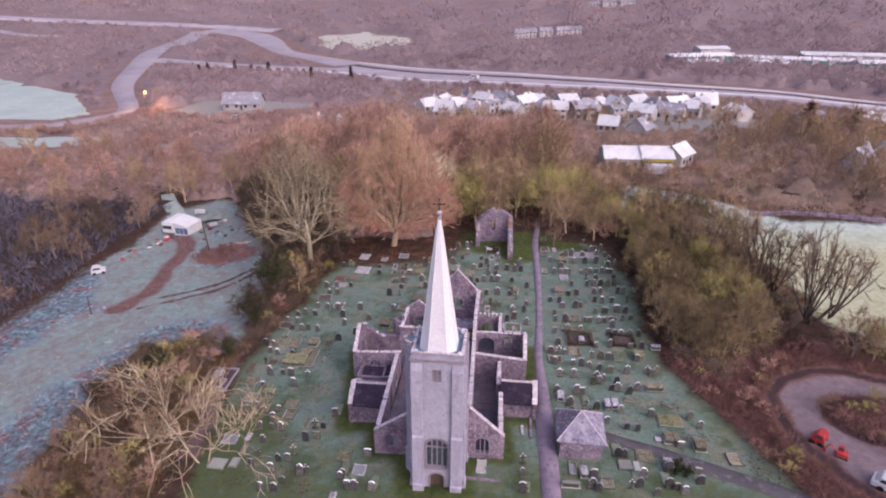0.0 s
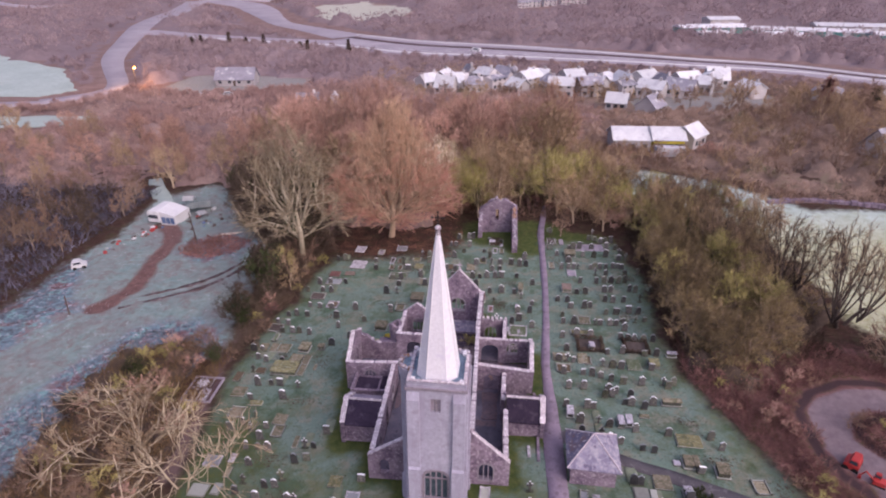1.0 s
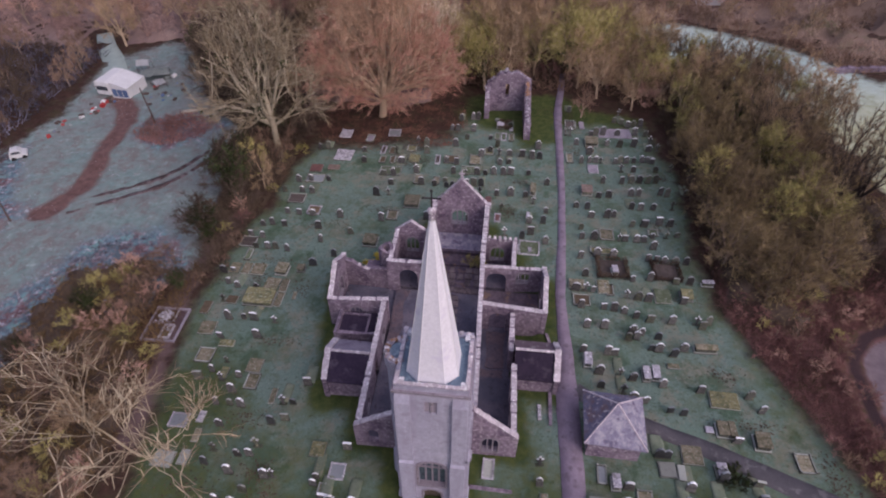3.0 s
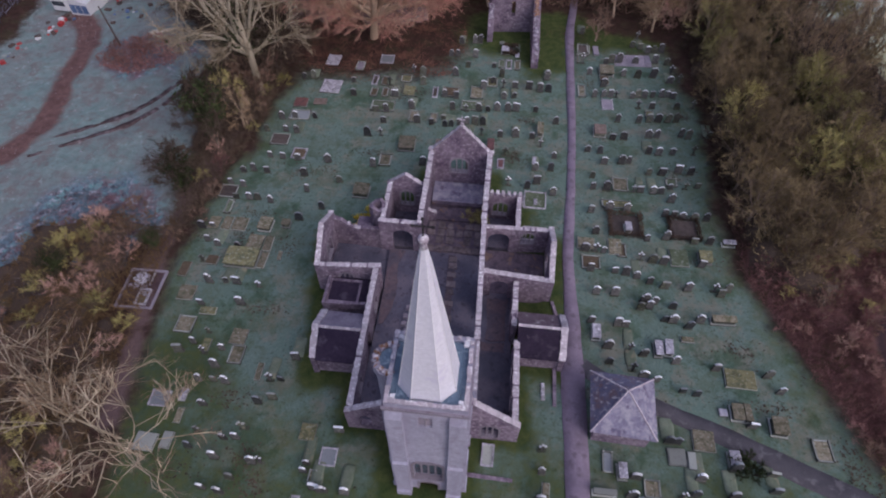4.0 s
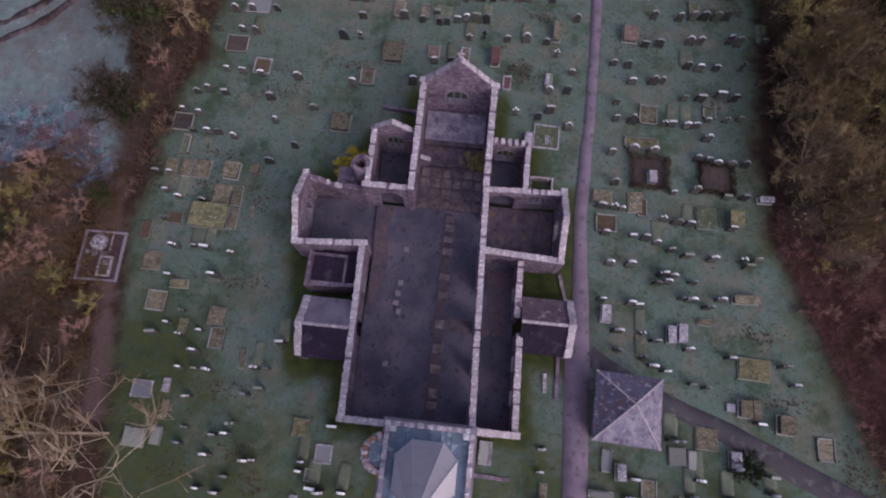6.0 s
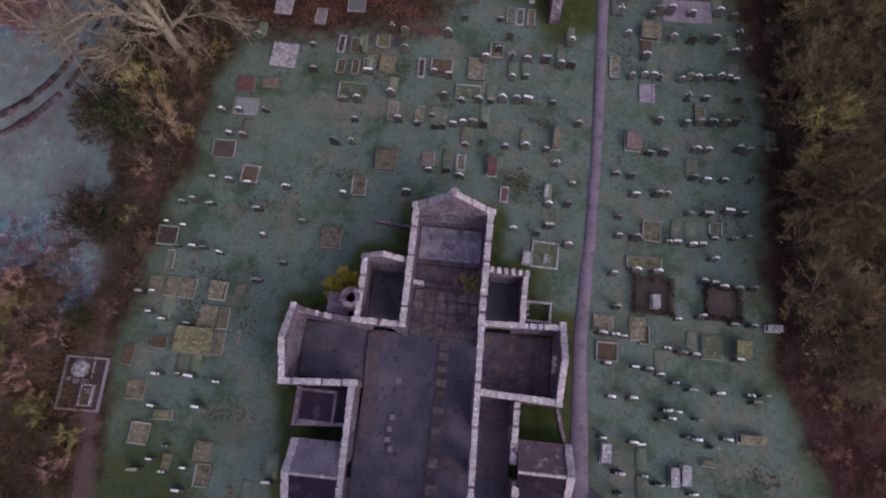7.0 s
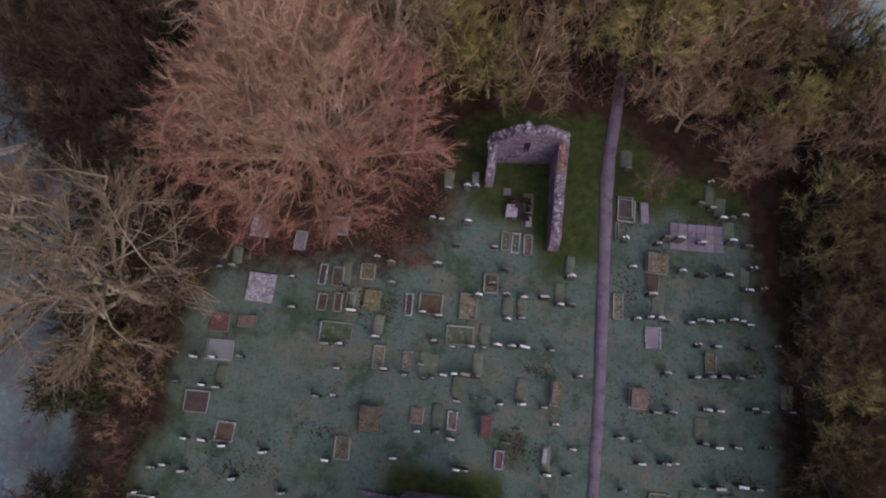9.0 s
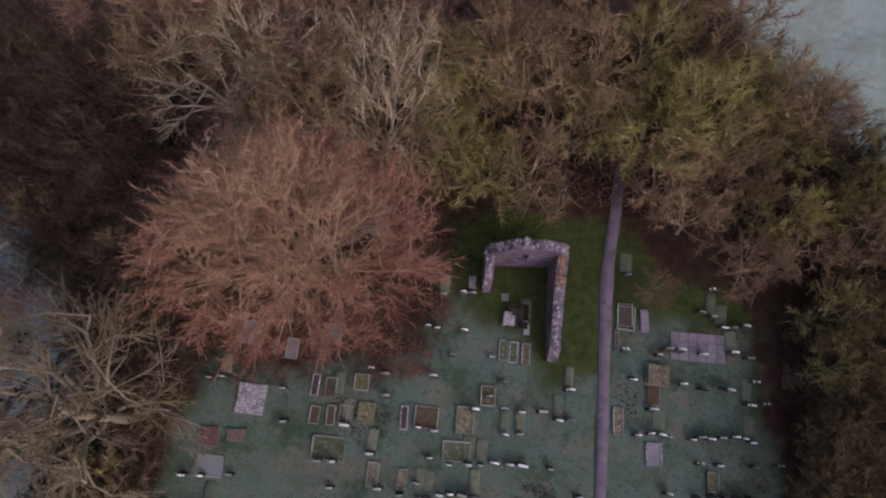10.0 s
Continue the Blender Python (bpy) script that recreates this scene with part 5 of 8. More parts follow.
def kerbed_graves(kerb, fill, *places):
    for x, y, w, d in places:
        z = gz(x, y)
        ob = thing("kerbed_grave", (x, y, z), "%s grave bed inside a %s stone kerb" % (FILL[fill], kerb), "grave", "kerbed graves")
        turn = rng.uniform(-0.04, 0.04)
        t = 0.12
        for x0, x1, y0, y1 in ((-w / 2, w / 2, -d / 2, -d / 2 + t), (-w / 2, w / 2, d / 2 - t, d / 2), (-w / 2, -w / 2 + t, -d / 2 + t, d / 2 - t), (w / 2 - t, w / 2, -d / 2 + t, d / 2 - t)):
            bm = bmesh.new()
            box(bm, x + x0, x + x1, y + y0, y + y1, z - 0.2, z + rng.uniform(0.14, 0.19), 0.006)
            part("kerb_stone", bm, M["white" if kerb == "white" else "grey"], ob)
        for sx in (-1, 1):
            for sy in (-1, 1):
                bm = bmesh.new()
                box(bm, x + sx * (w / 2 - 0.08) - 0.09, x + sx * (w / 2 - 0.08) + 0.09, y + sy * (d / 2 - 0.08) - 0.09, y + sy * (d / 2 - 0.08) + 0.09, z - 0.2, z + 0.27, 0.004, 0.03)
                part("corner_post", bm, M["white" if kerb == "white" else "grey"], ob)
        bm = bmesh.new()
        box(bm, x - w / 2 + t, x + w / 2 - t, y - d / 2 + t, y + d / 2 - t, z - 0.2, z + 0.09, 0.01)
        part("grave_bed", bm, tone_mat(fill), ob, FILL[fill] + " infill")
        ob.rotation_euler[2] = turn


def ledger_slabs(fill, *places):
    for x, y, w, d in places:
        z = gz(x, y)
        ob = thing("ledger_slab", (x, y, z), "flat %s grave slab lying in the turf" % FILL[fill], "grave slab", "ledger slabs")
        bm = bmesh.new()
        box(bm, x - w / 2, x + w / 2, y - d / 2, y + d / 2, z - 0.2, z + 0.1, 0.015)
        part("plinth", bm, M["grey"], ob)
        bm = bmesh.new()
        box(bm, x - w / 2 + 0.06, x + w / 2 - 0.06, y - d / 2 + 0.06, y + d / 2 - 0.06, z + 0.1, z + 0.22, 0.012)
        bmesh.ops.bevel(bm, geom=bm.edges[:], offset=0.02, segments=1, affect="EDGES")
        part("top_slab", bm, tone_mat(fill), ob)
        ob.rotation_euler[2] = rng.uniform(-0.05, 0.05)


def chest_tombs(fill, *places):
    for x, y, w, d in places:
        z = gz(x, y)
        h = rng.uniform(0.5, 0.65)
        ob = thing("chest_tomb", (x, y, z), "raised %s chest tomb with an overhanging lid" % FILL[fill], "tomb", "chest tombs")
        bm = bmesh.new()
        box(bm, x - w / 2 - 0.05, x + w / 2 + 0.05, y - d / 2 - 0.05, y + d / 2 + 0.05, z - 0.2, z + 0.12, 0.01)
        part("plinth", bm, M["grey"], ob)
        bm = bmesh.new()
        box(bm, x - w / 2 + 0.1, x + w / 2 - 0.1, y - d / 2 + 0.1, y + d / 2 - 0.1, z + 0.12, z + h, 0.01)
        part("chest", bm, M["grey"], ob)
        bm = bmesh.new()
        box(bm, x - w / 2, x + w / 2, y - d / 2, y + d / 2, z + h, z + h + 0.13, 0.012)
        bmesh.ops.bevel(bm, geom=bm.edges[:], offset=0.03, segments=1, affect="EDGES")
        part("lid", bm, tone_mat(fill), ob)
        ob.rotation_euler[2] = rng.uniform(-0.05, 0.05)


gravestones("pale", (-23.0, 36.4), (-21.5, 36.2), (-22.8, 38.7), (-19.7, 38.6), (-19.0, 38.7), (-15.5, 38.4), (-14.3, 37.2), (-13.7, 37.1), (-12.0, 37.1), (2.7, 38.1), (-22.6, 40.3), (-21.6, 40.4))
gravestones("pale", (-15.4, 39.0), (2.8, 40.1), (9.4, 39.1), (9.8, 40.5), (13.1, 39.4), (14.6, 40.8), (16.8, 39.7), (17.4, 39.5), (18.1, 39.0), (-25.3, 42.9), (-13.4, 41.8), (2.8, 41.9))
gravestones("pale", (-26.5, 45.0), (-24.1, 45.0), (-25.5, 46.4), (-20.3, 45.6), (19.2, 45.4), (-28.3, 48.5), (-27.0, 47.6), (-25.5, 48.1), (-18.6, 47.8), (11.2, 49.0), (12.1, 48.7), (22.0, 48.5))
gravestones("pale", (14.0, 50.5), (17.2, 50.2), (-29.1, 52.6), (-25.3, 52.9), (8.3, 51.5), (10.2, 51.4), (11.3, 51.0), (7.0, 54.0), (9.4, 53.8), (10.0, 53.8), (14.2, 54.6), (16.6, 54.8))
gravestones("pale", (-29.2, 55.1), (-27.6, 55.2), (-26.5, 55.2), (-24.2, 55.0), (11.9, 56.6), (12.3, 55.9), (12.8, 56.5), (7.6, 57.1), (9.3, 57.1), (12.6, 58.7), (16.0, 58.2), (18.4, 58.3))
gravestones("pale", (-31.2, 60.1), (-30.0, 59.6), (-27.8, 59.5), (7.2, 59.7), (9.5, 59.7), (10.5, 59.5), (11.5, 59.2), (17.6, 61.0), (-32.4, 61.7), (-31.3, 61.9), (6.7, 62.1), (7.7, 62.1))
gravestones("pale", (8.5, 62.0), (12.0, 61.4), (14.1, 61.1), (7.9, 64.4), (12.9, 63.9), (14.7, 64.2), (18.8, 63.9), (-28.7, 66.1), (-26.3, 65.8), (-31.5, 68.2), (-30.0, 67.9), (-22.8, 67.7))
gravestones("pale", (7.5, 67.2), (9.4, 67.6), (11.2, 67.7), (15.0, 67.3), (15.8, 67.2), (16.6, 67.0), (19.0, 67.0), (-30.7, 70.1), (-29.6, 70.4), (-28.0, 70.2), (-23.7, 70.1), (-1.1, 70.4))
gravestones("pale", (1.9, 70.9), (3.6, 69.3), (7.9, 70.6), (9.3, 70.5), (12.1, 70.5), (12.8, 70.5), (14.1, 70.4), (14.9, 70.5), (15.8, 69.3), (-28.4, 72.7), (-26.9, 72.6), (-25.1, 72.5))
gravestones("pale", (-21.5, 72.4), (-16.3, 72.1), (-10.8, 72.8), (-5.5, 72.6), (-4.8, 72.6), (1.7, 72.9), (16.0, 71.2), (-6.2, 74.9), (9.2, 74.5), (11.1, 74.7), (11.9, 74.8), (15.3, 73.3))
gravestones("pale", (17.1, 73.7), (18.3, 73.5), (-26.4, 77.0), (-9.0, 75.2), (2.2, 76.8), (3.8, 75.0), (7.5, 76.4), (14.2, 76.5), (15.3, 76.4), (16.8, 76.6), (-27.8, 77.2), (-16.3, 77.3))
gravestones("pale", (-6.0, 78.0), (-2.4, 78.1), (-0.6, 78.2), (1.3, 78.1), (10.4, 78.6), (11.7, 78.7), (-28.9, 79.4), (-27.3, 79.5), (-24.9, 79.8), (-16.4, 79.6), (-12.4, 79.9), (-10.6, 79.7))
gravestones("pale", (-7.3, 79.9), (-6.5, 80.1), (4.0, 80.9), (14.5, 79.2), (15.4, 79.3), (18.1, 79.6), (-16.4, 81.6), (-13.4, 82.5), (-8.4, 82.6), (-6.7, 82.4), (-5.2, 82.6), (-4.1, 82.6))
gravestones("pale", (-3.0, 82.8), (-1.7, 82.8), (-0.8, 82.9), (1.6, 82.9), (11.2, 81.8), (13.6, 81.8), (15.8, 82.0), (-21.1, 84.5), (-15.8, 84.7), (-9.6, 85.0), (-8.2, 84.8), (13.8, 84.4))
gravestones("pale", (15.4, 84.5), (-5.0, 86.9), (-2.3, 85.1), (-1.1, 85.4), (2.1, 86.8), (8.7, 86.2), (9.8, 86.4), (10.6, 86.4), (11.3, 86.3), (13.2, 86.3), (14.7, 86.5), (15.7, 86.7))
gravestones("pale", (16.8, 86.8), (17.5, 86.8), (18.1, 86.6), (-28.2, 87.4), (-21.6, 87.2), (-3.8, 88.1), (-2.5, 87.2), (-1.0, 87.2), (0.7, 87.3), (9.9, 88.4), (-14.1, 89.5), (-8.7, 89.4))
gravestones("pale", (2.9, 89.3), (8.3, 90.8), (12.5, 90.7), (16.1, 90.7), (18.0, 89.6), (-3.9, 91.5), (10.4, 93.0), (18.4, 91.5), (-9.7, 93.6), (-8.9, 93.6), (-6.5, 93.5), (7.5, 93.1))
gravestones("pale", (12.1, 93.5), (14.2, 93.5), (16.7, 93.7), (-8.5, 96.5), (-6.8, 96.8), (-6.1, 96.8), (16.0, 95.9), (17.7, 96.0), (14.9, 99.1))
gravestones("grey", (-21.1, 37.3), (15.5, 38.7), (-24.9, 40.6), (-21.2, 41.3), (19.9, 41.7), (-19.6, 44.0), (-25.2, 45.1), (-29.3, 47.6), (-27.3, 49.7), (21.3, 49.9), (11.5, 55.7), (-30.8, 57.5))
gravestones("grey", (13.9, 58.3), (18.9, 57.8), (19.6, 58.4), (13.1, 61.2), (17.4, 63.9), (-30.2, 66.1), (-27.8, 66.1), (17.8, 67.0), (-19.5, 69.4), (7.9, 72.3), (17.5, 71.3), (18.8, 71.6))
gravestones("grey", (13.9, 73.2), (-1.7, 75.0), (19.1, 76.7), (-30.1, 77.1), (-9.3, 80.7), (-5.5, 80.1), (18.9, 79.4), (21.2, 79.7), (-17.7, 81.6), (14.8, 82.0), (16.9, 82.1), (17.9, 82.2))
gravestones("grey", (18.3, 84.6), (20.2, 84.9), (-16.9, 86.9), (13.9, 86.5), (-27.0, 87.6), (-12.6, 87.3), (-12.9, 89.1), (-2.8, 89.5), (14.2, 90.5), (19.2, 89.7), (-7.3, 91.3), (-1.1, 94.8))
gravestones("grey", (11.1, 93.5), (18.1, 93.5), (15.1, 96.8), (16.8, 95.8), (14.1, 97.1), (7.6, 99.9))
gravestones("dark", (10.0, 38.7), (-25.2, 39.3), (14.0, 39.6), (19.9, 40.5), (17.2, 41.8), (-20.7, 43.5), (12.6, 43.5), (13.2, 43.5), (-19.4, 45.7), (14.2, 47.9), (15.3, 47.7), (8.4, 50.0))
gravestones("dark", (10.3, 49.5), (13.5, 54.7), (15.5, 54.1), (14.4, 56.1), (-22.6, 63.7), (-20.6, 65.4), (0.9, 70.1), (3.4, 73.0), (-7.5, 75.3), (8.9, 76.2), (-17.9, 77.2), (-4.6, 78.3))
gravestones("dark", (-9.0, 79.5), (-8.3, 79.6), (-4.5, 80.0), (3.1, 86.9))
chest_tombs("grey", (7.4, 39.1, 1.75, 0.43))
chest_tombs("olive", (18.1, 62.0, 1.22, 1.33), (-26.9, 58.1, 3.18, 2.19))
chest_tombs("pink", (9.0, 79.6, 1.37, 1.62))
chest_tombs("red", (-3.4, 76.1, 0.83, 1.80))
chest_tombs("tan", (-13.0, 75.8, 1.89, 2.02), (-16.8, 68.1, 1.64, 1.73), (2.2, 79.3, 0.74, 1.96), (10.4, 91.3, 1.80, 1.77), (-25.8, 62.5, 1.34, 1.56), (-23.7, 62.8, 0.86, 0.83), (18.2, 46.4, 0.94, 1.33), (19.0, 46.4, 0.56, 1.46))
chest_tombs("tan", (21.2, 45.5, 1.23, 1.47), (18.6, 55.0, 2.13, 0.66))
chest_tombs("white", (0.2, 67.9, 0.66, 1.04), (-2.7, 95.0, 0.70, 1.12), (11.1, 65.2, 0.67, 1.12), (20.6, 63.9, 1.23, 0.53), (7.4, 52.8, 0.75, 1.45), (12.6, 51.6, 0.65, 1.40), (13.5, 51.8, 0.70, 1.46), (17.3, 42.5, 0.82, 1.34))
chest_tombs("white", (8.8, 40.8, 0.67, 1.19), (-2.6, 94.8, 1.00, 0.92))
kerbed_graves("grey", "dark", (-26.9, 80.2, 2.47, 1.78), (7.8, 41.5, 0.80, 1.68))
kerbed_graves("grey", "earth", (-28.1, 75.7, 2.17, 1.87), (-31.4, 67.0, 1.84, 1.80), (7.7, 96.0, 1.60, 2.18), (7.6, 96.3, 1.40, 2.07))
kerbed_graves("grey", "grass", (-6.2, 83.4, 2.42, 1.68), (-17.0, 82.6, 2.88, 1.97), (-30.6, 64.8, 0.74, 1.90), (-2.9, 92.2, 0.80, 1.82), (16.2, 72.1, 1.16, 1.21))
kerbed_graves("grey", "leaf", (-17.5, 87.6, 1.07, 1.77), (-18.6, 85.2, 0.90, 1.56), (-17.2, 85.3, 0.79, 1.73), (-16.1, 85.5, 0.80, 1.56), (-9.0, 85.9, 2.09, 1.89), (7.3, 60.7, 1.78, 1.60), (10.3, 62.4, 0.9, 1.7))
kerbed_graves("grey", "tan", (24.2, 44.0, 1.37, 1.73), (-29.8, 50.3, 1.68, 1.74))
kerbed_graves("grey", "olive", (-14.9, 88.3, 1.33, 1.48), (-3.9, 88.2, 1.31, 1.75), (6.9, 93.9, 0.37, 1.71), (15.0, 83.1, 0.99, 1.64), (10.2, 68.5, 3.00, 1.09))
kerbed_graves("grey", "slate", (-21.4, 90.6, 1.09, 1.83))
kerbed_graves("grey", "tan", (-5.7, 86.0, 1.56, 2.29), (-13.0, 80.9, 1.02, 2.03), (-10.5, 80.8, 0.87, 1.65), (-15.1, 73.2, 1.35, 1.88), (7.2, 87.2, 0.92, 2.28), (-0.9, 92.0, 0.79, 1.99), (10.8, 71.4, 1.64, 1.94), (11.0, 39.8, 1.22, 1.36))
kerbed_graves("grey", "tan", (-14.7, 38.1, 0.64, 1.00), (-24.0, 47.7, 1.26, 1.79))
kerbed_graves("white", "dark", (-18.1, 92.3, 1.76, 1.73), (-13.8, 39.7, 1.31, 1.46), (-15.6, 36.2, 0.63, 0.77), (-29.2, 43.1, 1.65, 1.40))
kerbed_graves("white", "earth", (-18.9, 87.7, 0.71, 1.89), (-10.9, 85.7, 0.68, 2.01))
kerbed_graves("white", "grass", (-2.0, 92.1, 0.79, 1.87))
kerbed_graves("white", "grey", (-1.4, 41.1, 0.99, 1.77))
kerbed_graves("white", "leaf", (-25.2, 73.5, 1.62, 1.66))
ledger_slabs("tan", (-31.0, 53.7, 1.62, 1.69))
kerbed_graves("white", "red", (-2.1, 73.6, 0.78, 1.51))
kerbed_graves("white", "grass", (1.8, 68.4, 2.34, 2.33))
ledger_slabs("white", (1.85, 68.1, 0.45, 0.9))
kerbed_graves("white", "slate", (10.2, 84.8, 1.36, 1.84))
kerbed_graves("white", "tan", (-6.2, 76.3, 0.84, 1.56))
kerbed_graves("white", "white", (-25.3, 91.7, 1.71, 2.10))
ledger_slabs("grass", (15.7, 61.9, 1.76, 2.05))
ledger_slabs("grey", (13.1, 42.4, 1.42, 1.39), (14.2, 42.2, 0.71, 1.47), (-28.9, 39.4, 1.80, 1.50), (-27.2, 39.7, 0.89, 1.41), (-3.1, 96.9, 0.71, 0.78))
ledger_slabs("leaf", (10.1, 89.6, 1.12, 1.63), (-32.3, 56.4, 0.95, 1.74), (-29.9, 57.7, 1.18, 1.10))
ledger_slabs("olive", (-14.2, 85.8, 1.54, 1.85), (-28.2, 51.9, 1.59, 0.82), (19.1, 49.5, 2.56, 1.77), (-15.9, 41.5, 1.33, 1.45), (-27.1, 48.4, 0.75, 1.30))
ledger_slabs("pink", (-25.0, 82.9, 1.71, 1.13), (-9.2, 76.4, 1.15, 1.31))
ledger_slabs("red", (-27.4, 82.6, 1.71, 1.70))
ledger_slabs("slate", (9.3, 95.9, 0.79, 2.05))
ledger_slabs("tan", (6.9, 63.0, 1.71, 1.47), (9.7, 62.8, 1.35, 1.99), (-31.4, 62.5, 1.21, 1.63), (-30.0, 62.5, 1.02, 1.76), (-28.6, 62.5, 1.54, 1.76), (-26.3, 60.2, 1.66, 2.07), (-24.9, 60.2, 0.90, 1.89), (-24.8, 58.1, 0.75, 1.98))
ledger_slabs("tan", (-23.3, 58.8, 0.42, 1.10), (15.3, 43.9, 1.74, 1.75), (3.1, 38.8, 0.61, 1.30), (-21.5, 46.3, 0.57, 1.68), (-24.4, 49.5, 1.49, 1.60), (-27.0, 41.8, 0.59, 1.35), (15.3, 52.9, 1.17, 0.59))
ledger_slabs("white", (-24.3, 86.0, 2.53, 2.63), (1.6, 74.3, 0.48, 1.26), (17.2, 46.4, 0.74, 0.69), (2.8, 46.8, 0.37, 1.57), (-27.3, 43.6, 0.65, 1.17), (-6.1, 98.0, 0.67, 1.22), (-1.0, 94.3, 0.60, 1.17))


# family plot fenced by a pale kerb, and the paved and hedged plots
def family_plot(x, y, w, d, turn, bed_mat, label):
    z = gz(x, y)
    ob = thing("family_plot", (x, y, z), label, "grave plot")
    for x0, x1, y0, y1 in ((-w / 2, w / 2, -d / 2, -d / 2 + 0.16), (-w / 2, w / 2, d / 2 - 0.16, d / 2), (-w / 2, -w / 2 + 0.16, -d / 2 + 0.16, d / 2 - 0.16), (w / 2 - 0.16, w / 2, -d / 2 + 0.16, d / 2 - 0.16)):
        bm = bmesh.new()
        box(bm, x + x0, x + x1, y + y0, y + y1, z - 0.2, z + 0.34, 0.008)
        part("kerb_stone", bm, M["fill_slate"], ob)
    bm = bmesh.new()
    box(bm, x - w / 2 + 0.16, x + w / 2 - 0.16, y - d / 2 + 0.16, y + d / 2 - 0.16, z - 0.2, z + 0.1, 0.005)
    part("plot_bed", bm, M[bed_mat], ob, "dark reddish plot floor")
    ob.rotation_euler[2] = turn
    return ob


fp = family_plot(-35.5, 53.65, 3.6, 4.4, 0.03, "rim", "large family grave plot with lilac-grey kerbs and frost-whitened stones")
fz = gz(-35.5, 53.65) + 0.1


def plot_piece(name, x, y, w, d, z0, z1, material, label):
    bm = bmesh.new()
    box(bm, -35.5 + x - w / 2, -35.5 + x + w / 2, 53.65 + y - d / 2, 53.65 + y + d / 2, fz + z0, fz + z1, 0.015)
    part(name, bm, M[material], fp, label)


# a heap of frosted chippings, a dividing kerb, and a small kerbed grave with its tablet
rings = []
for r, z in ((0.82, 0.0), (0.74, 0.16), (0.5, 0.27), (0.2, 0.32)):
    rings.append([(-36.0 + r * math.cos(a * 0.524) * (1 + 0.1 * math.sin(a * 2.3)), 54.85 + r * math.sin(a * 0.524) * (1 + 0.1 * math.cos(a * 1.7)), fz + z) for a in range(12)])
bm = bmesh.new()
loft(bm, rings)
part("chipping_heap", bm, M["white"], fp, "low heap of frosted pale chippings", smooth=True)
for x, y, w, d in ((-0.62, 0.15, 0.5, 0.42), (0.12, 0.2, 0.6, 0.45), (-1.25, 0.3, 0.35, 0.3)):
    plot_piece("fallen_slab", x, y, w, d, 0.0, 0.16, "fill_slate", "frosted broken slab")
plot_piece("dividing_kerb", 0.62, 1.2, 0.1, 1.5, 0.0, 0.2, "white", "thin pale dividing kerb")
for x, y, w, d in ((0.5, -0.1, 1.1, 0.12), (0.5, -1.74, 1.1, 0.12), (0.01, -0.92, 0.12, 1.52), (0.99, -0.92, 0.12, 1.52)):
    plot_piece("inner_kerb", x, y, w, d, 0.0, 0.26, "white", "pale kerb of the inner grave")
plot_piece("tablet", 0.5, -0.55, 0.42, 0.4, 0.0, 0.2, "white", "white marble tablet")
plot_piece("chipping_bed", 0.5, -1.25, 0.8, 0.75, 0.0, 0.08, "tan", "pale chipping bed")


def hedge_square(x, y, w, d):
    """A clipped, bare beech hedge round a grave bed."""
    z = gz(x, y)
    ob = thing("hedged_plot", (x, y, z), "grave plot ringed by a low dark brown clipped hedge", "grave plot")
    bm = bmesh.new()
    box(bm, x - w / 2 + 0.3, x + w / 2 - 0.3, y - d / 2 + 0.3, y + d / 2 - 0.3, z - 0.2, z + 0.1, 0.01)
    part("plot_bed", bm, M["earth"], ob, "dark brown earth bed")
    for k, (x0, x1, y0, y1) in enumerate(((-w / 2, w / 2, -d / 2, -d / 2 + 0.4), (-w / 2, w / 2, d / 2 - 0.4, d / 2), (-w / 2, -w / 2 + 0.4, -d / 2, d / 2), (w / 2 - 0.4, w / 2, -d / 2, d / 2))):
        bm = bmesh.new()
        for i in range(420):
            c = Vector((x + rng.uniform(x0, x1), y + rng.uniform(y0, y1), z + rng.uniform(0, 0.55)))
            v = Vector((rng.uniform(-1, 1), rng.uniform(-1, 1), rng.uniform(0.2, 1.2))) * 0.17
            s = Vector((rng.uniform(-1, 1), rng.uniform(-1, 1), rng.uniform(-1, 1))) * 0.06
            bm.faces.new([bm.verts.new(c - s), bm.verts.new(c + s), bm.verts.new(c + v)])
        part("hedge_side", bm, M["twig_dark"], ob, "low dark brown hedge side")


hedge_square(10.9, 65.7, 3.5, 3.2)
hedge_square(16.6, 65.6, 3.2, 3.0)
hedge_square(-1.9, 95.3, 1.9, 2.1)
paved = thing("paved_plot", (13.9, 94.0, gz(13.9, 94.0)), "broad paved grave plot of lilac-grey flags", "grave plot")
for i in range(6):
    for j in range(3):
        x, y = 11.6 + i * 0.78, 92.8 + j * 0.82
        bm = bmesh.new()
        box(bm, x, x + 0.75, y, y + 0.79, gz(x, y) - 0.2, gz(x, y) + 0.1 + rng.uniform(0, 0.02))
        part("flagstone", bm, M["fill_slate"], paved)
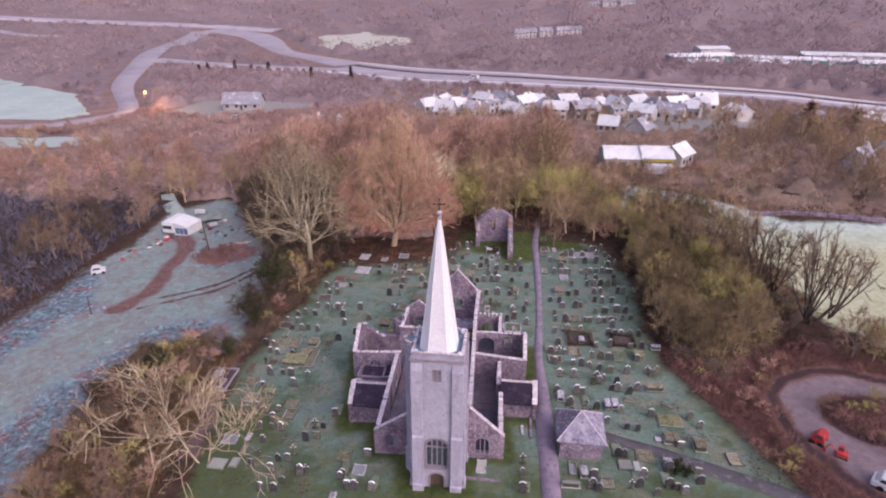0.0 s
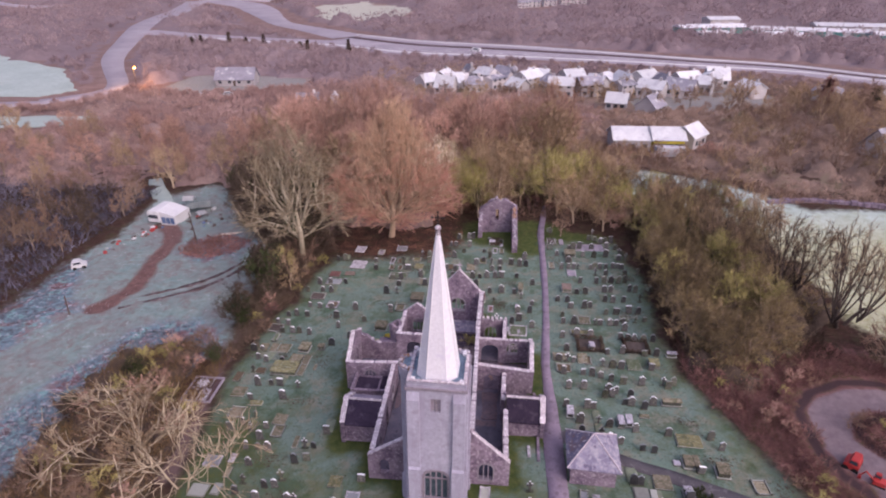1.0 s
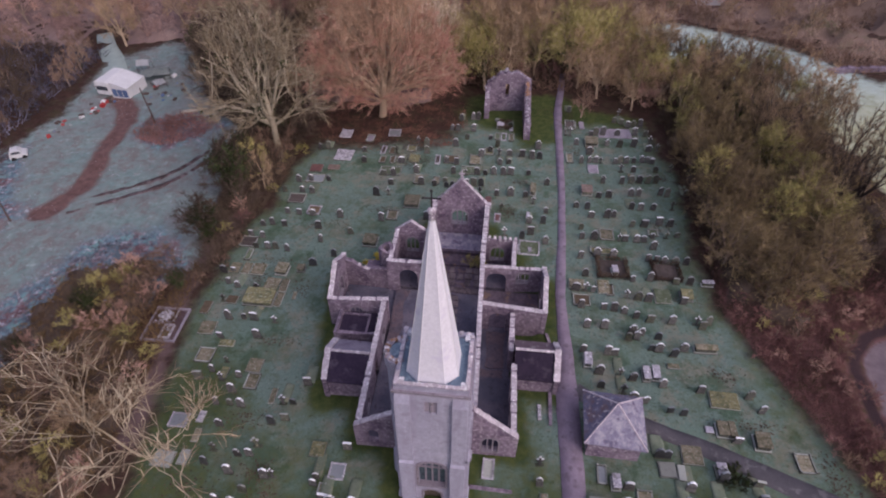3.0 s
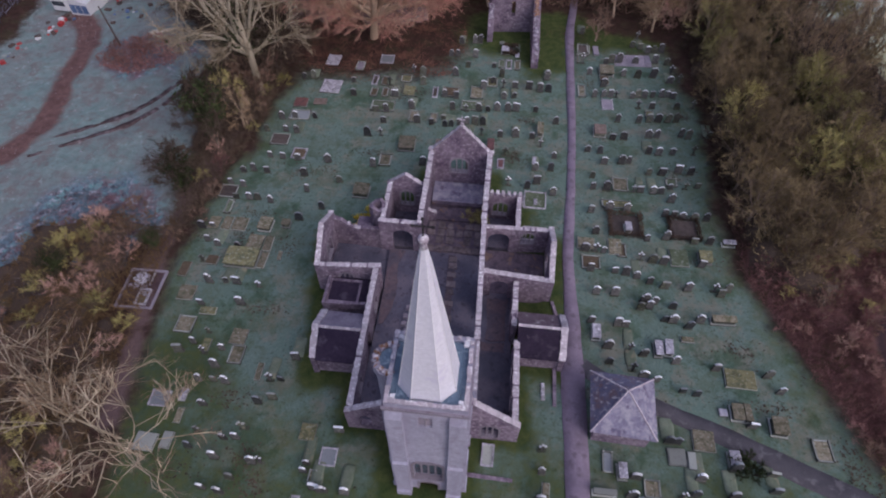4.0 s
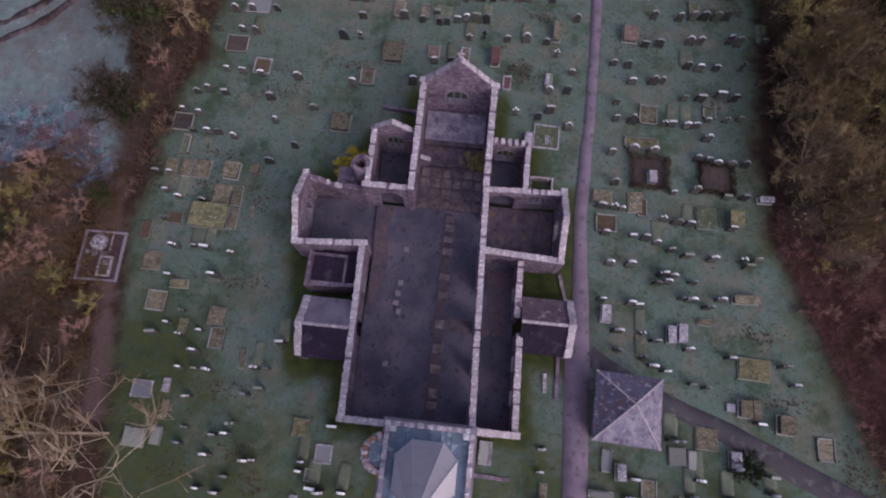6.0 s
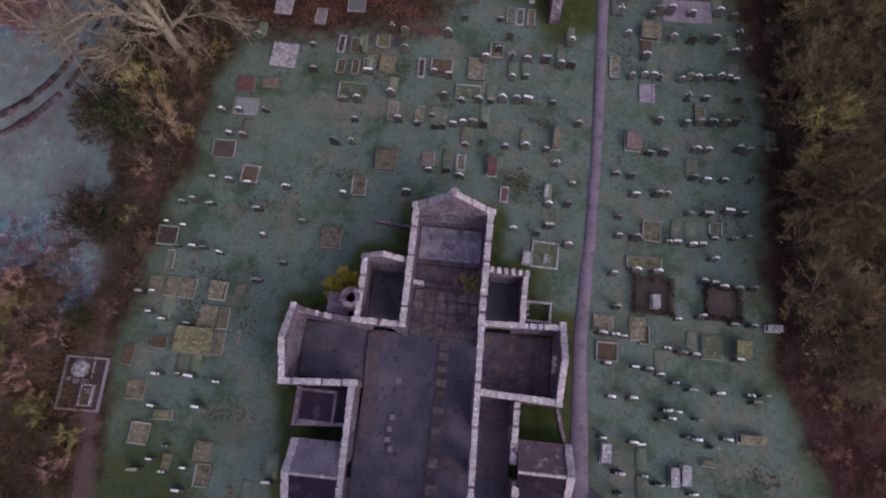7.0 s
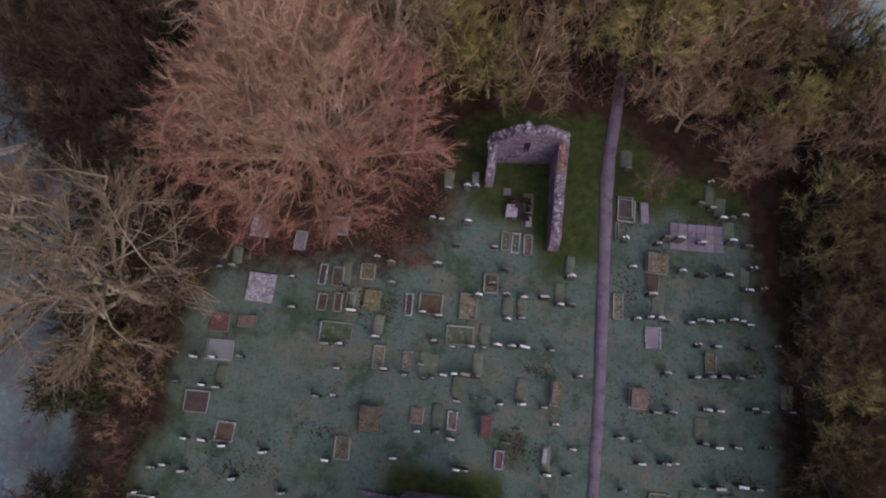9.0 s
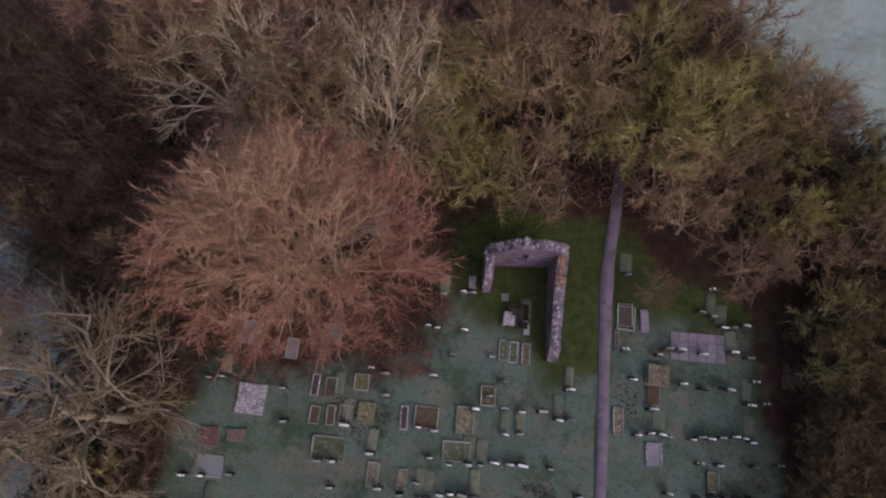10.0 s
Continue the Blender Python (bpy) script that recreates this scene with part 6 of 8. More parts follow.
# ---- lychgate beside the path ----
def lychgate():
    cx, cy = 8.75, 45.35
    z = gz(cx, cy)
    ob = thing("lychgate", (cx, cy, z), "square timber lychgate under a hipped frost-grey slate roof", "lychgate")
    hx, hy, e, r = 2.5, 2.55, 2.15, 4.0
    for x0, x1, y0, y1 in ((-2.05, -1.75, -2.1, 2.1), (1.75, 2.05, -2.1, 2.1)):
        bm = bmesh.new()
        box(bm, cx + x0, cx + x1, cy + y0, cy + y1, z - 0.4, z + 1.0, 0.01)
        part("dwarf_wall", bm, M["rubble"], ob, "low stone side wall")
    for sx in (-1, 1):
        for sy in (-1, 0, 1):
            bm = bmesh.new()
            box(bm, cx + sx * 1.9 - 0.09, cx + sx * 1.9 + 0.09, cy + sy * 1.9 - 0.09, cy + sy * 1.9 + 0.09, z + 1.0, z + e + 0.1)
            part("post", bm, M["oak"], ob)
    bm = bmesh.new()
    box(bm, cx - 2.1, cx + 2.1, cy - 2.3, cy - 2.2, z - 0.4, z + e - 0.1, 0.01)
    part("gable_boarding", bm, M["rubble"], ob, "grey stone end wall")
    eave = [Vector((cx - hx, cy - hy, z + e)), Vector((cx + hx, cy - hy, z + e)), Vector((cx + hx, cy + hy, z + e)), Vector((cx - hx, cy + hy, z + e))]
    ridge = Vector((cx + 0.0, cy + 0.35, z + r))
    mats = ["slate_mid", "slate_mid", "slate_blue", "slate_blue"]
    for i in range(4):
        a, b = eave[i], eave[(i + 1) % 4]
        bm = bmesh.new()
        low = Vector((0, 0, -0.1))
        p = [bm.verts.new(v) for v in (a, b, ridge)] + [bm.verts.new(v + low) for v in (a, b, ridge)]
        bm.faces.new(p[:3])
        bm.faces.new(p[5:2:-1])
        for k in range(3):
            bm.faces.new((p[k], p[(k + 1) % 3], p[3 + (k + 1) % 3], p[3 + k]))
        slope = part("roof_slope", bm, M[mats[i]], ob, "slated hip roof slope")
        nrm = (b - a).cross(ridge - a).normalized()
        bm = bmesh.new()
        rows = 13
        for q in range(rows):
            t0, t1 = q / rows, min((q + 1.06) / rows, 1.0)
            la, lb = a.lerp(ridge, t0), b.lerp(ridge, t0)
            ua, ub = a.lerp(ridge, t1), b.lerp(ridge, t1)
            n = max(1, int((lb - la).length / 0.27))
            for c in range(n):
                f0, f1 = c / n, (c + 0.95) / n
                d = rng.uniform(0.015, 0.045)
                bm.faces.new([bm.verts.new(v) for v in (la.lerp(lb, f0) + nrm * d, la.lerp(lb, f1) + nrm * d, ua.lerp(ub, f1) + nrm * 0.012, ua.lerp(ub, f0) + nrm * 0.012)])
        tagged(part("slating", bm, M[mats[i]], slope), kind="stuff")
    for i in range(4):
        bm = bmesh.new()
        for k in range(9):
            tube(bm, eave[i].lerp(ridge, k / 9) + Vector((0, 0, 0.04)), eave[i].lerp(ridge, (k + 0.96) / 9) + Vector((0, 0, 0.04)), 0.075, 0.07, 6)
        part("hip_tile", bm, M["coping"], ob, "pale rounded hip tiles")
    ob.rotation_euler[2] = radians(-2.5)


lychgate()

# tomb chest by the lychgate and the low garden walls round the church
for nm, a, b, h, mt, lab in (("boundary_kerb", (3.9, 45.6), (3.9, 49.0), 0.25, "rubble", "low mossy kerb beside the path"), ("boundary_kerb", (-3.0, 39.3), (0.6, 39.2), 0.22, "rubble", "low stone kerb by the tower"), ("boundary_kerb", (-13.2, 69.9), (-9.6, 69.6), 0.5, "rubble", "low broken wall running from the chancel"), ("boundary_kerb", (3.4, 55.7), (4.1, 53.2), 0.3, "rubble", "low stone kerb beside the transept")):
    bm = bmesh.new()
    va, vb = Vector((*a, 0)), Vector((*b, 0))
    u = (vb - va).normalized()
    s = Vector((-u.y, u.x, 0))
    z = min(gz(*a), gz(*b))
    prism(bm, [(0, -0.3), ((vb - va).length, -0.3), ((vb - va).length, h), (0, h * 0.9)], va + Vector((0, 0, z)), u, (0, 0, 1), s * 0.28)
    lone(nm, bm, M[mt], lab, "kerb")
bm = bmesh.new()
for x0, x1, y0, y1 in ((0.55, 2.55, 62.45, 62.6), (0.55, 2.55, 64.05, 64.2), (2.4, 2.55, 62.6, 64.05)):
    box(bm, x0, x1, y0, y1, -0.3, 0.75, 0.02)
for y in (62.9, 63.4, 63.8):
    box(bm, 0.55, 0.7, y, y + 0.2, -0.3, 0.8, 0.02)
lone("stone_railing", bm, M["coping"], "pale stone railing enclosing a grave by the chapel", "railing")

# ---- the ruined chapel ----
chapel = thing("chapel_ruin", (-2.0, 97.0, 0.0), "roofless broken rubble chapel with a standing end gable", "ruin")


def ruin_wall(name, a, b, thick, tops, slit=None):
    a, b = Vector((*a, 0)), Vector((*b, 0))
    u = (b - a).normalized()
    s = Vector((-u.y, u.x, 0))
    ln = (b - a).length
    pts = []
    for (s0, z0), (s1, z1) in zip(tops, tops[1:]):
        n = max(1, int((s1 - s0) * ln / 0.45))
        for i in range(n):
            t = i / n
            pts.append(((s0 + (s1 - s0) * t) * ln, z0 + (z1 - z0) * t + rng.uniform(-0.14, 0.14)))
    pts.append((ln, tops[-1][1]))
    bm = bmesh.new()
    o = a - s * thick / 2
    if slit:
        m, w, z0, z1 = slit
        lft = [p for p in pts if p[0] < m - w / 2]
        rgt = [p for p in pts if p[0] > m + w / 2]
        mid = [p for p in pts if m - w / 2 <= p[0] <= m + w / 2]
        zt = (lft[-1][1] + rgt[0][1]) / 2
        prism(bm, [(0, -0.8), (m - w / 2, -0.8), (m - w / 2, zt)] + lft[::-1], o, u, (0, 0, 1), s * thick)
        prism(bm, [(m + w / 2, -0.8), (ln, -0.8)] + rgt[::-1] + [(m + w / 2, zt)], o, u, (0, 0, 1), s * thick)
        prism(bm, [(m - w / 2, -0.8), (m + w / 2, -0.8), (m + w / 2, z0), (m - w / 2, z0)], o, u, (0, 0, 1), s * thick)
        prism(bm, [(m - w / 2, z1), (m + w / 2, z1), (m + w / 2, zt)] + mid[::-1] + [(m - w / 2, zt)], o, u, (0, 0, 1), s * thick)
    else:
        prism(bm, [(0, -0.8), (ln, -0.8)] + pts[::-1], o, u, (0, 0, 1), s * thick)
    w_ = part(name, bm, M["rubble"], chapel)
    for (s0, z0), (s1, z1) in zip(pts, pts[1:]):
        for _ in range(3):
            warm = name == "side_wall_long" and 0.72 < s0 / ln < 0.95
            ob = new("loose_stone", (LICHEN_STONES if warm else RUIN_STONES)[rng.randrange(6)])
            ob.parent = w_
            f = rng.random()
            c = a + u * (s0 + (s1 - s0) * f) + s * rng.uniform(-0.3, 0.3) + Vector((0, 0, z0 + (z1 - z0) * f + 0.02))
            ob.location = c - ORIGIN[w_.name]
            ob.rotation_euler = (rng.uniform(-0.3, 0.3), rng.uniform(-0.3, 0.3), rng.uniform(0, 3))
            ob.scale = (rng.uniform(0.25, 0.45), rng.uniform(0.2, 0.4), rng.uniform(0.12, 0.28))


ruin_wall("end_gable", (-5.3, 100.1), (1.45, 100.5), 0.9, [(0, 4.0), (0.3, 5.9), (0.45, 6.5), (0.55, 6.0), (0.68, 6.3), (1, 4.9)], (3.3, 0.55, 2.3, 4.4))
ruin_wall("side_wall_broken", (-4.85, 97.2), (-4.9, 99.7), 0.75, [(0, 1.0), (0.3, 2.8), (1, 4.0)])
ruin_wall("side_wall_long", (1.25, 91.6), (1.05, 100.05), 0.9, [(0, 0.9), (0.1, 2.0), (0.5, 3.0), (1, 4.8)])

# ---- the encampment on the far side of the frosty field ----
def caravan(x, y, turn):
    z = gz(x, y) + 0.05
    ob = thing("static_caravan", (x, y, z), "white caravan with a broad white pitched awning beside it", "caravan")
    o = Vector((x, y, z))
    bm = bmesh.new()
    prism(bm, [(-1.3, 0.45), (1.2, 0.45), (1.25, 2.5), (0.9, 2.8), (-0.95, 2.8), (-1.35, 2.5)], o + Vector((-1.5, -2.6, 0)), (1, 0, 0), (0, 0, 1), (0, 5.2, 0))
    bmesh.ops.bevel(bm, geom=bm.edges[:], offset=0.12, segments=2, affect="EDGES")
    part("body", bm, M["caravan"], ob)
    bm = bmesh.new()
    prism(bm, [(0, 0.0), (3.2, 0.0), (3.2, 1.9), (0.1, 2.75), (0, 2.7)], o + Vector((-0.2, -2.4, 0)), (1, 0, 0), (0, 0, 1), (0, 4.8, 0))
    awning = part("awning", bm, M["caravan"], ob, "white sloping awning")
    for k in range(3):
        bm = bmesh.new()
        box(bm, x + 0.1 + k * 0.95, x + 0.9 + k * 0.95, y - 2.46, y - 2.38, z + 0.35, z + 1.6)
        part("awning_window", bm, M["blue"], awning, "blue-grey plastic awning window")
    bm = bmesh.new()
    box(bm, x - 2.55, x - 0.55, y - 2.66, y - 2.58, z + 1.3, z + 2.0)
    part("window", bm, M["pane"], ob)
    for sy in (-0.6, 0.4):
        bm = bmesh.new()
        tube(bm, (x - 2.85, y + sy, z + 0.32), (x - 2.6, y + sy, z + 0.32), 0.33, 0.33, 12)
        part("wheel", bm, M["tyre"], ob)
    ob.rotation_euler[2] = turn


caravan(-66.4, 102.2, radians(-6))


def tarpaulin(x, y, w, d, h, turn, mat, label):
    z = gz(x, y)
    ob = thing("tarpaulin_shelter", (x, y, z), label, "shelter", "shelters by the caravan")
    bm = bmesh.new()
    n = 7
    grid = [[bm.verts.new((x + w * (i / n - 0.5), y + d * (j / n - 0.5), z + h * (1 - 0.75 * abs(j / n - 0.45)) - 0.25 * abs(i / n - 0.5) + rng.uniform(-0.07, 0.07))) for j in range(n + 1)] for i in range(n + 1)]
    for i in range(n):
        for j in range(n):
            bm.faces.new((grid[i][j], grid[i + 1][j], grid[i + 1][j + 1], grid[i][j + 1]))
    bmesh.ops.solidify(bm, geom=bm.faces[:], thickness=0.04)
    part("sheet", bm, M[mat], ob)
    for sx in (-1, 1):
        for sy in (-1, 1):
            bm = bmesh.new()
            tube(bm, (x + sx * w * 0.47, y + sy * d * 0.47, z - 0.3), (x + sx * w * 0.47, y + sy * d * 0.47, z + h * 0.58), 0.04, 0.04, 6)
            part("pole", bm, M["wood_pole"], ob)
    ob.rotation_euler[2] = turn


tarpaulin(-62.6, 107.0, 4.6, 3.4, 2.2, 0.5, "tarp", "sagging grey-green tarpaulin shelter on poles")
tarpaulin(-66.0, 109.6, 2.2, 2.0, 2.4, 0.2, "caravan", "small white canvas shelter")
tarpaulin(-60.9, 104.2, 1.8, 2.4, 1.5, 0.9, "caravan", "small white folded canvas on poles")


def clutter(x, y, mat, label, s):
    z = gz(x, y)
    bm = bmesh.new()
    box(bm, x - 0.5 * s, x + 0.5 * s, y - 0.35 * s, y + 0.35 * s, z - 0.1, z + 0.5 * s, 0.08 * s)
    bmesh.ops.bevel(bm, geom=bm.edges[:], offset=0.06 * s, segments=1, affect="EDGES")
    ob = lone("scrap_piece", bm, M[mat], label, "junk", "junk round the caravan")
    ob.rotation_euler[2] = rng.uniform(0, 3)


for i in range(46):
    t = rng.random()
    if i < 20:
        x, y = -59.5 + rng.gauss(0, 1.6), 102.5 + rng.gauss(0, 2.0)
    else:
        x, y = -66.5 - 5.5 * t + rng.gauss(0, 0.7), 99.0 - 14 * t + rng.gauss(0, 0.7)
    mt, lab = (("caravan", "white discarded container on the muddy yard"), ("blue", "blue plastic box in the yard"), ("redpaint", "red plastic crate by the caravan"), ("wood_pole", "brown heap of broken timber"), ("tarp", "crumpled grey-green plastic sheet on mud"))[rng.randrange(5)]
    clutter(x, y, mt, lab, rng.uniform(0.35, 1.0))


def car(name, x, y, turn, mat, label, ln=4.3, van=False, category="car"):
    z = gz(x, y) + 0.02
    ob = thing(name, (x, y, z), label, category)
    o = Vector((x, y, z))
    bm = bmesh.new()
    low = [(-0.5, 0.3), (0.5, 0.3), (0.5, 0.75), (0.28, 0.9), (-0.47, 0.92), (-0.5, 0.8)]
    prism(bm, [(p * ln, q) for p, q in low], o + Vector((0, -0.87, 0)), (1, 0, 0), (0, 0, 1), (0, 1.74, 0))
    bmesh.ops.bevel(bm, geom=bm.edges[:], offset=0.08, segments=2, affect="EDGES")
    part("body", bm, mat, ob)
    bm = bmesh.new()
    top = [(-0.46, 0.9), (0.27, 0.9), (0.12, 1.42), (-0.34, 1.45)] if not van else [(-0.49, 0.9), (0.36, 0.9), (0.26, 1.9), (-0.49, 1.95)]
    prism(bm, [(p * ln, q) for p, q in top], o + Vector((0, -0.78, 0)), (1, 0, 0), (0, 0, 1), (0, 1.56, 0))
    bmesh.ops.bevel(bm, geom=bm.edges[:], offset=0.06, segments=2, affect="EDGES")
    cabin = part("cabin", bm, mat, ob)
    bm = bmesh.new()
    zt = 1.4 if not van else 1.7
    for sy in (-0.795, 0.775):
        prism(bm, [(-0.36 * ln, 0.97), (0.2 * ln, 0.97), (0.1 * ln, zt - 0.08), (-0.3 * ln, zt - 0.06)], o + Vector((0, sy, 0)), (1, 0, 0), (0, 0, 1), (0, 0.02, 0))
    prism(bm, [(-0.7, 0.96), (0.7, 0.96), (0.62, zt), (-0.62, zt)], o + Vector((0.265 * ln, 0, 0)), (0, 1, 0), (-0.28, 0, 1), (0.03, 0, 0))
    part("window", bm, M["pane"], cabin)
    for sx in (-0.3, 0.3):
        for sy in (-0.88, 0.68):
            bm = bmesh.new()
            tube(bm, (x + sx * ln, y + sy, z + 0.31), (x + sx * ln, y + sy + 0.2, z + 0.31), 0.31, 0.31, 12)
            part("wheel", bm, M["tyre"], ob)
    for sy in (-0.6, 0.6):
        bm = bmesh.new()
        box(bm, x + ln * 0.495, x + ln * 0.505, y + sy - 0.16, y + sy + 0.16, z + 0.6, z + 0.72)
        part("headlight", bm, M["white"], ob)
    ob.rotation_euler[2] = turn
    return ob


car("parked_car", 37.7, 40.6, radians(-40), M["carpaint"], "silver-white hatchback parked on the sandy track")
car("small_vehicle", -71.2, 81.8, radians(35), M["caravan"], "small white vehicle standing at the field edge", 2.3, False, "vehicle")


def digger(x, y, turn):
    z = gz(x, y)
    ob = thing("mini_digger", (x, y, z), "small red excavator parked on sandy ground", "digger")
    for sy in (-0.75, 0.75):
        bm = bmesh.new()
        prism(bm, [(-1.0, 0.05), (1.0, 0.05), (1.2, 0.3), (1.0, 0.55), (-1.0, 0.55), (-1.2, 0.3)], (x, y + sy - 0.18, z), (1, 0, 0), (0, 0, 1), (0, 0.36, 0))
        part("track", bm, M["tyre"], ob)
    bm = bmesh.new()
    box(bm, x - 1.1, x + 0.9, y - 0.8, y + 0.8, z + 0.6, z + 1.35, 0.0, 0.06)
    part("body", bm, M["redpaint"], ob)
    bm = bmesh.new()
    box(bm, x - 0.2, x + 0.8, y - 0.75, y + 0.05, z + 1.35, z + 2.4, 0.0, 0.08)
    cab = part("cab", bm, M["redpaint"], ob)
    bm = bmesh.new()
    box(bm, x - 0.1, x + 0.78, y - 0.73, y + 0.03, z + 1.6, z + 2.15, 0.0, -0.01)
    part("cab_window", bm, M["pane"], cab)
    for a, b, r in (((0.9, 0.3, 1.2), (2.3, 0.3, 2.4), 0.16), ((2.3, 0.3, 2.4), (3.0, 0.3, 1.1), 0.13)):
        bm = bmesh.new()
        tube(bm, Vector(a) + Vector((x, y, z)), Vector(b) + Vector((x, y, z)), r, r * 0.8, 6)
        part("boom", bm, M["redpaint"], ob)
    bm = bmesh.new()
    prism(bm, [(0, 0), (0.6, 0.1), (0.5, 0.6), (0.1, 0.7)], (x + 2.7, y, z + 0.4), (1, 0, 0), (0, 0, 1), (0, 0.6, 0))
    part("bucket", bm, M["redpaint"], ob)
    ob.rotation_euler[2] = turn
    ob.scale = (0.5, 0.55, 0.5)


digger(34.9, 45.2, radians(150))
car("red_buggy", 33.6, 47.3, radians(140), M["redpaint"], "small red vehicle beside the excavator", 1.3, False, "vehicle")


def pole(x, y, h, lean, label):
    z = gz(x, y)
    bm = bmesh.new()
    tube(bm, (x, y, z - 0.3), (x + lean, y, z + h), 0.13, 0.09, 8)
    lone("wooden_pole", bm, M["wood_pole"], label, "pole")


pole(-63.2, 68.1, 3.2, 0.15, "short dark wooden post in the frosty field")
pole(-55.9, 92.6, 6.0, -0.5, "leaning tall wooden pole by the yard")
for i in range(5):
    bm = bmesh.new()
    tube(bm, (-53.5 + 0.1 * i, 95.6 + 0.25 * i, gz(-53, 96) + 0.12), (-50.4 + 0.2 * i, 97.0 + 0.2 * i, gz(-51, 96) + 0.14), 0.12, 0.1, 7)
    lone("log", bm, M["bark_pale"], "pale cut log lying in the grass", "log", "cut logs")
# ---- bare winter trees ----
def unit(v):
    return v / (np.linalg.norm(v) + 1e-9)


def limb(rs, a, b, n, lift, wob):
    """A bowed, crooked line of n pieces from a to b."""
    ln = np.linalg.norm(b - a)
    c = a + (b - a) * 0.45 + np.array([0, 0, lift * ln]) + rs.normal(0, wob * ln, 3)
    out = []
    for i in range(n + 1):
        t = i / n
        q = a * (1 - t) ** 2 + 2 * c * t * (1 - t) + b * t * t
        out.append(q + (rs.normal(0, wob * 0.5 * ln / n, 3) if 0 < i < n else 0))
    return out


def crown_segments(rs, base, H, R, fork, plan, trunk_r, lean=(0.0, 0.0), shoot=1.0, waist=0.42, taper=0.0):
    """Limbs that fan out from the fork to fill a dome H high and R wide; segments as (start, end, r0, r1, level)."""
    n1, n2, n3, low, lift, wob = plan
    segs = []

    def lay(pts, r0, r1, level):
        n = len(pts) - 1
        for i in range(n):
            segs.append((pts[i], pts[i + 1], r0 + (r1 - r0) * i / n, r0 + (r1 - r0) * (i + 1) / n, level))

    top = base + np.array([lean[0], lean[1], H * fork])
    lay(limb(rs, base, top + np.array([0, 0, H * 0.15]), 4, 0.0, 0.05), trunk_r, trunk_r * 0.55, 0)
    mid = base + np.array([lean[0] * 1.5, lean[1] * 1.5, H * waist])

    def dome(u, k):
        r = R * (1 - taper * max(u[2], 0))
        return mid + u * k * np.array([r, r, H * (1 - waist) if u[2] > 0 else H * 0.22])

    for i in range(n1):
        el = math.asin(low + (0.97 - low) * ((i + 0.5) / n1) ** 0.8)
        az = i * 2.39996 + rs.uniform(-0.4, 0.4)
        u = np.array([math.cos(el) * math.cos(az), math.cos(el) * math.sin(az), math.sin(el)])
        start = base + (top - base) * rs.uniform(0.72, 1.1)
        l1 = limb(rs, start, dome(u, rs.uniform(0.72, 0.95)), 5, lift, wob)
        lay(l1, trunk_r * 0.42, trunk_r * 0.1, 1)
        for j in range(n2):
            t = 0.25 + 0.75 * (j + rs.uniform(0, 1)) / n2
            k = min(int(t * 5), 4)
            a = l1[k] + (l1[k + 1] - l1[k]) * (t * 5 - k)
            v = unit(u + rs.normal(0, 0.36, 3))
            l2 = limb(rs, a, dome(v, rs.uniform(0.82, 1.04)), 3, lift * 0.6, wob)
            lay(l2, max(trunk_r * 0.15, 0.035), 0.02, 2)
            for m in range(n3):
                w = rs.uniform(0.25, 1.0)
                k = min(int(w * 3), 2)
                c = l2[k] + (l2[k + 1] - l2[k]) * (w * 3 - k)
                d = unit(unit(l2[-1] - l2[0]) + rs.normal(0, 0.5, 3) + np.array([0, 0, 0.12]))
                l3 = limb(rs, c, c + d * R * shoot * rs.uniform(0.16, 0.32), 2, 0.1, wob)
                lay(l3, 0.032, 0.014, 3)
    return segs


def tube_arrays(segs, sides):
    vs, fs = [], []
    for p, q, r0, r1, lv in segs:
        n = sides[lv]
        w = unit(q - p)
        s = unit(np.cross(w, [0.3, 0.9, 0.25]))
        t = np.cross(w, s)
        b = len(vs)
        if n == 2:
            vs += [p - s * r0, p + s * r0, q + s * r1, q - s * r1]
            fs.append((b, b + 1, b + 2, b + 3))
            continue
        for c, r in ((p, r0), (q, r1)):
            for i in range(n):
                a = 2 * math.pi * i / n
                vs.append(c + (s * math.cos(a) + t * math.sin(a)) * r)
        for i in range(n):
            j = (i + 1) % n
            fs.append((b + i, b + j, b + n + j, b + n + i))
    return vs, fs


def sliver_arrays(rs, starts, dirs, ln, w):
    n = len(starts)
    side = np.cross(dirs, rs.normal(0, 1, (n, 3)))
    side /= np.linalg.norm(side, axis=1, keepdims=True) + 1e-9
    wd = w * rs.uniform(0.6, 1.4, (n, 1))
    le = ln * rs.uniform(0.5, 1.4, (n, 1))
    v = np.stack([starts - side * wd / 2, starts + side * wd / 2, starts + dirs * le], 1).reshape(-1, 3)
    f = np.arange(3 * n).reshape(-1, 3)
    return v, f


def mesh_of(name, v, f, material):
    me = bpy.data.meshes.new(name)
    me.from_pydata([tuple(x) for x in v], [], [tuple(int(i) for i in x) for x in f])
    me.materials.append(material)
    return me


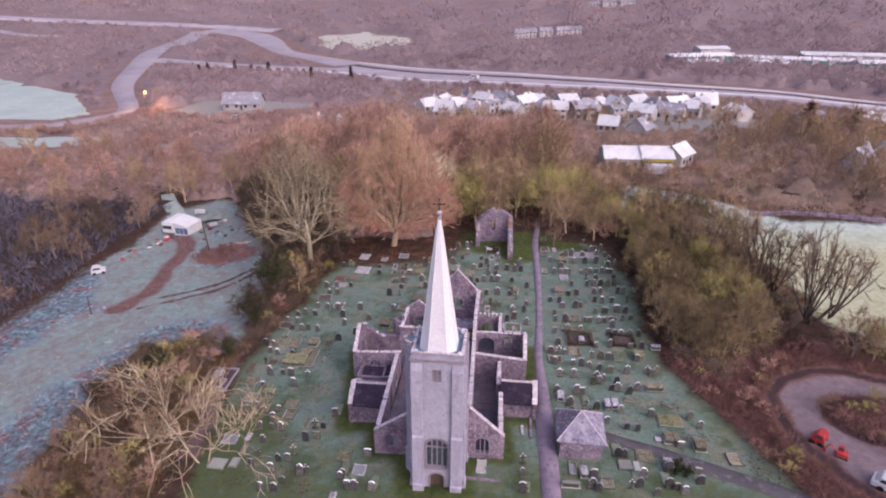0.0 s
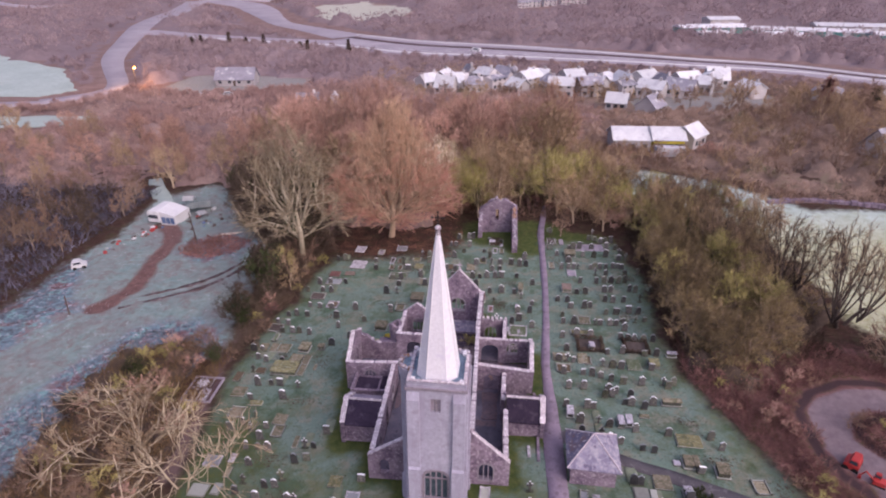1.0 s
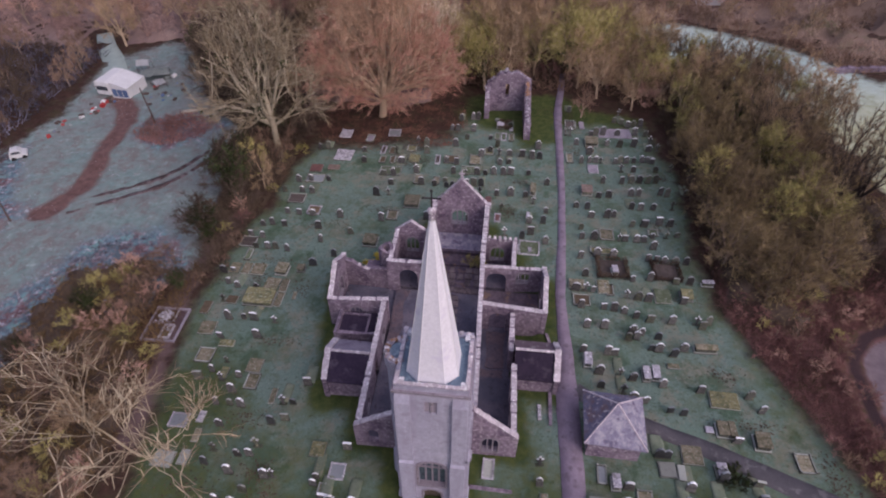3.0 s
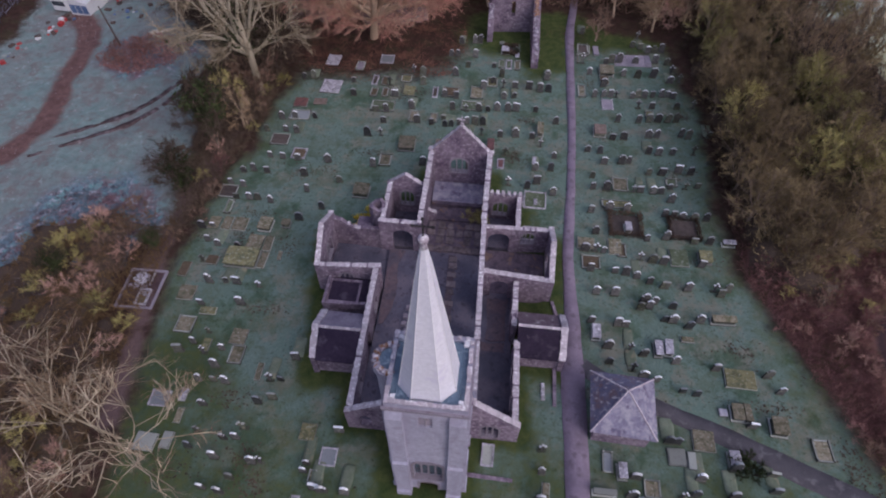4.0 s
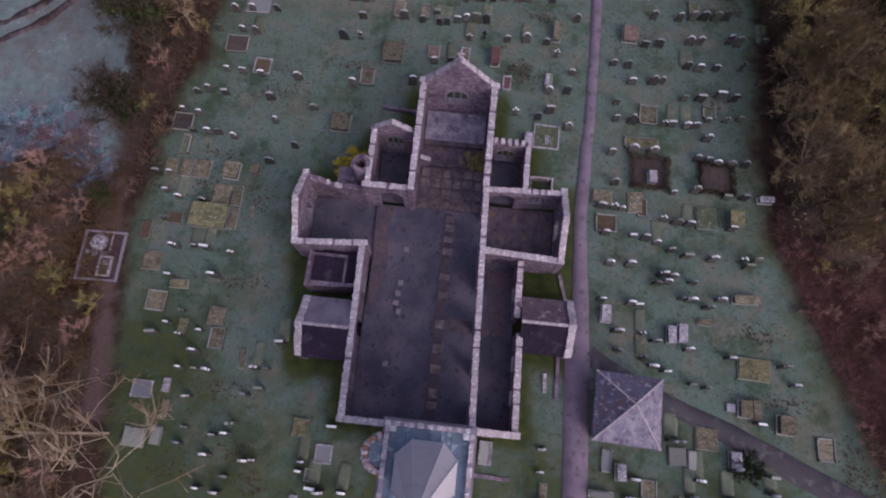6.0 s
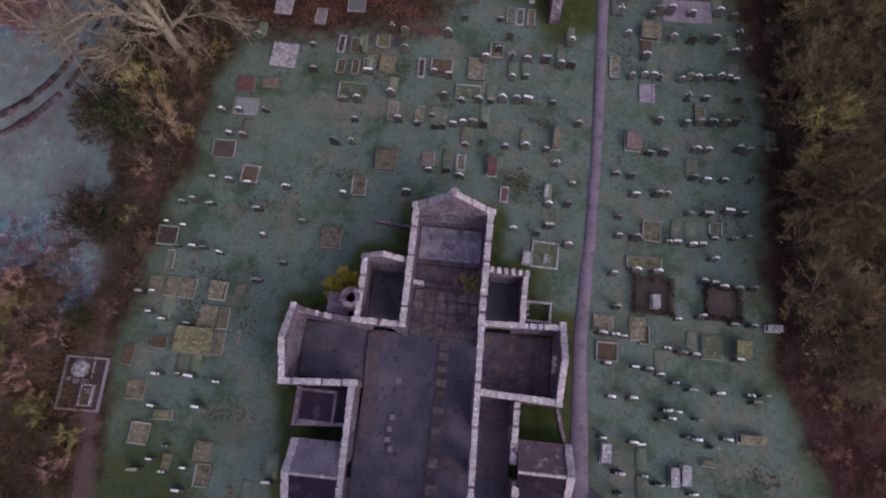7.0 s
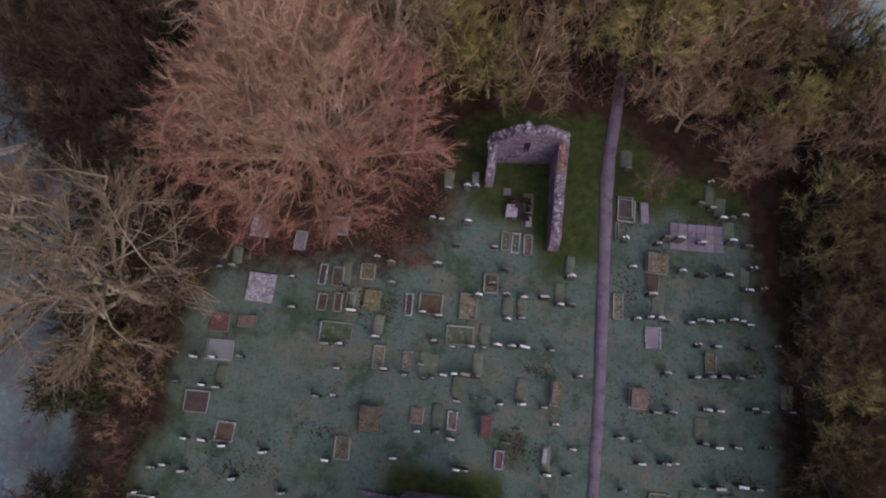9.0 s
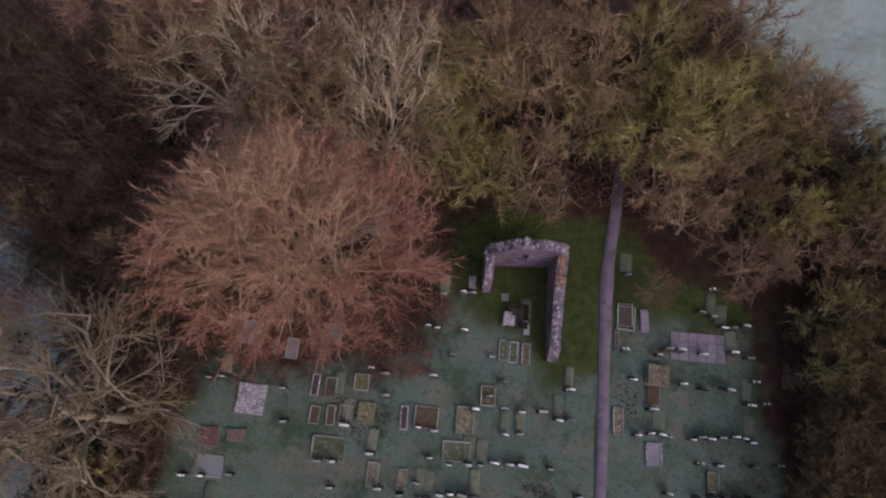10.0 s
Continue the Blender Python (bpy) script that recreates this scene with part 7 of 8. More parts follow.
def tree_proto(name, seed, H, R, plan, trunk_r, twigs, twig_len, twig_w, bark_mat, twig_mat, label, category="tree", ivy=0, stems=1, group="", fork=0.3, sides=None, shoot=1.0, rise=0.25, tips=None, core=0.7, waist=0.42, taper=0.0):
    rs = np.random.RandomState(seed)
    segs = []
    for k in range(stems):
        a = k * 2.4 + seed
        off = np.array([0.3 * math.cos(a), 0.3 * math.sin(a), -0.4]) if stems > 1 else np.array([0, 0, -0.4])
        lean = (R * 0.35 * math.cos(a), R * 0.35 * math.sin(a)) if stems > 1 else (rs.normal(0, 0.3), rs.normal(0, 0.3))
        segs += crown_segments(rs, off, H * (1 if k == 0 else rs.uniform(0.8, 1.0)), R * (1 if stems == 1 else 0.75), fork, plan, trunk_r * (1 if stems == 1 else 0.75), lean, shoot, waist, taper)
    ob = thing(name, (0, 0, 0), label, category, group)
    v, f = tube_arrays(segs, sides or {0: 6, 1: 4, 2: 2, 3: 2})
    tr = new("trunk", mesh_of("trunk", v, f, bark_mat))
    tr.parent = ob
    fine = [s for s in segs if s[4] >= 2]
    P, Q = np.array([s[0] for s in fine]), np.array([s[1] for s in fine])
    pick = rs.randint(0, len(fine), twigs)
    t = rs.uniform(0, 1, (twigs, 1))
    starts = P[pick] * (1 - t) + Q[pick] * t
    dirs = (Q - P)[pick]
    dirs = dirs / (np.linalg.norm(dirs, axis=1, keepdims=True) + 1e-9)
    dirs = dirs + rs.normal(0, 0.55, (twigs, 3)) + np.array([0, 0, rise])
    dirs /= np.linalg.norm(dirs, axis=1, keepdims=True)
    v, f = sliver_arrays(rs, starts, dirs, twig_len, twig_w)
    if tips:
        # the youngest twigs round the rim have a colour of their own
        reach = np.hypot(starts[:, 0], starts[:, 1]) / R + rs.normal(0, 0.13, twigs)
        rim = new("outer_crown", mesh_of("outer_crown", v, f[reach > core], tips))
        rim.parent = ob
        f = f[reach <= core]
    cr = new("crown", mesh_of("crown", v, f, twig_mat))
    cr.parent = ob
    if ivy:
        low = [s for s in segs if s[4] <= 1]
        P, Q = np.array([s[0] for s in low]), np.array([s[1] for s in low])
        pick = rs.randint(0, len(low), ivy)
        t = rs.uniform(0, 1, (ivy, 1))
        starts = P[pick] * (1 - t) + Q[pick] * t + rs.normal(0, 0.45, (ivy, 3))
        dirs = rs.normal(0, 1, (ivy, 3))
        dirs /= np.linalg.norm(dirs, axis=1, keepdims=True)
        v, f = sliver_arrays(rs, starts, dirs, 0.32, 0.26)
        iv = new("ivy", mesh_of("ivy", v, f, M["evergreen"]))
        iv.parent = ob
        tagged(iv, "dark green ivy on the trunk")
    return ob


USED = {}


def plant(proto, x, y, s=1.0, turn=None, squash=1.0):
    m = pose(x, y, gz(x, y) - 0.1, 0, 0, rng.uniform(0, 360) if turn is None else turn)
    if proto.name not in USED:
        USED[proto.name] = 1
        ob = proto
        ob.matrix_basis = m
    else:
        ob = copy_thing(proto, m)
    ob.scale = (s, s, s * squash)
    return ob


# main limbs, boughs on each, shoots on each, lowest angle, upward bow, crookedness
ROUND = (8, 6, 5, -0.25, 0.10, 0.07)
TALL = (8, 6, 5, 0.0, 0.16, 0.06)
BUSH = (5, 4, 3, 0.1, 0.15, 0.10)
FULL = {0: 9, 1: 6, 2: 3, 3: 2}

beech = tree_proto("beech_tree", 3, 25.0, 12.0, (26, 14, 8, -0.55, 0.10, 0.06), 0.6, 62000, 0.85, 0.042, M["bark_beech"], M["twig_beech"], "broad bare beech with russet-pink twigs over the graves", fork=0.16, sides={0: 9, 1: 5, 2: 2, 3: 2}, shoot=0.62, tips=M["twig_red"], core=0.62, waist=0.34, taper=0.5)
plant(beech, -20.9, 97.2, 1.0, 20).scale = (1.0, 0.78, 1.0)
ash = tree_proto("pale_tree", 8, 24.5, 8.8, (14, 8, 9, -0.3, 0.10, 0.15), 0.55, 17000, 0.8, 0.04, M["bark_ash"], M["twig_straw"], "tall pale-limbed bare tree with ivy at its core", ivy=900, sides=FULL, waist=0.44, taper=0.3)
plant(ash, -33.0, 84.0, 1.0, 100)
dead = tree_proto("forked_tree", 21, 12.0, 9.0, (7, 6, 6, 0.05, 0.06, 0.22), 0.13, 4200, 0.75, 0.024, M["bark_forked"], M["twig_brown"], "pale smooth-barked bare tree with forked stems", stems=2, fork=0.4, sides=FULL)
plant(dead, -30.5, 39.5, 1.05, 60)

GROUP = "woodland trees"
tans = [tree_proto("woodland_tree", 30 + i, 13, 4.6, ROUND, 0.3, 2400, 1.1, 0.06, M["bark_tan"], M["twig_tan"], "bare woodland tree with fine tan twigs", group=GROUP) for i in range(3)]
murky = [tree_proto("woodland_tree", 145 + i, 12, 4.4, ROUND, 0.28, 2200, 1.0, 0.055, M["bark_murk"], M["twig_murk"], "bare woodland tree with deep shade in its dark twig colour", group=GROUP) for i in range(2)]
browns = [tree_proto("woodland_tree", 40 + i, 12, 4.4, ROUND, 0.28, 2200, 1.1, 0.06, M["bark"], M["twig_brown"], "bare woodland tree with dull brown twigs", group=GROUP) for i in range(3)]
dusky = [tree_proto("woodland_tree", 45 + i, 12, 4.4, ROUND, 0.28, 2200, 1.0, 0.055, M["bark_dusk"], M["twig_dusk"], "bare woodland tree with wood shade in its dusky colour", group=GROUP) for i in range(3)]
oranges = [tree_proto("woodland_tree", 50 + i, 14, 4.6, TALL, 0.28, 2800, 1.2, 0.065, M["bark"], M["twig_orange"], "bare woodland tree with orange-brown twigs", group=GROUP) for i in range(3)]
olives = [tree_proto("woodland_tree", 60 + i, 11, 4.0, TALL, 0.26, 2400, 1.0, 0.06, M["bark_tan"], M["twig_olive"], "bare olive-twigged tree hung with ivy", group=GROUP, ivy=300) for i in range(3)]
pales = [tree_proto("woodland_tree", 65 + i, 13, 5.0, (8, 6, 6, 0.1, 0.08, 0.11), 0.34, 2200, 0.9, 0.05, M["bark_pale"], M["twig_straw"], "bare woodland tree with pale crooked limbs", group=GROUP) for i in range(2)]
dark_ones = [tree_proto("dark_stemmed_tree", 70 + i, 13, 5.2, (7, 6, 5, 0.4, 0.06, 0.05), 0.34, 4200, 0.9, 0.028, M["bark_dark"], M["twig_tan"], "dark-stemmed bare hedgerow tree", stems=3, fork=0.15, sides=FULL) for i in range(2)]
yews = [tree_proto("ivy_tree", 80 + i, 9, 3.0, TALL, 0.3, 1400, 0.9, 0.07, M["bark_dark"], M["twig_murk"], "ivy-smothered dark green hedgerow tree", ivy=3200) for i in range(2)]
shrubs = [tree_proto("bare_shrub", 90 + i, 4.2, 2.2, BUSH, 0.09, 700, 0.8, 0.05, M["bark"], M[mt], lb, "shrub", group="bare shrubs", fork=0.05, sides={0: 3, 1: 2, 2: 2, 3: 2}) for i, (mt, lb) in enumerate((("twig_brown", "tangled bare brown shrub at the wood edge"), ("twig_orange", "tangled bare orange-brown shrub in the scrub"), ("bramble", "tangled bare red-brown shrub in the scrub"), ("twig_olive", "tangled bare olive-twigged shrub in the scrub")))]

dark_shrub = tree_proto("bare_shrub", 99, 4.2, 2.2, BUSH, 0.09, 700, 0.8, 0.05, M["bark_dark"], M["twig_dark"], "dark tangled bare shrub under the trees", "shrub", group="bare shrubs", fork=0.05, sides={0: 3, 1: 2, 2: 2, 3: 2})
plant(dark_ones[0], 43.6, 72.0, 1.1, 30)
plant(dark_ones[1], 39.8, 80.8, 1.0, 200)
plant(dark_ones[0], 33.0, 90.5, 0.8, 300)
plant(yews[0], -36.6, 75.5, 1.05)
plant(yews[1], -35.8, 67.0, 0.75)
plant(yews[0], -36.2, 81.0, 0.8)
plant(yews[1], -36.5, 58.6, 0.42)
plant(yews[1], -48.4, 48.4, 0.42)
plant(dark_shrub, -47.2, 46.6, 0.9)
plant(yews[0], -44.5, 55.2, 0.5)
plant(yews[1], 30.5, 97.0, 0.8)


def scatter(protos, outline, count, gap, lo, hi, keep_out=(), squash=1.0):
    """Trees set at random inside an outline, none nearer to another than gap."""
    xs, ys = zip(*outline)
    done, tries = [], 0
    while len(done) < count and tries < count * 60:
        tries += 1
        x, y = rng.uniform(min(xs), max(xs)), rng.uniform(min(ys), max(ys))
        a = np.array([x]), np.array([y])
        if sdf(*a, outline)[0] > 0 or any(sdf(*a, o)[0] < 0 for o in keep_out):
            continue
        if any((x - p) ** 2 + (y - q) ** 2 < gap * gap for p, q in done):
            continue
        done.append((x, y))
        plant(protos[rng.randrange(len(protos))], x, y, rng.uniform(lo, hi), None, squash)


OUT = (YARD, FIELD)
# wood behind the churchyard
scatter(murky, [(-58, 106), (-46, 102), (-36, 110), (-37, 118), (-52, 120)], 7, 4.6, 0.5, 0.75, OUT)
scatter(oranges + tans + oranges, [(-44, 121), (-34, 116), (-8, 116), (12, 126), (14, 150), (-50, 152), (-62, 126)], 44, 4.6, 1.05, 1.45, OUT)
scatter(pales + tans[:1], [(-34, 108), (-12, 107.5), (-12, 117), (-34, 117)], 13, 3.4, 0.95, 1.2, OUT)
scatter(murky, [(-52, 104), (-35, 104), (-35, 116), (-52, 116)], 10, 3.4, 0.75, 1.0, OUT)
scatter(olives + olives + tans, [(-12, 105), (4, 108), (16, 110), (22, 116), (10, 126), (-14, 116)], 19, 3.2, 0.85, 1.15, OUT)
scatter(olives + tans + olives, [(8, 107), (13, 102), (21, 100), (28, 104), (42, 98), (44, 94), (40, 104), (30, 110), (16, 122)], 26, 2.9, 0.55, 0.8, (YARD, FIELD, MEADOW))
scatter(murky + yews[:1], [(-40, 98), (-34, 104), (-40, 118), (-60, 118), (-52, 102)], 12, 4, 0.6, 0.9, OUT)
# right-hand wood
scatter(dusky + dusky + dusky + olives[:1], [(24, 58), (23, 100), (30, 104), (38, 92), (36, 70), (30, 60)], 30, 3.4, 0.5, 0.8, OUT)
scatter(olives + tans, [(28, 72), (34, 70), (35, 84), (29, 88)], 6, 3.0, 0.55, 0.75)
scatter(dusky + dusky + olives[:1], [(22.5, 62), (21.8, 97), (26, 99), (27, 62)], 17, 2.6, 0.5, 0.72, (YARD,))
scatter(browns + olives, [(46, 60), (47, 66), (56, 64), (56, 58)], 4, 3, 0.35, 0.5)
scatter(dark_ones, [(20, 119), (33, 108), (43, 100), (46, 92), (42, 94), (30, 104), (18, 114)], 9, 4.0, 0.55, 0.8, (YARD,))
# left-hand hedgerow and wood
scatter(murky + murky + tans[:1], [(-35, 100), (-37, 84), (-36, 62), (-42, 62), (-44, 92), (-50, 100), (-46, 108)], 12, 3.8, 0.5, 0.8, (YARD, FIELD))
scatter([shrubs[1], shrubs[0], shrubs[0], shrubs[3]], [(-38.6, 58), (-38, 63), (-42, 64), (-46, 57), (-45, 51), (-39, 51)], 18, 1.8, 0.4, 0.75)
scatter([shrubs[1], shrubs[0], shrubs[0], shrubs[3]], [(-33, 30), (-34, 52), (-42, 56), (-47, 48), (-47, 30)], 32, 1.9, 0.4, 0.8, (YARD, FIELD, [(-38.5, 50), (-38.5, 57.5), (-32.5, 57.5), (-32.5, 50)]))
scatter(browns[:2] + tans[:1], [(-34, 30), (-36, 44), (-44, 46), (-45, 30)], 6, 4, 0.35, 0.5, (YARD, FIELD))
scatter(murky + browns, [(-76, 84), (-75, 108), (-78, 116), (-100, 112), (-92, 84)], 20, 4.2, 0.4, 0.62, OUT)
scatter(browns, [(-64, 24), (-66, 52), (-80, 72), (-96, 66), (-84, 24)], 20, 4.4, 0.4, 0.7, OUT)
scatter(oranges + tans, [(-60, 120), (-66, 156), (-150, 152), (-150, 122), (-100, 116)], 30, 6.2, 0.55, 0.85, OUT)
scatter(browns + tans, [(16, 132), (60, 122), (66, 146), (16, 148)], 20, 4.2, 0.3, 0.5, (MEADOW,))
scatter(tans + browns, [(54, 124), (100, 120), (110, 190), (64, 180), (54, 150)], 34, 6.0, 0.6, 0.95, (MEADOW,))
scatter(tans + browns, [(-34, 200), (10, 194), (34, 184), (66, 196), (66, 210), (10, 216), (-34, 218)], 16, 5.0, 0.45, 0.65)
scatter(murky, [(-35.5, 88), (-40, 92), (-46, 100), (-44, 106), (-34, 104)], 8, 3.2, 0.7, 0.95, OUT)
scatter(shrubs[:2], [(24, 143), (50, 142), (50, 146.5), (24, 147)], 12, 1.8, 0.6, 1.0)
plant(murky[0], -35.6, 77.5, 0.62)
plant(murky[1], -34.6, 73.0, 0.45)
scatter([dark_shrub, shrubs[0]], [(-36.5, 74), (-31.5, 79), (-30.5, 92), (-36.5, 94)], 14, 1.5, 0.9, 1.5)
scatter([shrubs[1], shrubs[3], shrubs[0]], [(23, 44), (24, 60), (31, 64), (40, 64), (34, 58), (31, 50), (30, 42)], 18, 1.6, 0.3, 0.6, (YARD, SAND))
# scrub on the right
scatter([shrubs[2]], [(22, 44), (22.5, 62), (31, 66), (42, 66), (44, 60), (33, 60), (30, 44)], 40, 1.7, 0.25, 0.55, (YARD, SAND))
scatter([shrubs[3], shrubs[2], shrubs[0]], ISLAND, 16, 1.4, 0.3, 0.5)
scatter(browns + dusky, [(48, 66), (40, 66), (50, 60), (60, 52), (60, 66)], 9, 3, 0.4, 0.65)
scatter(shrubs + shrubs[1:2], [(-34, 104), (-10, 107), (8, 109), (16, 106), (20, 101), (22, 106), (8, 114), (-34, 110)], 30, 1.6, 0.6, 1.1, (YARD,))
# bushes on the lawn's edge and the lone clipped bush by the lower path
scatter(shrubs, [(-33, 60), (-31, 80), (-29, 98), (-33, 98), (-36, 80), (-35, 60)], 16, 1.6, 0.35, 0.6)
scatter([dark_shrub], [(21.5, 64), (21, 100), (24, 100), (25, 64)], 14, 1.6, 0.35, 0.7)
scatter(shrubs[2:3], [(-57, 88), (-50, 88), (-49, 94), (-57, 95)], 14, 1.1, 0.3, 0.45)
bush = tree_proto("round_bush", 120, 1.3, 0.9, BUSH, 0.05, 1600, 0.35, 0.05, M["bark_dark"], M["evergreen"], "small rounded dark bush on the grass", "shrub", stems=5)
plant(bush, 18.2, 42.2, 1.0)
plant(tree_proto("golden_bush", 121, 1.8, 1.0, BUSH, 0.05, 900, 0.5, 0.05, M["bark"], M["twig_olive"], "golden-brown bush growing by the chancel wall", "shrub", stems=4), -4.15, 65.3, 0.95)
plant(tree_proto("golden_bush", 122, 1.5, 1.2, BUSH, 0.05, 3600, 0.35, 0.07, M["bark"], M["twig_gold"], "low yellow-green bush against the chapel wall", "shrub", stems=5), -15.0, 63.7, 1.05)
plant(browns[0], 9.4, 98.4, 0.42)
plant(tans[1], -32.8, 77.2, 0.5)
plant(olives[0], -34.5, 79.0, 0.6)


def thicket(name, outline, count, ln, w, material, label, keep_out=(), lift=0.0, spread=0.6):
    """Low tangled growth: many thin stems standing in an outline, one mesh."""
    rs = np.random.RandomState(len(name) * 7 + count)
    xs, ys = zip(*outline)
    x = rs.uniform(min(xs), max(xs), count * 4)
    y = rs.uniform(min(ys), max(ys), count * 4)
    ok = sdf(x, y, outline) < 0
    for o in keep_out:
        ok &= sdf(x, y, o) > (1.9 if o is SAND else 0.3)
    x, y = x[ok][:count], y[ok][:count]
    st = np.stack([x, y, height(x, y) + lift * rs.uniform(0, 1, len(x))], -1)
    d = rs.normal(0, spread, (len(x), 3)) + np.array([0, 0, 0.8])
    d /= np.linalg.norm(d, axis=1, keepdims=True)
    v, f = sliver_arrays(rs, st, d, ln, w)
    ob = new(name, mesh_of(name, v, f, material))
    return tagged(ob, label, "undergrowth", kind="stuff")


# undergrowth here and under the right-hand trees has the wood's shade in its colour
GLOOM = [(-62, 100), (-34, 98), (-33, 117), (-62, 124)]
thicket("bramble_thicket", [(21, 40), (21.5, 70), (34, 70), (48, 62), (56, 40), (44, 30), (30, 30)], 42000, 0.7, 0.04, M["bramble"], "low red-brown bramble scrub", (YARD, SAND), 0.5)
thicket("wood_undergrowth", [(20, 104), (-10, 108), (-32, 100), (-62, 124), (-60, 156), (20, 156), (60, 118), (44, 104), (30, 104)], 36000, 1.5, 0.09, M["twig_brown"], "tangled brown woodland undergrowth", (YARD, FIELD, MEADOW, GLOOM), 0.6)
thicket("gloom_undergrowth", GLOOM, 7000, 1.4, 0.08, M["twig_murk"], "tangled undergrowth, the wood's deep shade in its dark colour", (YARD, FIELD), 0.6)
thicket("shade_undergrowth", [(21, 64), (21, 104), (30, 104), (44, 100), (40, 64)], 14000, 1.3, 0.08, M["twig_dark"], "undergrowth below the trees, coloured dusky for their shade", (YARD, MEADOW), 0.6)
thicket("heath_tussocks", HEATH, 4500, 0.5, 0.06, M["heather"], "frosted dead bracken at the field edge", (), 0.2)
thicket("mound_brambles", MOUND, 3500, 0.7, 0.07, M["bramble"], "dark red bramble mound", (), 0.3)
thicket("hedge_brambles", [(-34, 60), (-31, 78), (-31, 96), (-48, 104), (-42, 80), (-39.5, 62)], 15000, 1.0, 0.06, M["twig_murk"], "dark tangled hedgerow undergrowth", (YARD, FIELD), 0.6)
thicket("hedge_undergrowth", [(-33, 26), (-35, 62), (-40, 64), (-50, 56), (-48, 26)], 15000, 0.9, 0.06, M["twig_scrub"], "tangled hedgerow undergrowth", (YARD, FIELD), 0.5)
thicket("dark_scrub", [(-62, 24), (-70, 60), (-76, 84), (-76, 116), (-150, 124), (-150, 24)], 34000, 1.8, 0.12, M["scrub_blue"], "dark leafless scrub beyond the field", (FIELD,), 0.6)
thicket("rough_grass", FIELD, 9000, 0.4, 0.05, M["heather"], "tussocks of frosted dead grass in the field", (), 0.0)

thicket("bank_scrub", [(50, 115), (120, 115.5), (120, 124), (50, 127)], 7000, 1.3, 0.09, M["twig_wood"], "bare scrub along the bank above the meadow", (MEADOW,), 0.5)


def leaf_drifts(name, outline, clusters, each, keep_out, material, label):
    """Fallen leaves lying in loose patches on the turf."""
    rs = np.random.RandomState(70 + clusters)
    xs, ys = zip(*outline)
    cx, cy = rs.uniform(min(xs), max(xs), clusters), rs.uniform(min(ys), max(ys), clusters)
    x = np.repeat(cx, each) + rs.normal(0, 1, clusters * each) * np.repeat(rs.uniform(0.4, 1.6, clusters), each)
    y = np.repeat(cy, each) + rs.normal(0, 1, clusters * each) * np.repeat(rs.uniform(0.3, 1.1, clusters), each)
    ok = sdf(x, y, outline) < -0.5
    for o in keep_out:
        ok &= sdf(x, y, o) > 0.6
    x, y = x[ok], y[ok]
    st = np.stack([x, y, height(x, y) + 0.08], -1)
    a = rs.uniform(0, 6.283, len(x))
    d = np.stack([np.cos(a), np.sin(a), rs.uniform(-0.02, 0.15, len(x))], -1)
    side = np.stack([-np.sin(a), np.cos(a), np.zeros(len(x))], -1)
    w = rs.uniform(0.05, 0.13, (len(x), 1))
    v = np.stack([st - d * w, st + side * w * 0.6, st + d * w, st - side * w * 0.6], 1).reshape(-1, 3)
    ob = new(name, mesh_of(name, v, np.arange(len(v)).reshape(-1, 4), material))
    return tagged(ob, label, "fallen leaves", kind="stuff")


leaf_drifts("fallen_leaves", YARD, 130, 90, (CHURCH,), M["twig_dark"], "scattered dark fallen leaves on the frosty lawn")

thicket("island_brambles", ISLAND, 2600, 0.9, 0.07, M["bramble"], "low brambles inside the sandy loop", (), 0.3)
leaf_drifts("beech_leaves", [(-33, 91), (-20, 86.5), (-9, 89), (-7, 96), (-9, 107), (-33, 107)], 80, 130, (), M["leaf_red"], "russet fallen leaves below the beech")
# ---- roads, village and woods in the valley ----
BYPASS = [(420, 110), (230, 205), (147, 246), (115, 270), (77, 283), (40, 299), (-2, 321), (-57, 344), (-104, 371)]
UPPER = [(-100, 382), (-142, 424), (-170, 452), (-196, 497), (-226, 552), (-258, 597), (-312, 630)]
LOWER = [(-100, 352), (-150, 362), (-200, 376), (-244, 394)]
BEND = [(-330, 176), (-181, 188), (-165, 196), (-157, 205), (-153, 217), (-160, 232), (-180, 260), (-201, 293), (-227, 346), (-245, 384), (-264, 425), (-282, 480), (-300, 548), (-318, 615)]
HILL_ROAD = [(-900, 640), (-568, 645), (-470, 649), (-341, 652), (-243, 632)]
LANE = [(-82, 124), (-78, 118), (-74, 113), (-71, 108)]
ribbon("road_bypass", BYPASS, [24, 24, 24, 26, 28, 34, 44, 52, 54], M["road"], "wide pale frosty dual carriageway across the valley", 0.35, "road", 9)
ribbon("road_upper_arm", UPPER, [26, 18, 16, 20, 30, 32, 28], M["road"], "pale carriageway sweeping round a wooded island", 0.45, "road", 9)
ribbon("road_lower_arm", LOWER, [24, 20, 18, 18], M["road"], "pale carriageway joining the road bend", 0.4, "road", 7)
ribbon("road_slip", BEND, [8, 8, 8, 8, 8, 8, 9, 11, 13, 15, 16, 18, 20, 22], M["road"], "pale curving slip road with a street lamp", 0.3, "road", 7)
ribbon("road_hill", HILL_ROAD, [20] * 5, M["road"], "distant pale road on the hillside", 1.2, "road", 20)
ribbon("road_far_left", [(-600, 600), (-505, 567), (-450, 545), (-420, 556)], [9] * 4, M["road"], "distant pale road through the trees", 1.0, "road", 12)
ribbon("road_village", LANE, [3, 3.5, 4, 4.5], M["frost_field"], "narrow frosty lane down to the encampment", 0.25, "road", 5)
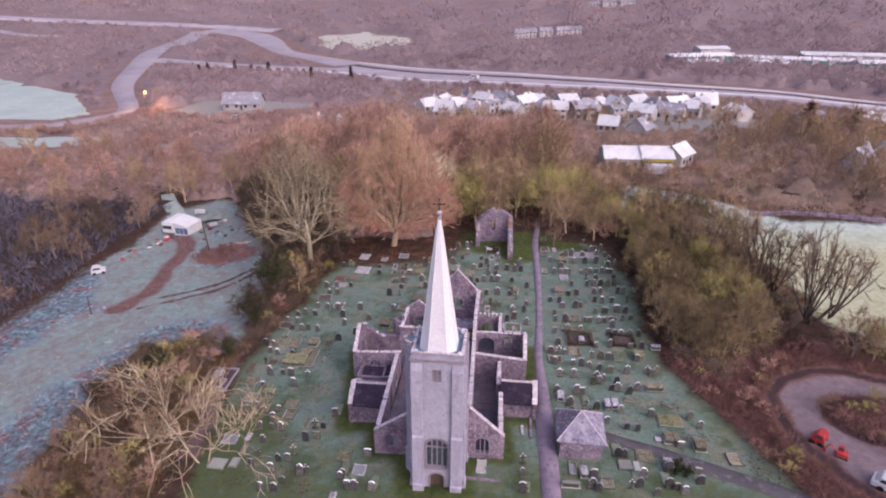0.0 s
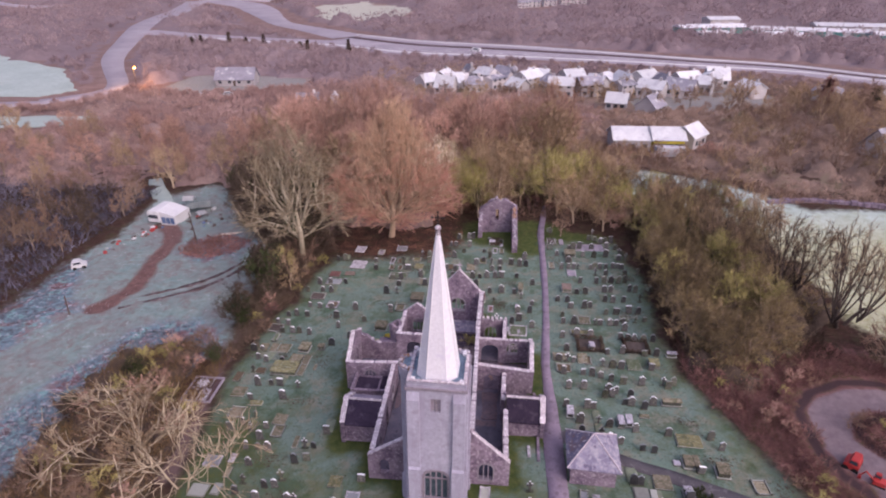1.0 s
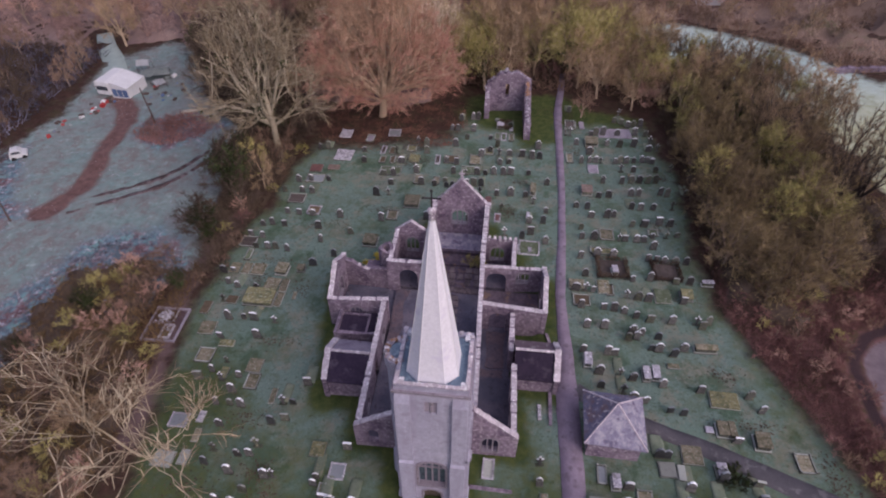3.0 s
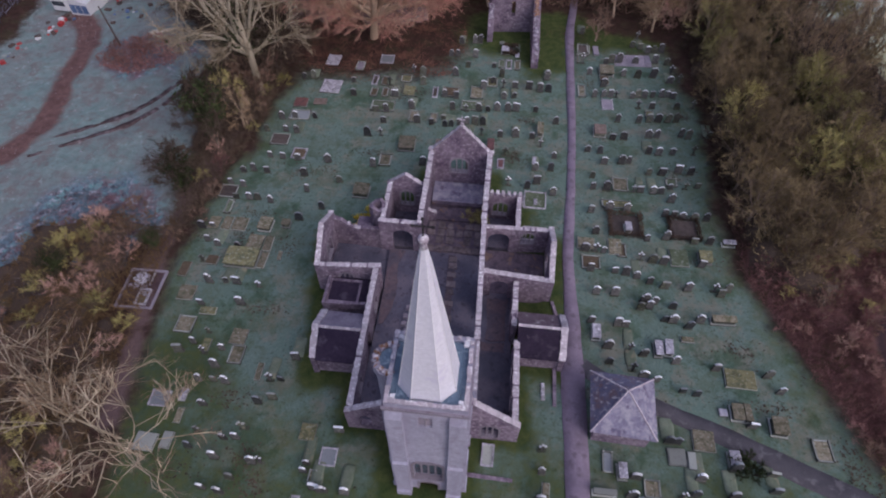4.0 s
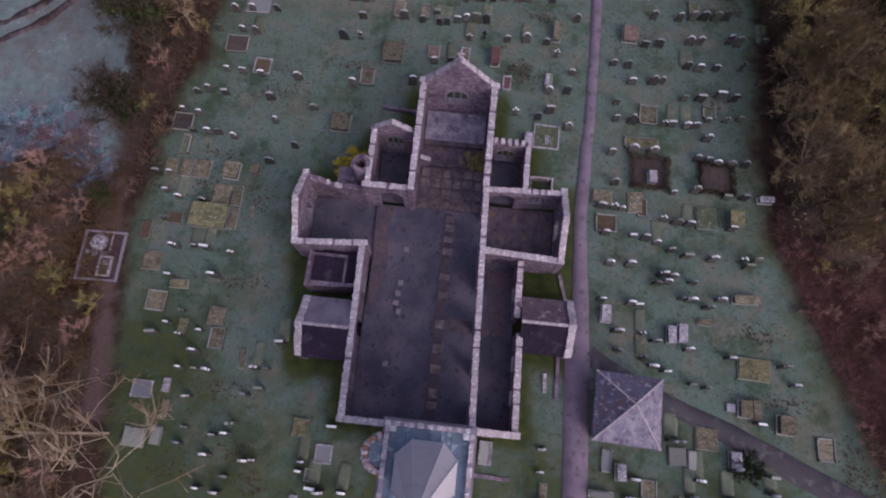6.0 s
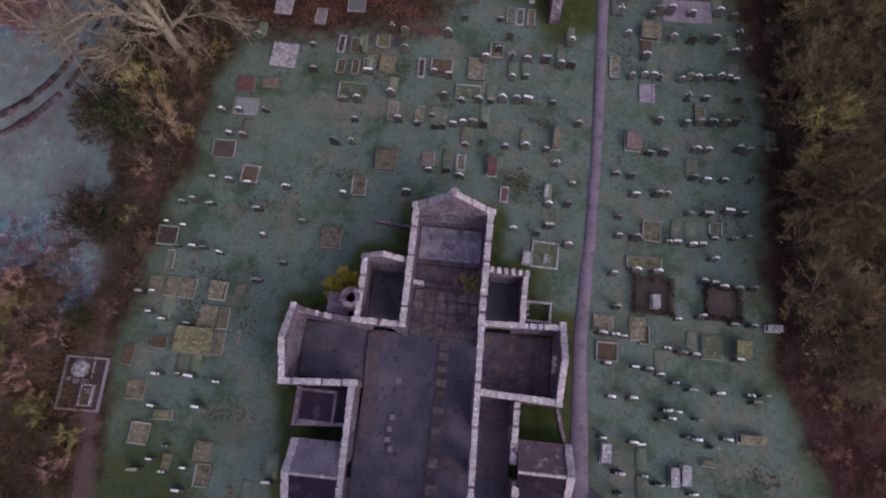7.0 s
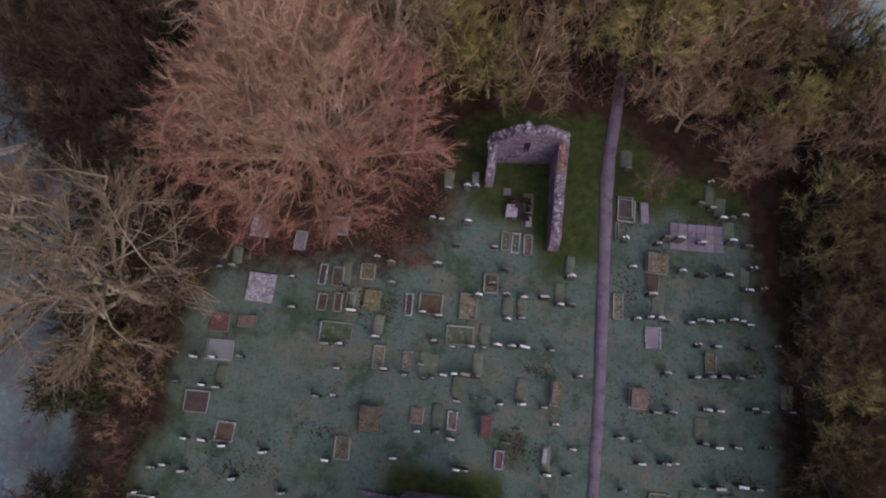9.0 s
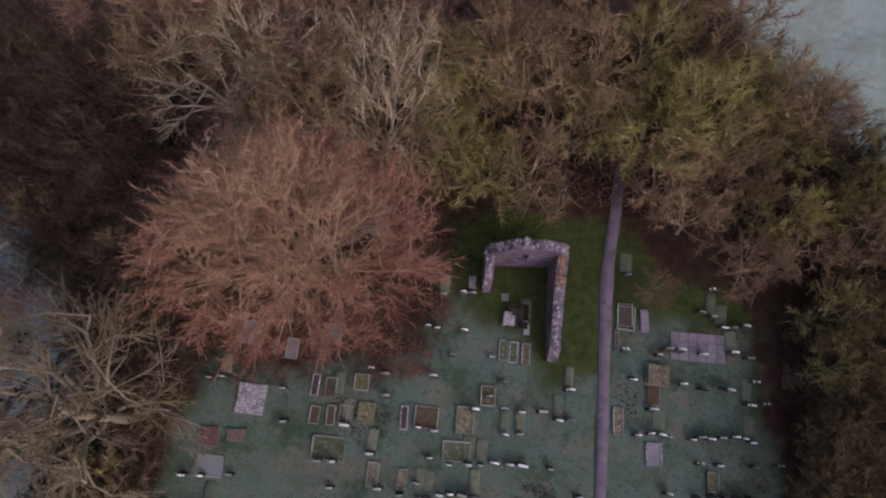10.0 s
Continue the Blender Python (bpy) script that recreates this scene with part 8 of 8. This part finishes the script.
ribbon("road_median", [(230, 206), (147, 248), (115, 272), (77, 285), (40, 302), (-2, 325), (-57, 351), (-100, 380)], [2.5, 2.5, 3, 3, 4, 5, 5, 5], M["rim"], "dark planted strip between the carriageways", 0.6, "road", 9)
for pts, w in (([(147, 238), (115, 262), (77, 273), (40, 286), (-2, 303), (-57, 322), (-100, 345), (-150, 356), (-200, 370)], 1.1), ([(147, 253), (115, 279), (77, 293), (40, 312), (-2, 338), (-57, 366), (-100, 394)], 0.8)):
    ribbon("edge_line", pts, [w] * len(pts), M["line"], "white painted edge line of the carriageway", 0.62, "road marking", 9)
for k in range(46):
    t = k / 45
    x = 180 - 300 * t
    pts = [(180, 226), (147, 241), (115, 266), (77, 278), (40, 291), (-2, 310), (-57, 330), (-120, 352)]
    for (ax, ay), (bx, by) in zip(pts, pts[1:]):
        if bx <= x <= ax:
            y = ay + (by - ay) * (ax - x) / (ax - bx)
            bm = bmesh.new()
            z = gz(x, y) + 0.55
            sl = (by - ay) / (bx - ax)
            prism(bm, [(-1.8, -0.16), (1.8, -0.16), (1.8, 0.16), (-1.8, 0.16)], (x, y, z), Vector((1, sl, 0)).normalized(), Vector((-sl, 1, 0)).normalized(), (0, 0, 0.02))
            lone("lane_marking", bm, M["line"], "white painted lane dash on the carriageway", "road marking", "lane dashes", kind="structure")

car("moving_van", -19.2, 319.8, radians(155), M["caravan"], "white van on the distant carriageway", 6.0, True, "van").location.z += 0.45


def street_lamp(x, y, h, glow, label):
    z = gz(x, y)
    ob = thing("street_lamp", (x, y, z), label, "street lamp", "street lamps")
    bm = bmesh.new()
    tube(bm, (x, y, z - 0.3), (x, y, z + h), 0.1, 0.07, 8)
    tube(bm, (x, y, z + h), (x + 1.0, y - 0.6, z + h + 0.25), 0.06, 0.05, 6)
    part("post", bm, M["iron"], ob)
    bm = bmesh.new()
    bmesh.ops.create_icosphere(bm, subdivisions=2, radius=0.42, matrix=Matrix.Translation((x + 1.0, y - 0.6, z + h + 0.1)))
    m, nt, bsdf = nodes_of("sodium_glow")
    bsdf.inputs["Base Color"].default_value = (1, 0.55, 0.15, 1)
    bsdf.inputs["Emission Color"].default_value = (1.0, 0.33, 0.03, 1)
    bsdf.inputs["Emission Strength"].default_value = glow
    part("lantern", bm, m, ob, "glowing orange sodium lantern")
    return ob


street_lamp(-145, 221, 8, 5.0, "tall street lamp glowing orange beside the road bend")
lamp_data = bpy.data.lights.new("street_glow", "POINT")
lamp_data.energy = 9000
lamp_data.color = (1.0, 0.5, 0.14)
lamp_data.shadow_soft_size = 0.4
lamp_ob = new("street_glow", lamp_data)
lamp_ob.location = (-143.6, 220.0, gz(-145, 221) + 7.2)


def house(x, y, turn, w, d, e, r, wall_mat, roof_mat, label, windows=2, category="house", hip=False):
    z = gz(x, y)
    ob = thing("house", (x, y, z), label, category, "village houses")
    bm = bmesh.new()
    prism(bm, [(-d / 2, -0.5), (d / 2, -0.5), (d / 2, e), (0, r - 0.1), (-d / 2, e)], (x - w / 2, y, z), (0, 1, 0), (0, 0, 1), (w, 0, 0))
    part("wall", bm, M[wall_mat], ob)
    for f in (-1, 1):
        bm = bmesh.new()
        k = 0.3 if hip else 0.0
        o = 0.45
        a = [(x - w / 2 - o, y + f * (d / 2 + o), z + e - 0.2), (x + w / 2 + o, y + f * (d / 2 + o), z + e - 0.2), (x + w / 2 + o - k * w, y, z + r), (x - w / 2 - o + k * w, y, z + r)]
        p = [bm.verts.new(v) for v in a] + [bm.verts.new((q[0], q[1], q[2] + 0.18)) for q in a]
        bm.faces.new(p[:4])
        bm.faces.new(p[7:3:-1])
        for i in range(4):
            bm.faces.new((p[i], p[(i + 1) % 4], p[4 + (i + 1) % 4], p[4 + i]))
        part("roof_slope", bm, M[roof_mat], ob)
    if category == "house":
        bm = bmesh.new()
        cx = x + w * 0.3
        box(bm, cx - 0.4, cx + 0.4, y - 0.35, y + 0.35, z + r - 0.6, z + r + 1.0)
        part("chimney", bm, M["house_wall"], ob)
    for i in range(windows):
        wx = x + w * ((i + 0.5) / windows - 0.5)
        for zz in ((1.0, 2.2),) if e < 4 else ((1.0, 2.2), (3.5, 4.6)):
            bm = bmesh.new()
            box(bm, wx - 0.6, wx + 0.6, y - d / 2 - 0.06, y - d / 2 + 0.05, z + zz[0], z + zz[1])
            part("window", bm, M["pane"], ob)
    bm = bmesh.new()
    box(bm, x - 0.5, x + 0.5, y - d / 2 - 0.05, y - d / 2 + 0.05, z - 0.2, z + 2.0)
    part("door", bm, M["oak"], ob)
    ob.rotation_euler[2] = turn
    return ob


# the yellow-walled building nearest to the wood: three frosted roofs
house(29.8, 152.5, radians(3), 9.0, 8.5, 3.2, 5.4, "house_wall", "frost_roof", "low pale-walled building under a frosted white roof", 3, "building")
house(38.6, 152.0, radians(3), 7.6, 7.5, 3.2, 5.4, "yellow", "frost_roof", "yellow building with a row of windows and frosted roof", 6, "building")
house(44.8, 154.0, radians(50), 7.0, 6.0, 3.2, 5.6, "house_wall", "frost_roof", "pale gabled wing under a frosted roof", 2, "building")
bm = bmesh.new()
box(bm, 35, 42, 144.0, 146.4, gz(44, 148) - 0.2, gz(44, 148) + 2.2, 0.02)
lone("flat_roofed_shed", bm, M["frost_roof"], "long low shed with a frosted flat roof", "shed")

roofs = (("frost_roof", "pale rendered house under a frost-white roof"), ("grey_roof", "pale house under a frosty grey-tiled roof"), ("frost_roof", "cream house with a frosted pitched roof"))
sites = [(-32, 233), (-3, 242), (10, 236), (17, 214), (26, 214), (34, 230), (48, 230), (57, 213), (70, 226), (80, 214), (-14, 222), (-24, 220), (-27, 240), (-17, 243), (-21, 230), (-10, 236), (-7, 227), (2, 217), (6, 228), (14, 222), (22, 229), (30, 221), (38, 212), (47, 211), (40, 226), (53, 222), (62, 227), (66, 219), (42, 188), (33, 194), (74, 232), (100, 205), (122, 204), (132, 192), (88, 150), (98, 158), (-58, 194), (-66, 190)]
for i, (x, y) in enumerate(sites):
    mt, lb = roofs[i % 3]
    house(x, y, rng.uniform(-1.3, 1.3), rng.uniform(6, 9.5), rng.uniform(5.5, 7.5), rng.choice((2.6, 3.4, 4.4)), rng.choice((5.2, 5.8, 6.6)), "house_wall", mt, lb, 3, hip=rng.random() < 0.3)
house(-110, 234.5, radians(8), 15, 9, 2.4, 6.4, "house_wall", "grey_roof", "grey-roofed chapel-like building by the car park", 4, "building")
for x, y, w in ((18, 590, 11), (32, 596, 12), (48, 600, 12), (60, 606, 12), (8, 584, 10), (120, 810, 16), (142, 815, 18), (100, 800, 12)):
    house(x, y, rng.uniform(-0.2, 0.2), w, 9, 4.9, 7.8, "house_wall", "grey_roof", "distant pale house with a grey roof on the wooded slope", 3)


def conifer(x, y, h, r, material, label, seed):
    """A dark spired evergreen: a trunk and tiers of drooping sprays."""
    rs = np.random.RandomState(seed)
    z = gz(x, y)
    ob = thing("conifer", (x, y, z), label, "tree", "dark evergreens in the valley")
    bm = bmesh.new()
    tube(bm, (x, y, z - 0.3), (x, y, z + h * 0.95), 0.22, 0.04, 6)
    part("trunk", bm, M["bark_dark"], ob)
    n = 420
    t = rs.uniform(0.06, 1.0, n) ** 0.8
    a = rs.uniform(0, 6.283, n)
    k = r * (1.04 - t) * rs.uniform(0.2, 0.8, n)
    st = np.stack([k * np.cos(a), k * np.sin(a), h * t], -1)
    d = np.stack([np.cos(a), np.sin(a), rs.uniform(-0.5, 0.4, n)], -1)
    d /= np.linalg.norm(d, axis=1, keepdims=True)
    v, f = sliver_arrays(rs, st, d, r * 0.45, r * 0.28)
    cr = new("crown", mesh_of("crown", v, f, M[material]))
    cr.parent = ob
    return ob


for i, (x, y) in enumerate(((-180, 341), (-173, 338), (-158, 341), (-147, 338), (-138, 341), (-113, 329), (-108, 326), (-84, 319))):
    conifer(x, y - 7, 5.0 + (i * 7 % 5) * 0.7, 1.9, "twig_dark", "small dark evergreen on the road verge", 200 + i)
conifer(92, 189, 11.0, 3.0, "bramble", "tall dark red-brown conifer by the houses", 230)
conifer(111, 198, 7.0, 2.6, "evergreen", "dark green conifer by the houses", 231)

# trading estate beyond the carriageway
for x, y, w, d, h, turn, mt, lb in ((118, 396, 42, 12, 3.6, 0.25, "teal", "long teal-clad warehouse with a frosted roof"), (134, 430, 20, 12, 5, 0.2, "house_wall", "pale gabled works hall with a frosted roof"), (172, 391, 62, 12, 2.8, -0.2, "teal", "long low warehouse with a frosted roof"), (200, 360, 18, 12, 4.5, 0.1, "teal", "teal and white warehouse at the estate"), (112, 372, 18, 7, 2.5, 0.3, "house_wall", "low pale works building"), (150, 372, 22, 7, 2.4, -0.2, "house_wall", "low pale works shed"), (208, 408, 50, 12, 4, -0.1, "house_wall", "far pale warehouse with a frosted roof")):
    z = gz(x, y)
    ob = thing("warehouse", (x, y, z), lb, "warehouse", "trading estate")
    bm = bmesh.new()
    box(bm, x - w / 2, x + w / 2, y - d / 2, y + d / 2, z - 1, z + h)
    part("wall", bm, M[mt], ob)
    bm = bmesh.new()
    prism(bm, [(-d / 2 - 0.6, h), (d / 2 + 0.6, h), (0, h + 1.6)], (x - w / 2 - 0.6, y, z + 0.05), (0, 1, 0), (0, 0, 1), (w + 1.2, 0, 0))
    part("roof", bm, M["frost_roof"], ob)
    for i in range(int(w / 9)):
        bm = bmesh.new()
        wx = x - w / 2 + 5 + i * 9
        box(bm, wx - 1.8, wx + 1.8, y - d / 2 - 0.08, y - d / 2 + 0.05, z - 0.5, z + 3.6)
        part("roller_door", bm, M["frost_roof"], ob)
    ob.rotation_euler[2] = turn

for x, y, t in ((-112, 211, 0.4), (-104, 213, 0.3), (-92, 222, 0.3), (16, 238, 0.2), (34, 206, 1.0), (8, 239, 0.1)):
    car("parked_car", x, y, t, M["carpaint"], "pale car parked by the distant buildings", 4.4)
bm = bmesh.new()
bmesh.ops.create_icosphere(bm, subdivisions=2, radius=1.5, matrix=Matrix.Translation((0.5, 233, gz(0.5, 233) + 6.0)))
tube(bm, (0.5, 233, gz(0.5, 233) - 0.3), (0.5, 233, gz(0.5, 233) + 5), 0.3, 0.3, 8)
lone("water_tank", bm, M["white"], "round white tank on a post in the village", "tank", smooth=True)

# low bank and stone wall along the meadow
bm = bmesh.new()
for i in range(60):
    x = 50 + i * 1.1
    y = 114.5 + 1.2 * math.sin(i * 0.21)
    box(bm, x, x + 1.15, y, y + 0.8, gz(x, y) - 0.3, gz(x, y) + 0.9 + rng.uniform(-0.2, 0.15), 0.06)
lone("field_wall", bm, M["rubble"], "low tumbled stone wall along the meadow", "wall", kind="structure")


# ---- far woods: thousands of bare crowns, each a dome of twigs over a soft mass of branches ----
def far_woods(name, outline, count, tris, h_lo, h_hi, w, cell, material, mass, label, keep_out, seed, roads=True):
    rs = np.random.RandomState(seed)
    xs, ys = zip(*outline)
    x = rs.uniform(min(xs), max(xs), count * 5)
    y = rs.uniform(min(ys), max(ys), count * 5)
    ok = sdf(x, y, outline) < 0
    for o, g in keep_out:
        ok &= sdf(x, y, o) > g
    clump = np.array([noise.noise(Vector((a * 0.02, b * 0.02, seed))) for a, b in zip(x, y)])
    h = rs.uniform(h_lo, h_hi, len(x)) * (1 + 0.5 * clump)
    if roads:
        for pts, g in CLEAR:
            near_side = line_dist(x, y + 1.3 * h, pts)
            d = line_dist(x, y, pts)
            ok &= d > g
            h = np.where(near_side < g + 8, np.minimum(h, 3.6), h)
            h = np.where(line_dist(x, y + 18, pts) < g + 4, np.minimum(h, 3.0), h)
            h = np.where(line_dist(x, y + 34, pts) < g + 4, np.minimum(h, 5.0), h)
    for o, back in ((CAR_PARK, 6), (CAR_PARK, 14), (CAR_PARK, 24), (VILLAGE, 8), (NW_FIELD_LOW, 6), (NW_FIELD_LOW, 14), (NW_FIELD, 8)):
        h = np.where(sdf(x, y + back, o) < 3, np.minimum(h, 2.2 if back < 20 else 3.5), h)
    x, y, h = x[ok][:count], y[ok][:count], h[ok][:count]
    n = len(x)
    zg = height(x, y)
    # the mass of branches
    cx = np.arange(min(xs) - cell, max(xs) + cell, cell)
    cy = np.arange(min(ys) - cell, max(ys) + cell, cell)
    top = np.full((len(cy), len(cx)), -1.0)
    for a, b, hh in zip(x, y, h):
        r = max(0.38 * hh, 0.8 * cell)
        low = min(1.0, hh / (2.6 * cell))
        i0, i1 = np.searchsorted(cx, (a - r, a + r))
        j0, j1 = np.searchsorted(cy, (b - r, b + r))
        if i1 <= i0 or j1 <= j0:
            continue
        q = 1 - ((cx[None, i0:i1] - a) ** 2 + (cy[j0:j1, None] - b) ** 2) / r ** 2
        block = np.where(q > 0, low * hh * (0.08 + 0.42 * np.sqrt(np.maximum(q, 0))), -1.0)
        top[j0:j1, i0:i1] = np.maximum(top[j0:j1, i0:i1], block)
    CX, CY = np.meshgrid(cx, cy)
    floor_in = sdf(CX, CY, outline) < 0
    for o, g in keep_out:
        floor_in &= sdf(CX, CY, o) > g
    if roads:
        for pts, g in CLEAR:
            floor_in &= line_dist(CX, CY, pts) > g - 2
    top = np.where(floor_in, np.maximum(top, 0.25), top)
    has = top > 0
    Z = height(CX, CY) + np.maximum(top, -0.4) + np.where(has, rs.normal(0, 0.02 * h_hi, top.shape), 0)
    CX, CY = CX + rs.normal(0, cell * 0.15, CX.shape), CY + rs.normal(0, cell * 0.15, CY.shape)
    num = np.arange(top.size).reshape(top.shape)
    face = (has[:-1, :-1] | has[:-1, 1:] | has[1:, 1:] | has[1:, :-1])
    quad = np.stack([num[:-1, :-1], num[:-1, 1:], num[1:, 1:], num[1:, :-1]], -1)[face]
    used, quad = np.unique(quad, return_inverse=True)
    quad = quad.reshape(-1, 4)
    cv = np.stack([CX.ravel(), CY.ravel(), Z.ravel()], -1)[used]
    # the twigs on it
    base = np.repeat(np.stack([x, y, zg], -1), tris, 0)
    hh = np.repeat(h, tris)[:, None]
    k = n * tris
    u = rs.normal(0, 1, (k, 3))
    u /= np.linalg.norm(u, axis=1, keepdims=True)
    u[:, 2] = np.abs(u[:, 2])
    st = base + u * rs.uniform(0.8, 1.0, (k, 1)) * hh * np.array([0.46, 0.46, 0.60]) + np.concatenate([np.zeros((k, 2)), hh * 0.2], 1)
    d = u * 0.6 + np.array([0, 0, 0.45]) + rs.normal(0, 0.5, (k, 3))
    d /= np.linalg.norm(d, axis=1, keepdims=True)
    tv, tf = sliver_arrays(rs, st, d, 0.2 * (h_lo + h_hi) / 2, w)
    me = bpy.data.meshes.new(name)
    me.from_pydata(np.concatenate([cv, tv]).tolist(), [], quad.tolist() + (tf + len(cv)).tolist())
    me.materials.append(mass)
    me.materials.append(material)
    soft_faces = np.concatenate([np.ones(len(quad), bool), np.zeros(len(tf), bool)])
    me.polygons.foreach_set("use_smooth", soft_faces)
    me.polygons.foreach_set("material_index", (~soft_faces).astype(np.int32))
    return tagged(new(name, me), label, "woodland", kind="stuff")


CLEAR = [(BYPASS, 27), (UPPER, 26), (LOWER, 13), (BEND, 11), (BEND[:6], 8), (HILL_ROAD, 14), ([(-600, 600), (-505, 567), (-450, 545), (-420, 556)], 9), (LANE, 5)]
YELLOW = [(25, 147), (50, 147), (52, 160), (25, 160)]
ESTATE = [(94, 368), (220, 352), (236, 412), (120, 440), (94, 404)]
HILL_HOUSES = [(0, 560), (70, 570), (70, 615), (0, 605)]
BAR = [(VILLAGE, -3), (CAR_PARK, 3), (NW_FIELD, 2), (NW_FIELD_LOW, 2), (MEADOW, 2), (HILL_FIELD, 4), (YELLOW, 0), (ESTATE, 0), (HILL_HOUSES, 0)]
far_woods("far_woods_near", [(-150, 152), (-60, 154), (14, 150), (26, 168), (20, 200), (-36, 205), (-50, 226), (-110, 226), (-330, 196), (-330, 120), (-150, 118)], 1000, 130, 5, 9, 0.18, 1.8, M["twig_rose"], M["mass_rose"], "pinkish-brown bare woods beyond the churchyard", BAR + [(FIELD, 2)], 1)
far_woods("wood_understorey", [(-62, 122), (-52, 112), (-30, 116), (14, 128), (14, 152), (-60, 154), (-150, 154), (-150, 122), (-100, 116)], 520, 110, 2.5, 5.5, 0.14, 1.2, M["twig_rose"], M["mass_rose"], "pinkish-brown thickets below the woodland trees", BAR + [(FIELD, 2), (YARD, 4)], 11)
far_woods("beech_understorey", [(-37, 99), (-30, 102), (-15, 101.5), (-14, 108), (-18, 112), (-38, 114)], 100, 80, 2.0, 4.2, 0.09, 1.0, M["twig_orange"], M["mass_rose"], "russet-brown thickets below the beech", [(YARD, -4)], 13, False)
# thickets coloured dark in place of the shade below the right-hand trees
far_woods("shade_thickets", [(22.5, 60), (21.8, 97), (28, 105), (43, 98), (44, 74), (36, 65), (28, 58)], 210, 70, 1.8, 4.2, 0.09, 1.0, M["twig_dusk"], M["mass_dusk"], "dense thickets below the trees, coloured dusky brown for shade", [(YARD, 1), (MEADOW, 2)], 14, False)
far_woods("far_woods_right", [(52, 120), (250, 118), (300, 200), (150, 236), (100, 250), (62, 190), (50, 165)], 620, 110, 3, 7, 0.17, 1.8, M["twig_wood"], M["mass_wood"], "brown bare woods round the village", BAR, 2)
far_woods("garden_thickets", [(14, 136), (54, 126), (56, 146), (60, 190), (14, 204), (14, 160)], 240, 100, 2.5, 5, 0.16, 1.2, M["twig_wood"], M["mass_wood"], "low bare garden thickets round the yellow building", [(YELLOW, 1), (MEADOW, 2), (VILLAGE, -2)], 8)
far_woods("village_trees", [(-60, 200), (40, 180), (130, 180), (140, 236), (80, 262), (-20, 282), (-60, 260)], 240, 100, 3, 6, 0.2, 1.6, M["twig_wood"], M["mass_wood"], "bare garden trees among the houses", [(CAR_PARK, 4), (YELLOW, 2), (MEADOW, 2), (VILLAGE, 0)], 3)
far_woods("garden_trees", VILLAGE, 110, 120, 3, 6, 0.16, 60.0, M["twig_wood"], M["mass_wood"], "single bare trees among the houses", [(CAR_PARK, 4)], 9)
# these three woods carry the valley haze in their mauve colour
far_woods("verge_woods", [(-200, 226), (-40, 238), (60, 240), (320, 140), (320, 330), (-80, 420), (-230, 420)], 1800, 75, 5, 9, 0.26, 2.6, M["twig_haze"], M["mass_haze"], "bare woods along the road, haze in their mauve-brown colour", BAR, 4)
far_woods("valley_woods", [(-700, 180), (-320, 200), (-140, 300), (-60, 380), (300, 260), (800, 240), (900, 640), (-900, 700)], 5200, 32, 7, 12, 0.5, 5.0, M["twig_haze"], M["mass_haze"], "bare woods filling the valley, haze in their mauve-brown colour", BAR, 5)
far_woods("hill_woods", [(-1300, 600), (1300, 600), (1700, 1900), (-1700, 1900)], 5800, 22, 14, 24, 1.3, 13.0, M["twig_haze"], M["mass_haze"], "far wooded hillside, haze in its mauve colour", [(HILL_FIELD, 6)], 6)
far_woods("hedge_scrub", [(-33.5, 10), (-33.5, 24), (-35, 49), (-38.8, 50), (-39, 60), (-42, 64), (-49.5, 60), (-50.5, 52), (-48.5, 44), (-46, 34), (-46, 10)], 430, 90, 1.0, 2.8, 0.065, 0.8, M["twig_scrub"], M["mass_dusk"], "low orange-brown scrub at the churchyard edge", [(YARD, 1), ([(-38.5, 50.5), (-38.5, 57.2), (-33, 57.2), (-33, 50.5)], 0)], 12, False)

for outline in (NW_FIELD, NW_FIELD_LOW):
    bm = bmesh.new()
    ring = []
    for a, b in zip(outline, outline[1:] + outline[:1]):
        for k in range(8):
            x, y = a[0] + (b[0] - a[0]) * k / 8 + rng.uniform(-1.2, 1.2), a[1] + (b[1] - a[1]) * k / 8 + rng.uniform(-1.2, 1.2)
            ring.append((x, y))
    prism(bm, ring, (0, 0, gz(-200, 200) - 0.1), (1, 0, 0), (0, 1, 0), (0, 0, 0.3))
    lone("pasture", bm, M["frost_field"], "frost-white pasture beside the road", "field", kind="structure")

# garden trees between the village houses
scatter(tans + browns, [(-30, 206), (-8, 210), (30, 204), (70, 206), (72, 214), (30, 212), (-8, 217), (-30, 214)], 13, 5.0, 0.34, 0.55)
scatter(tans[:2] + browns[:1], [(58, 190), (96, 176), (118, 184), (104, 200), (70, 204)], 8, 6.0, 0.6, 0.9)
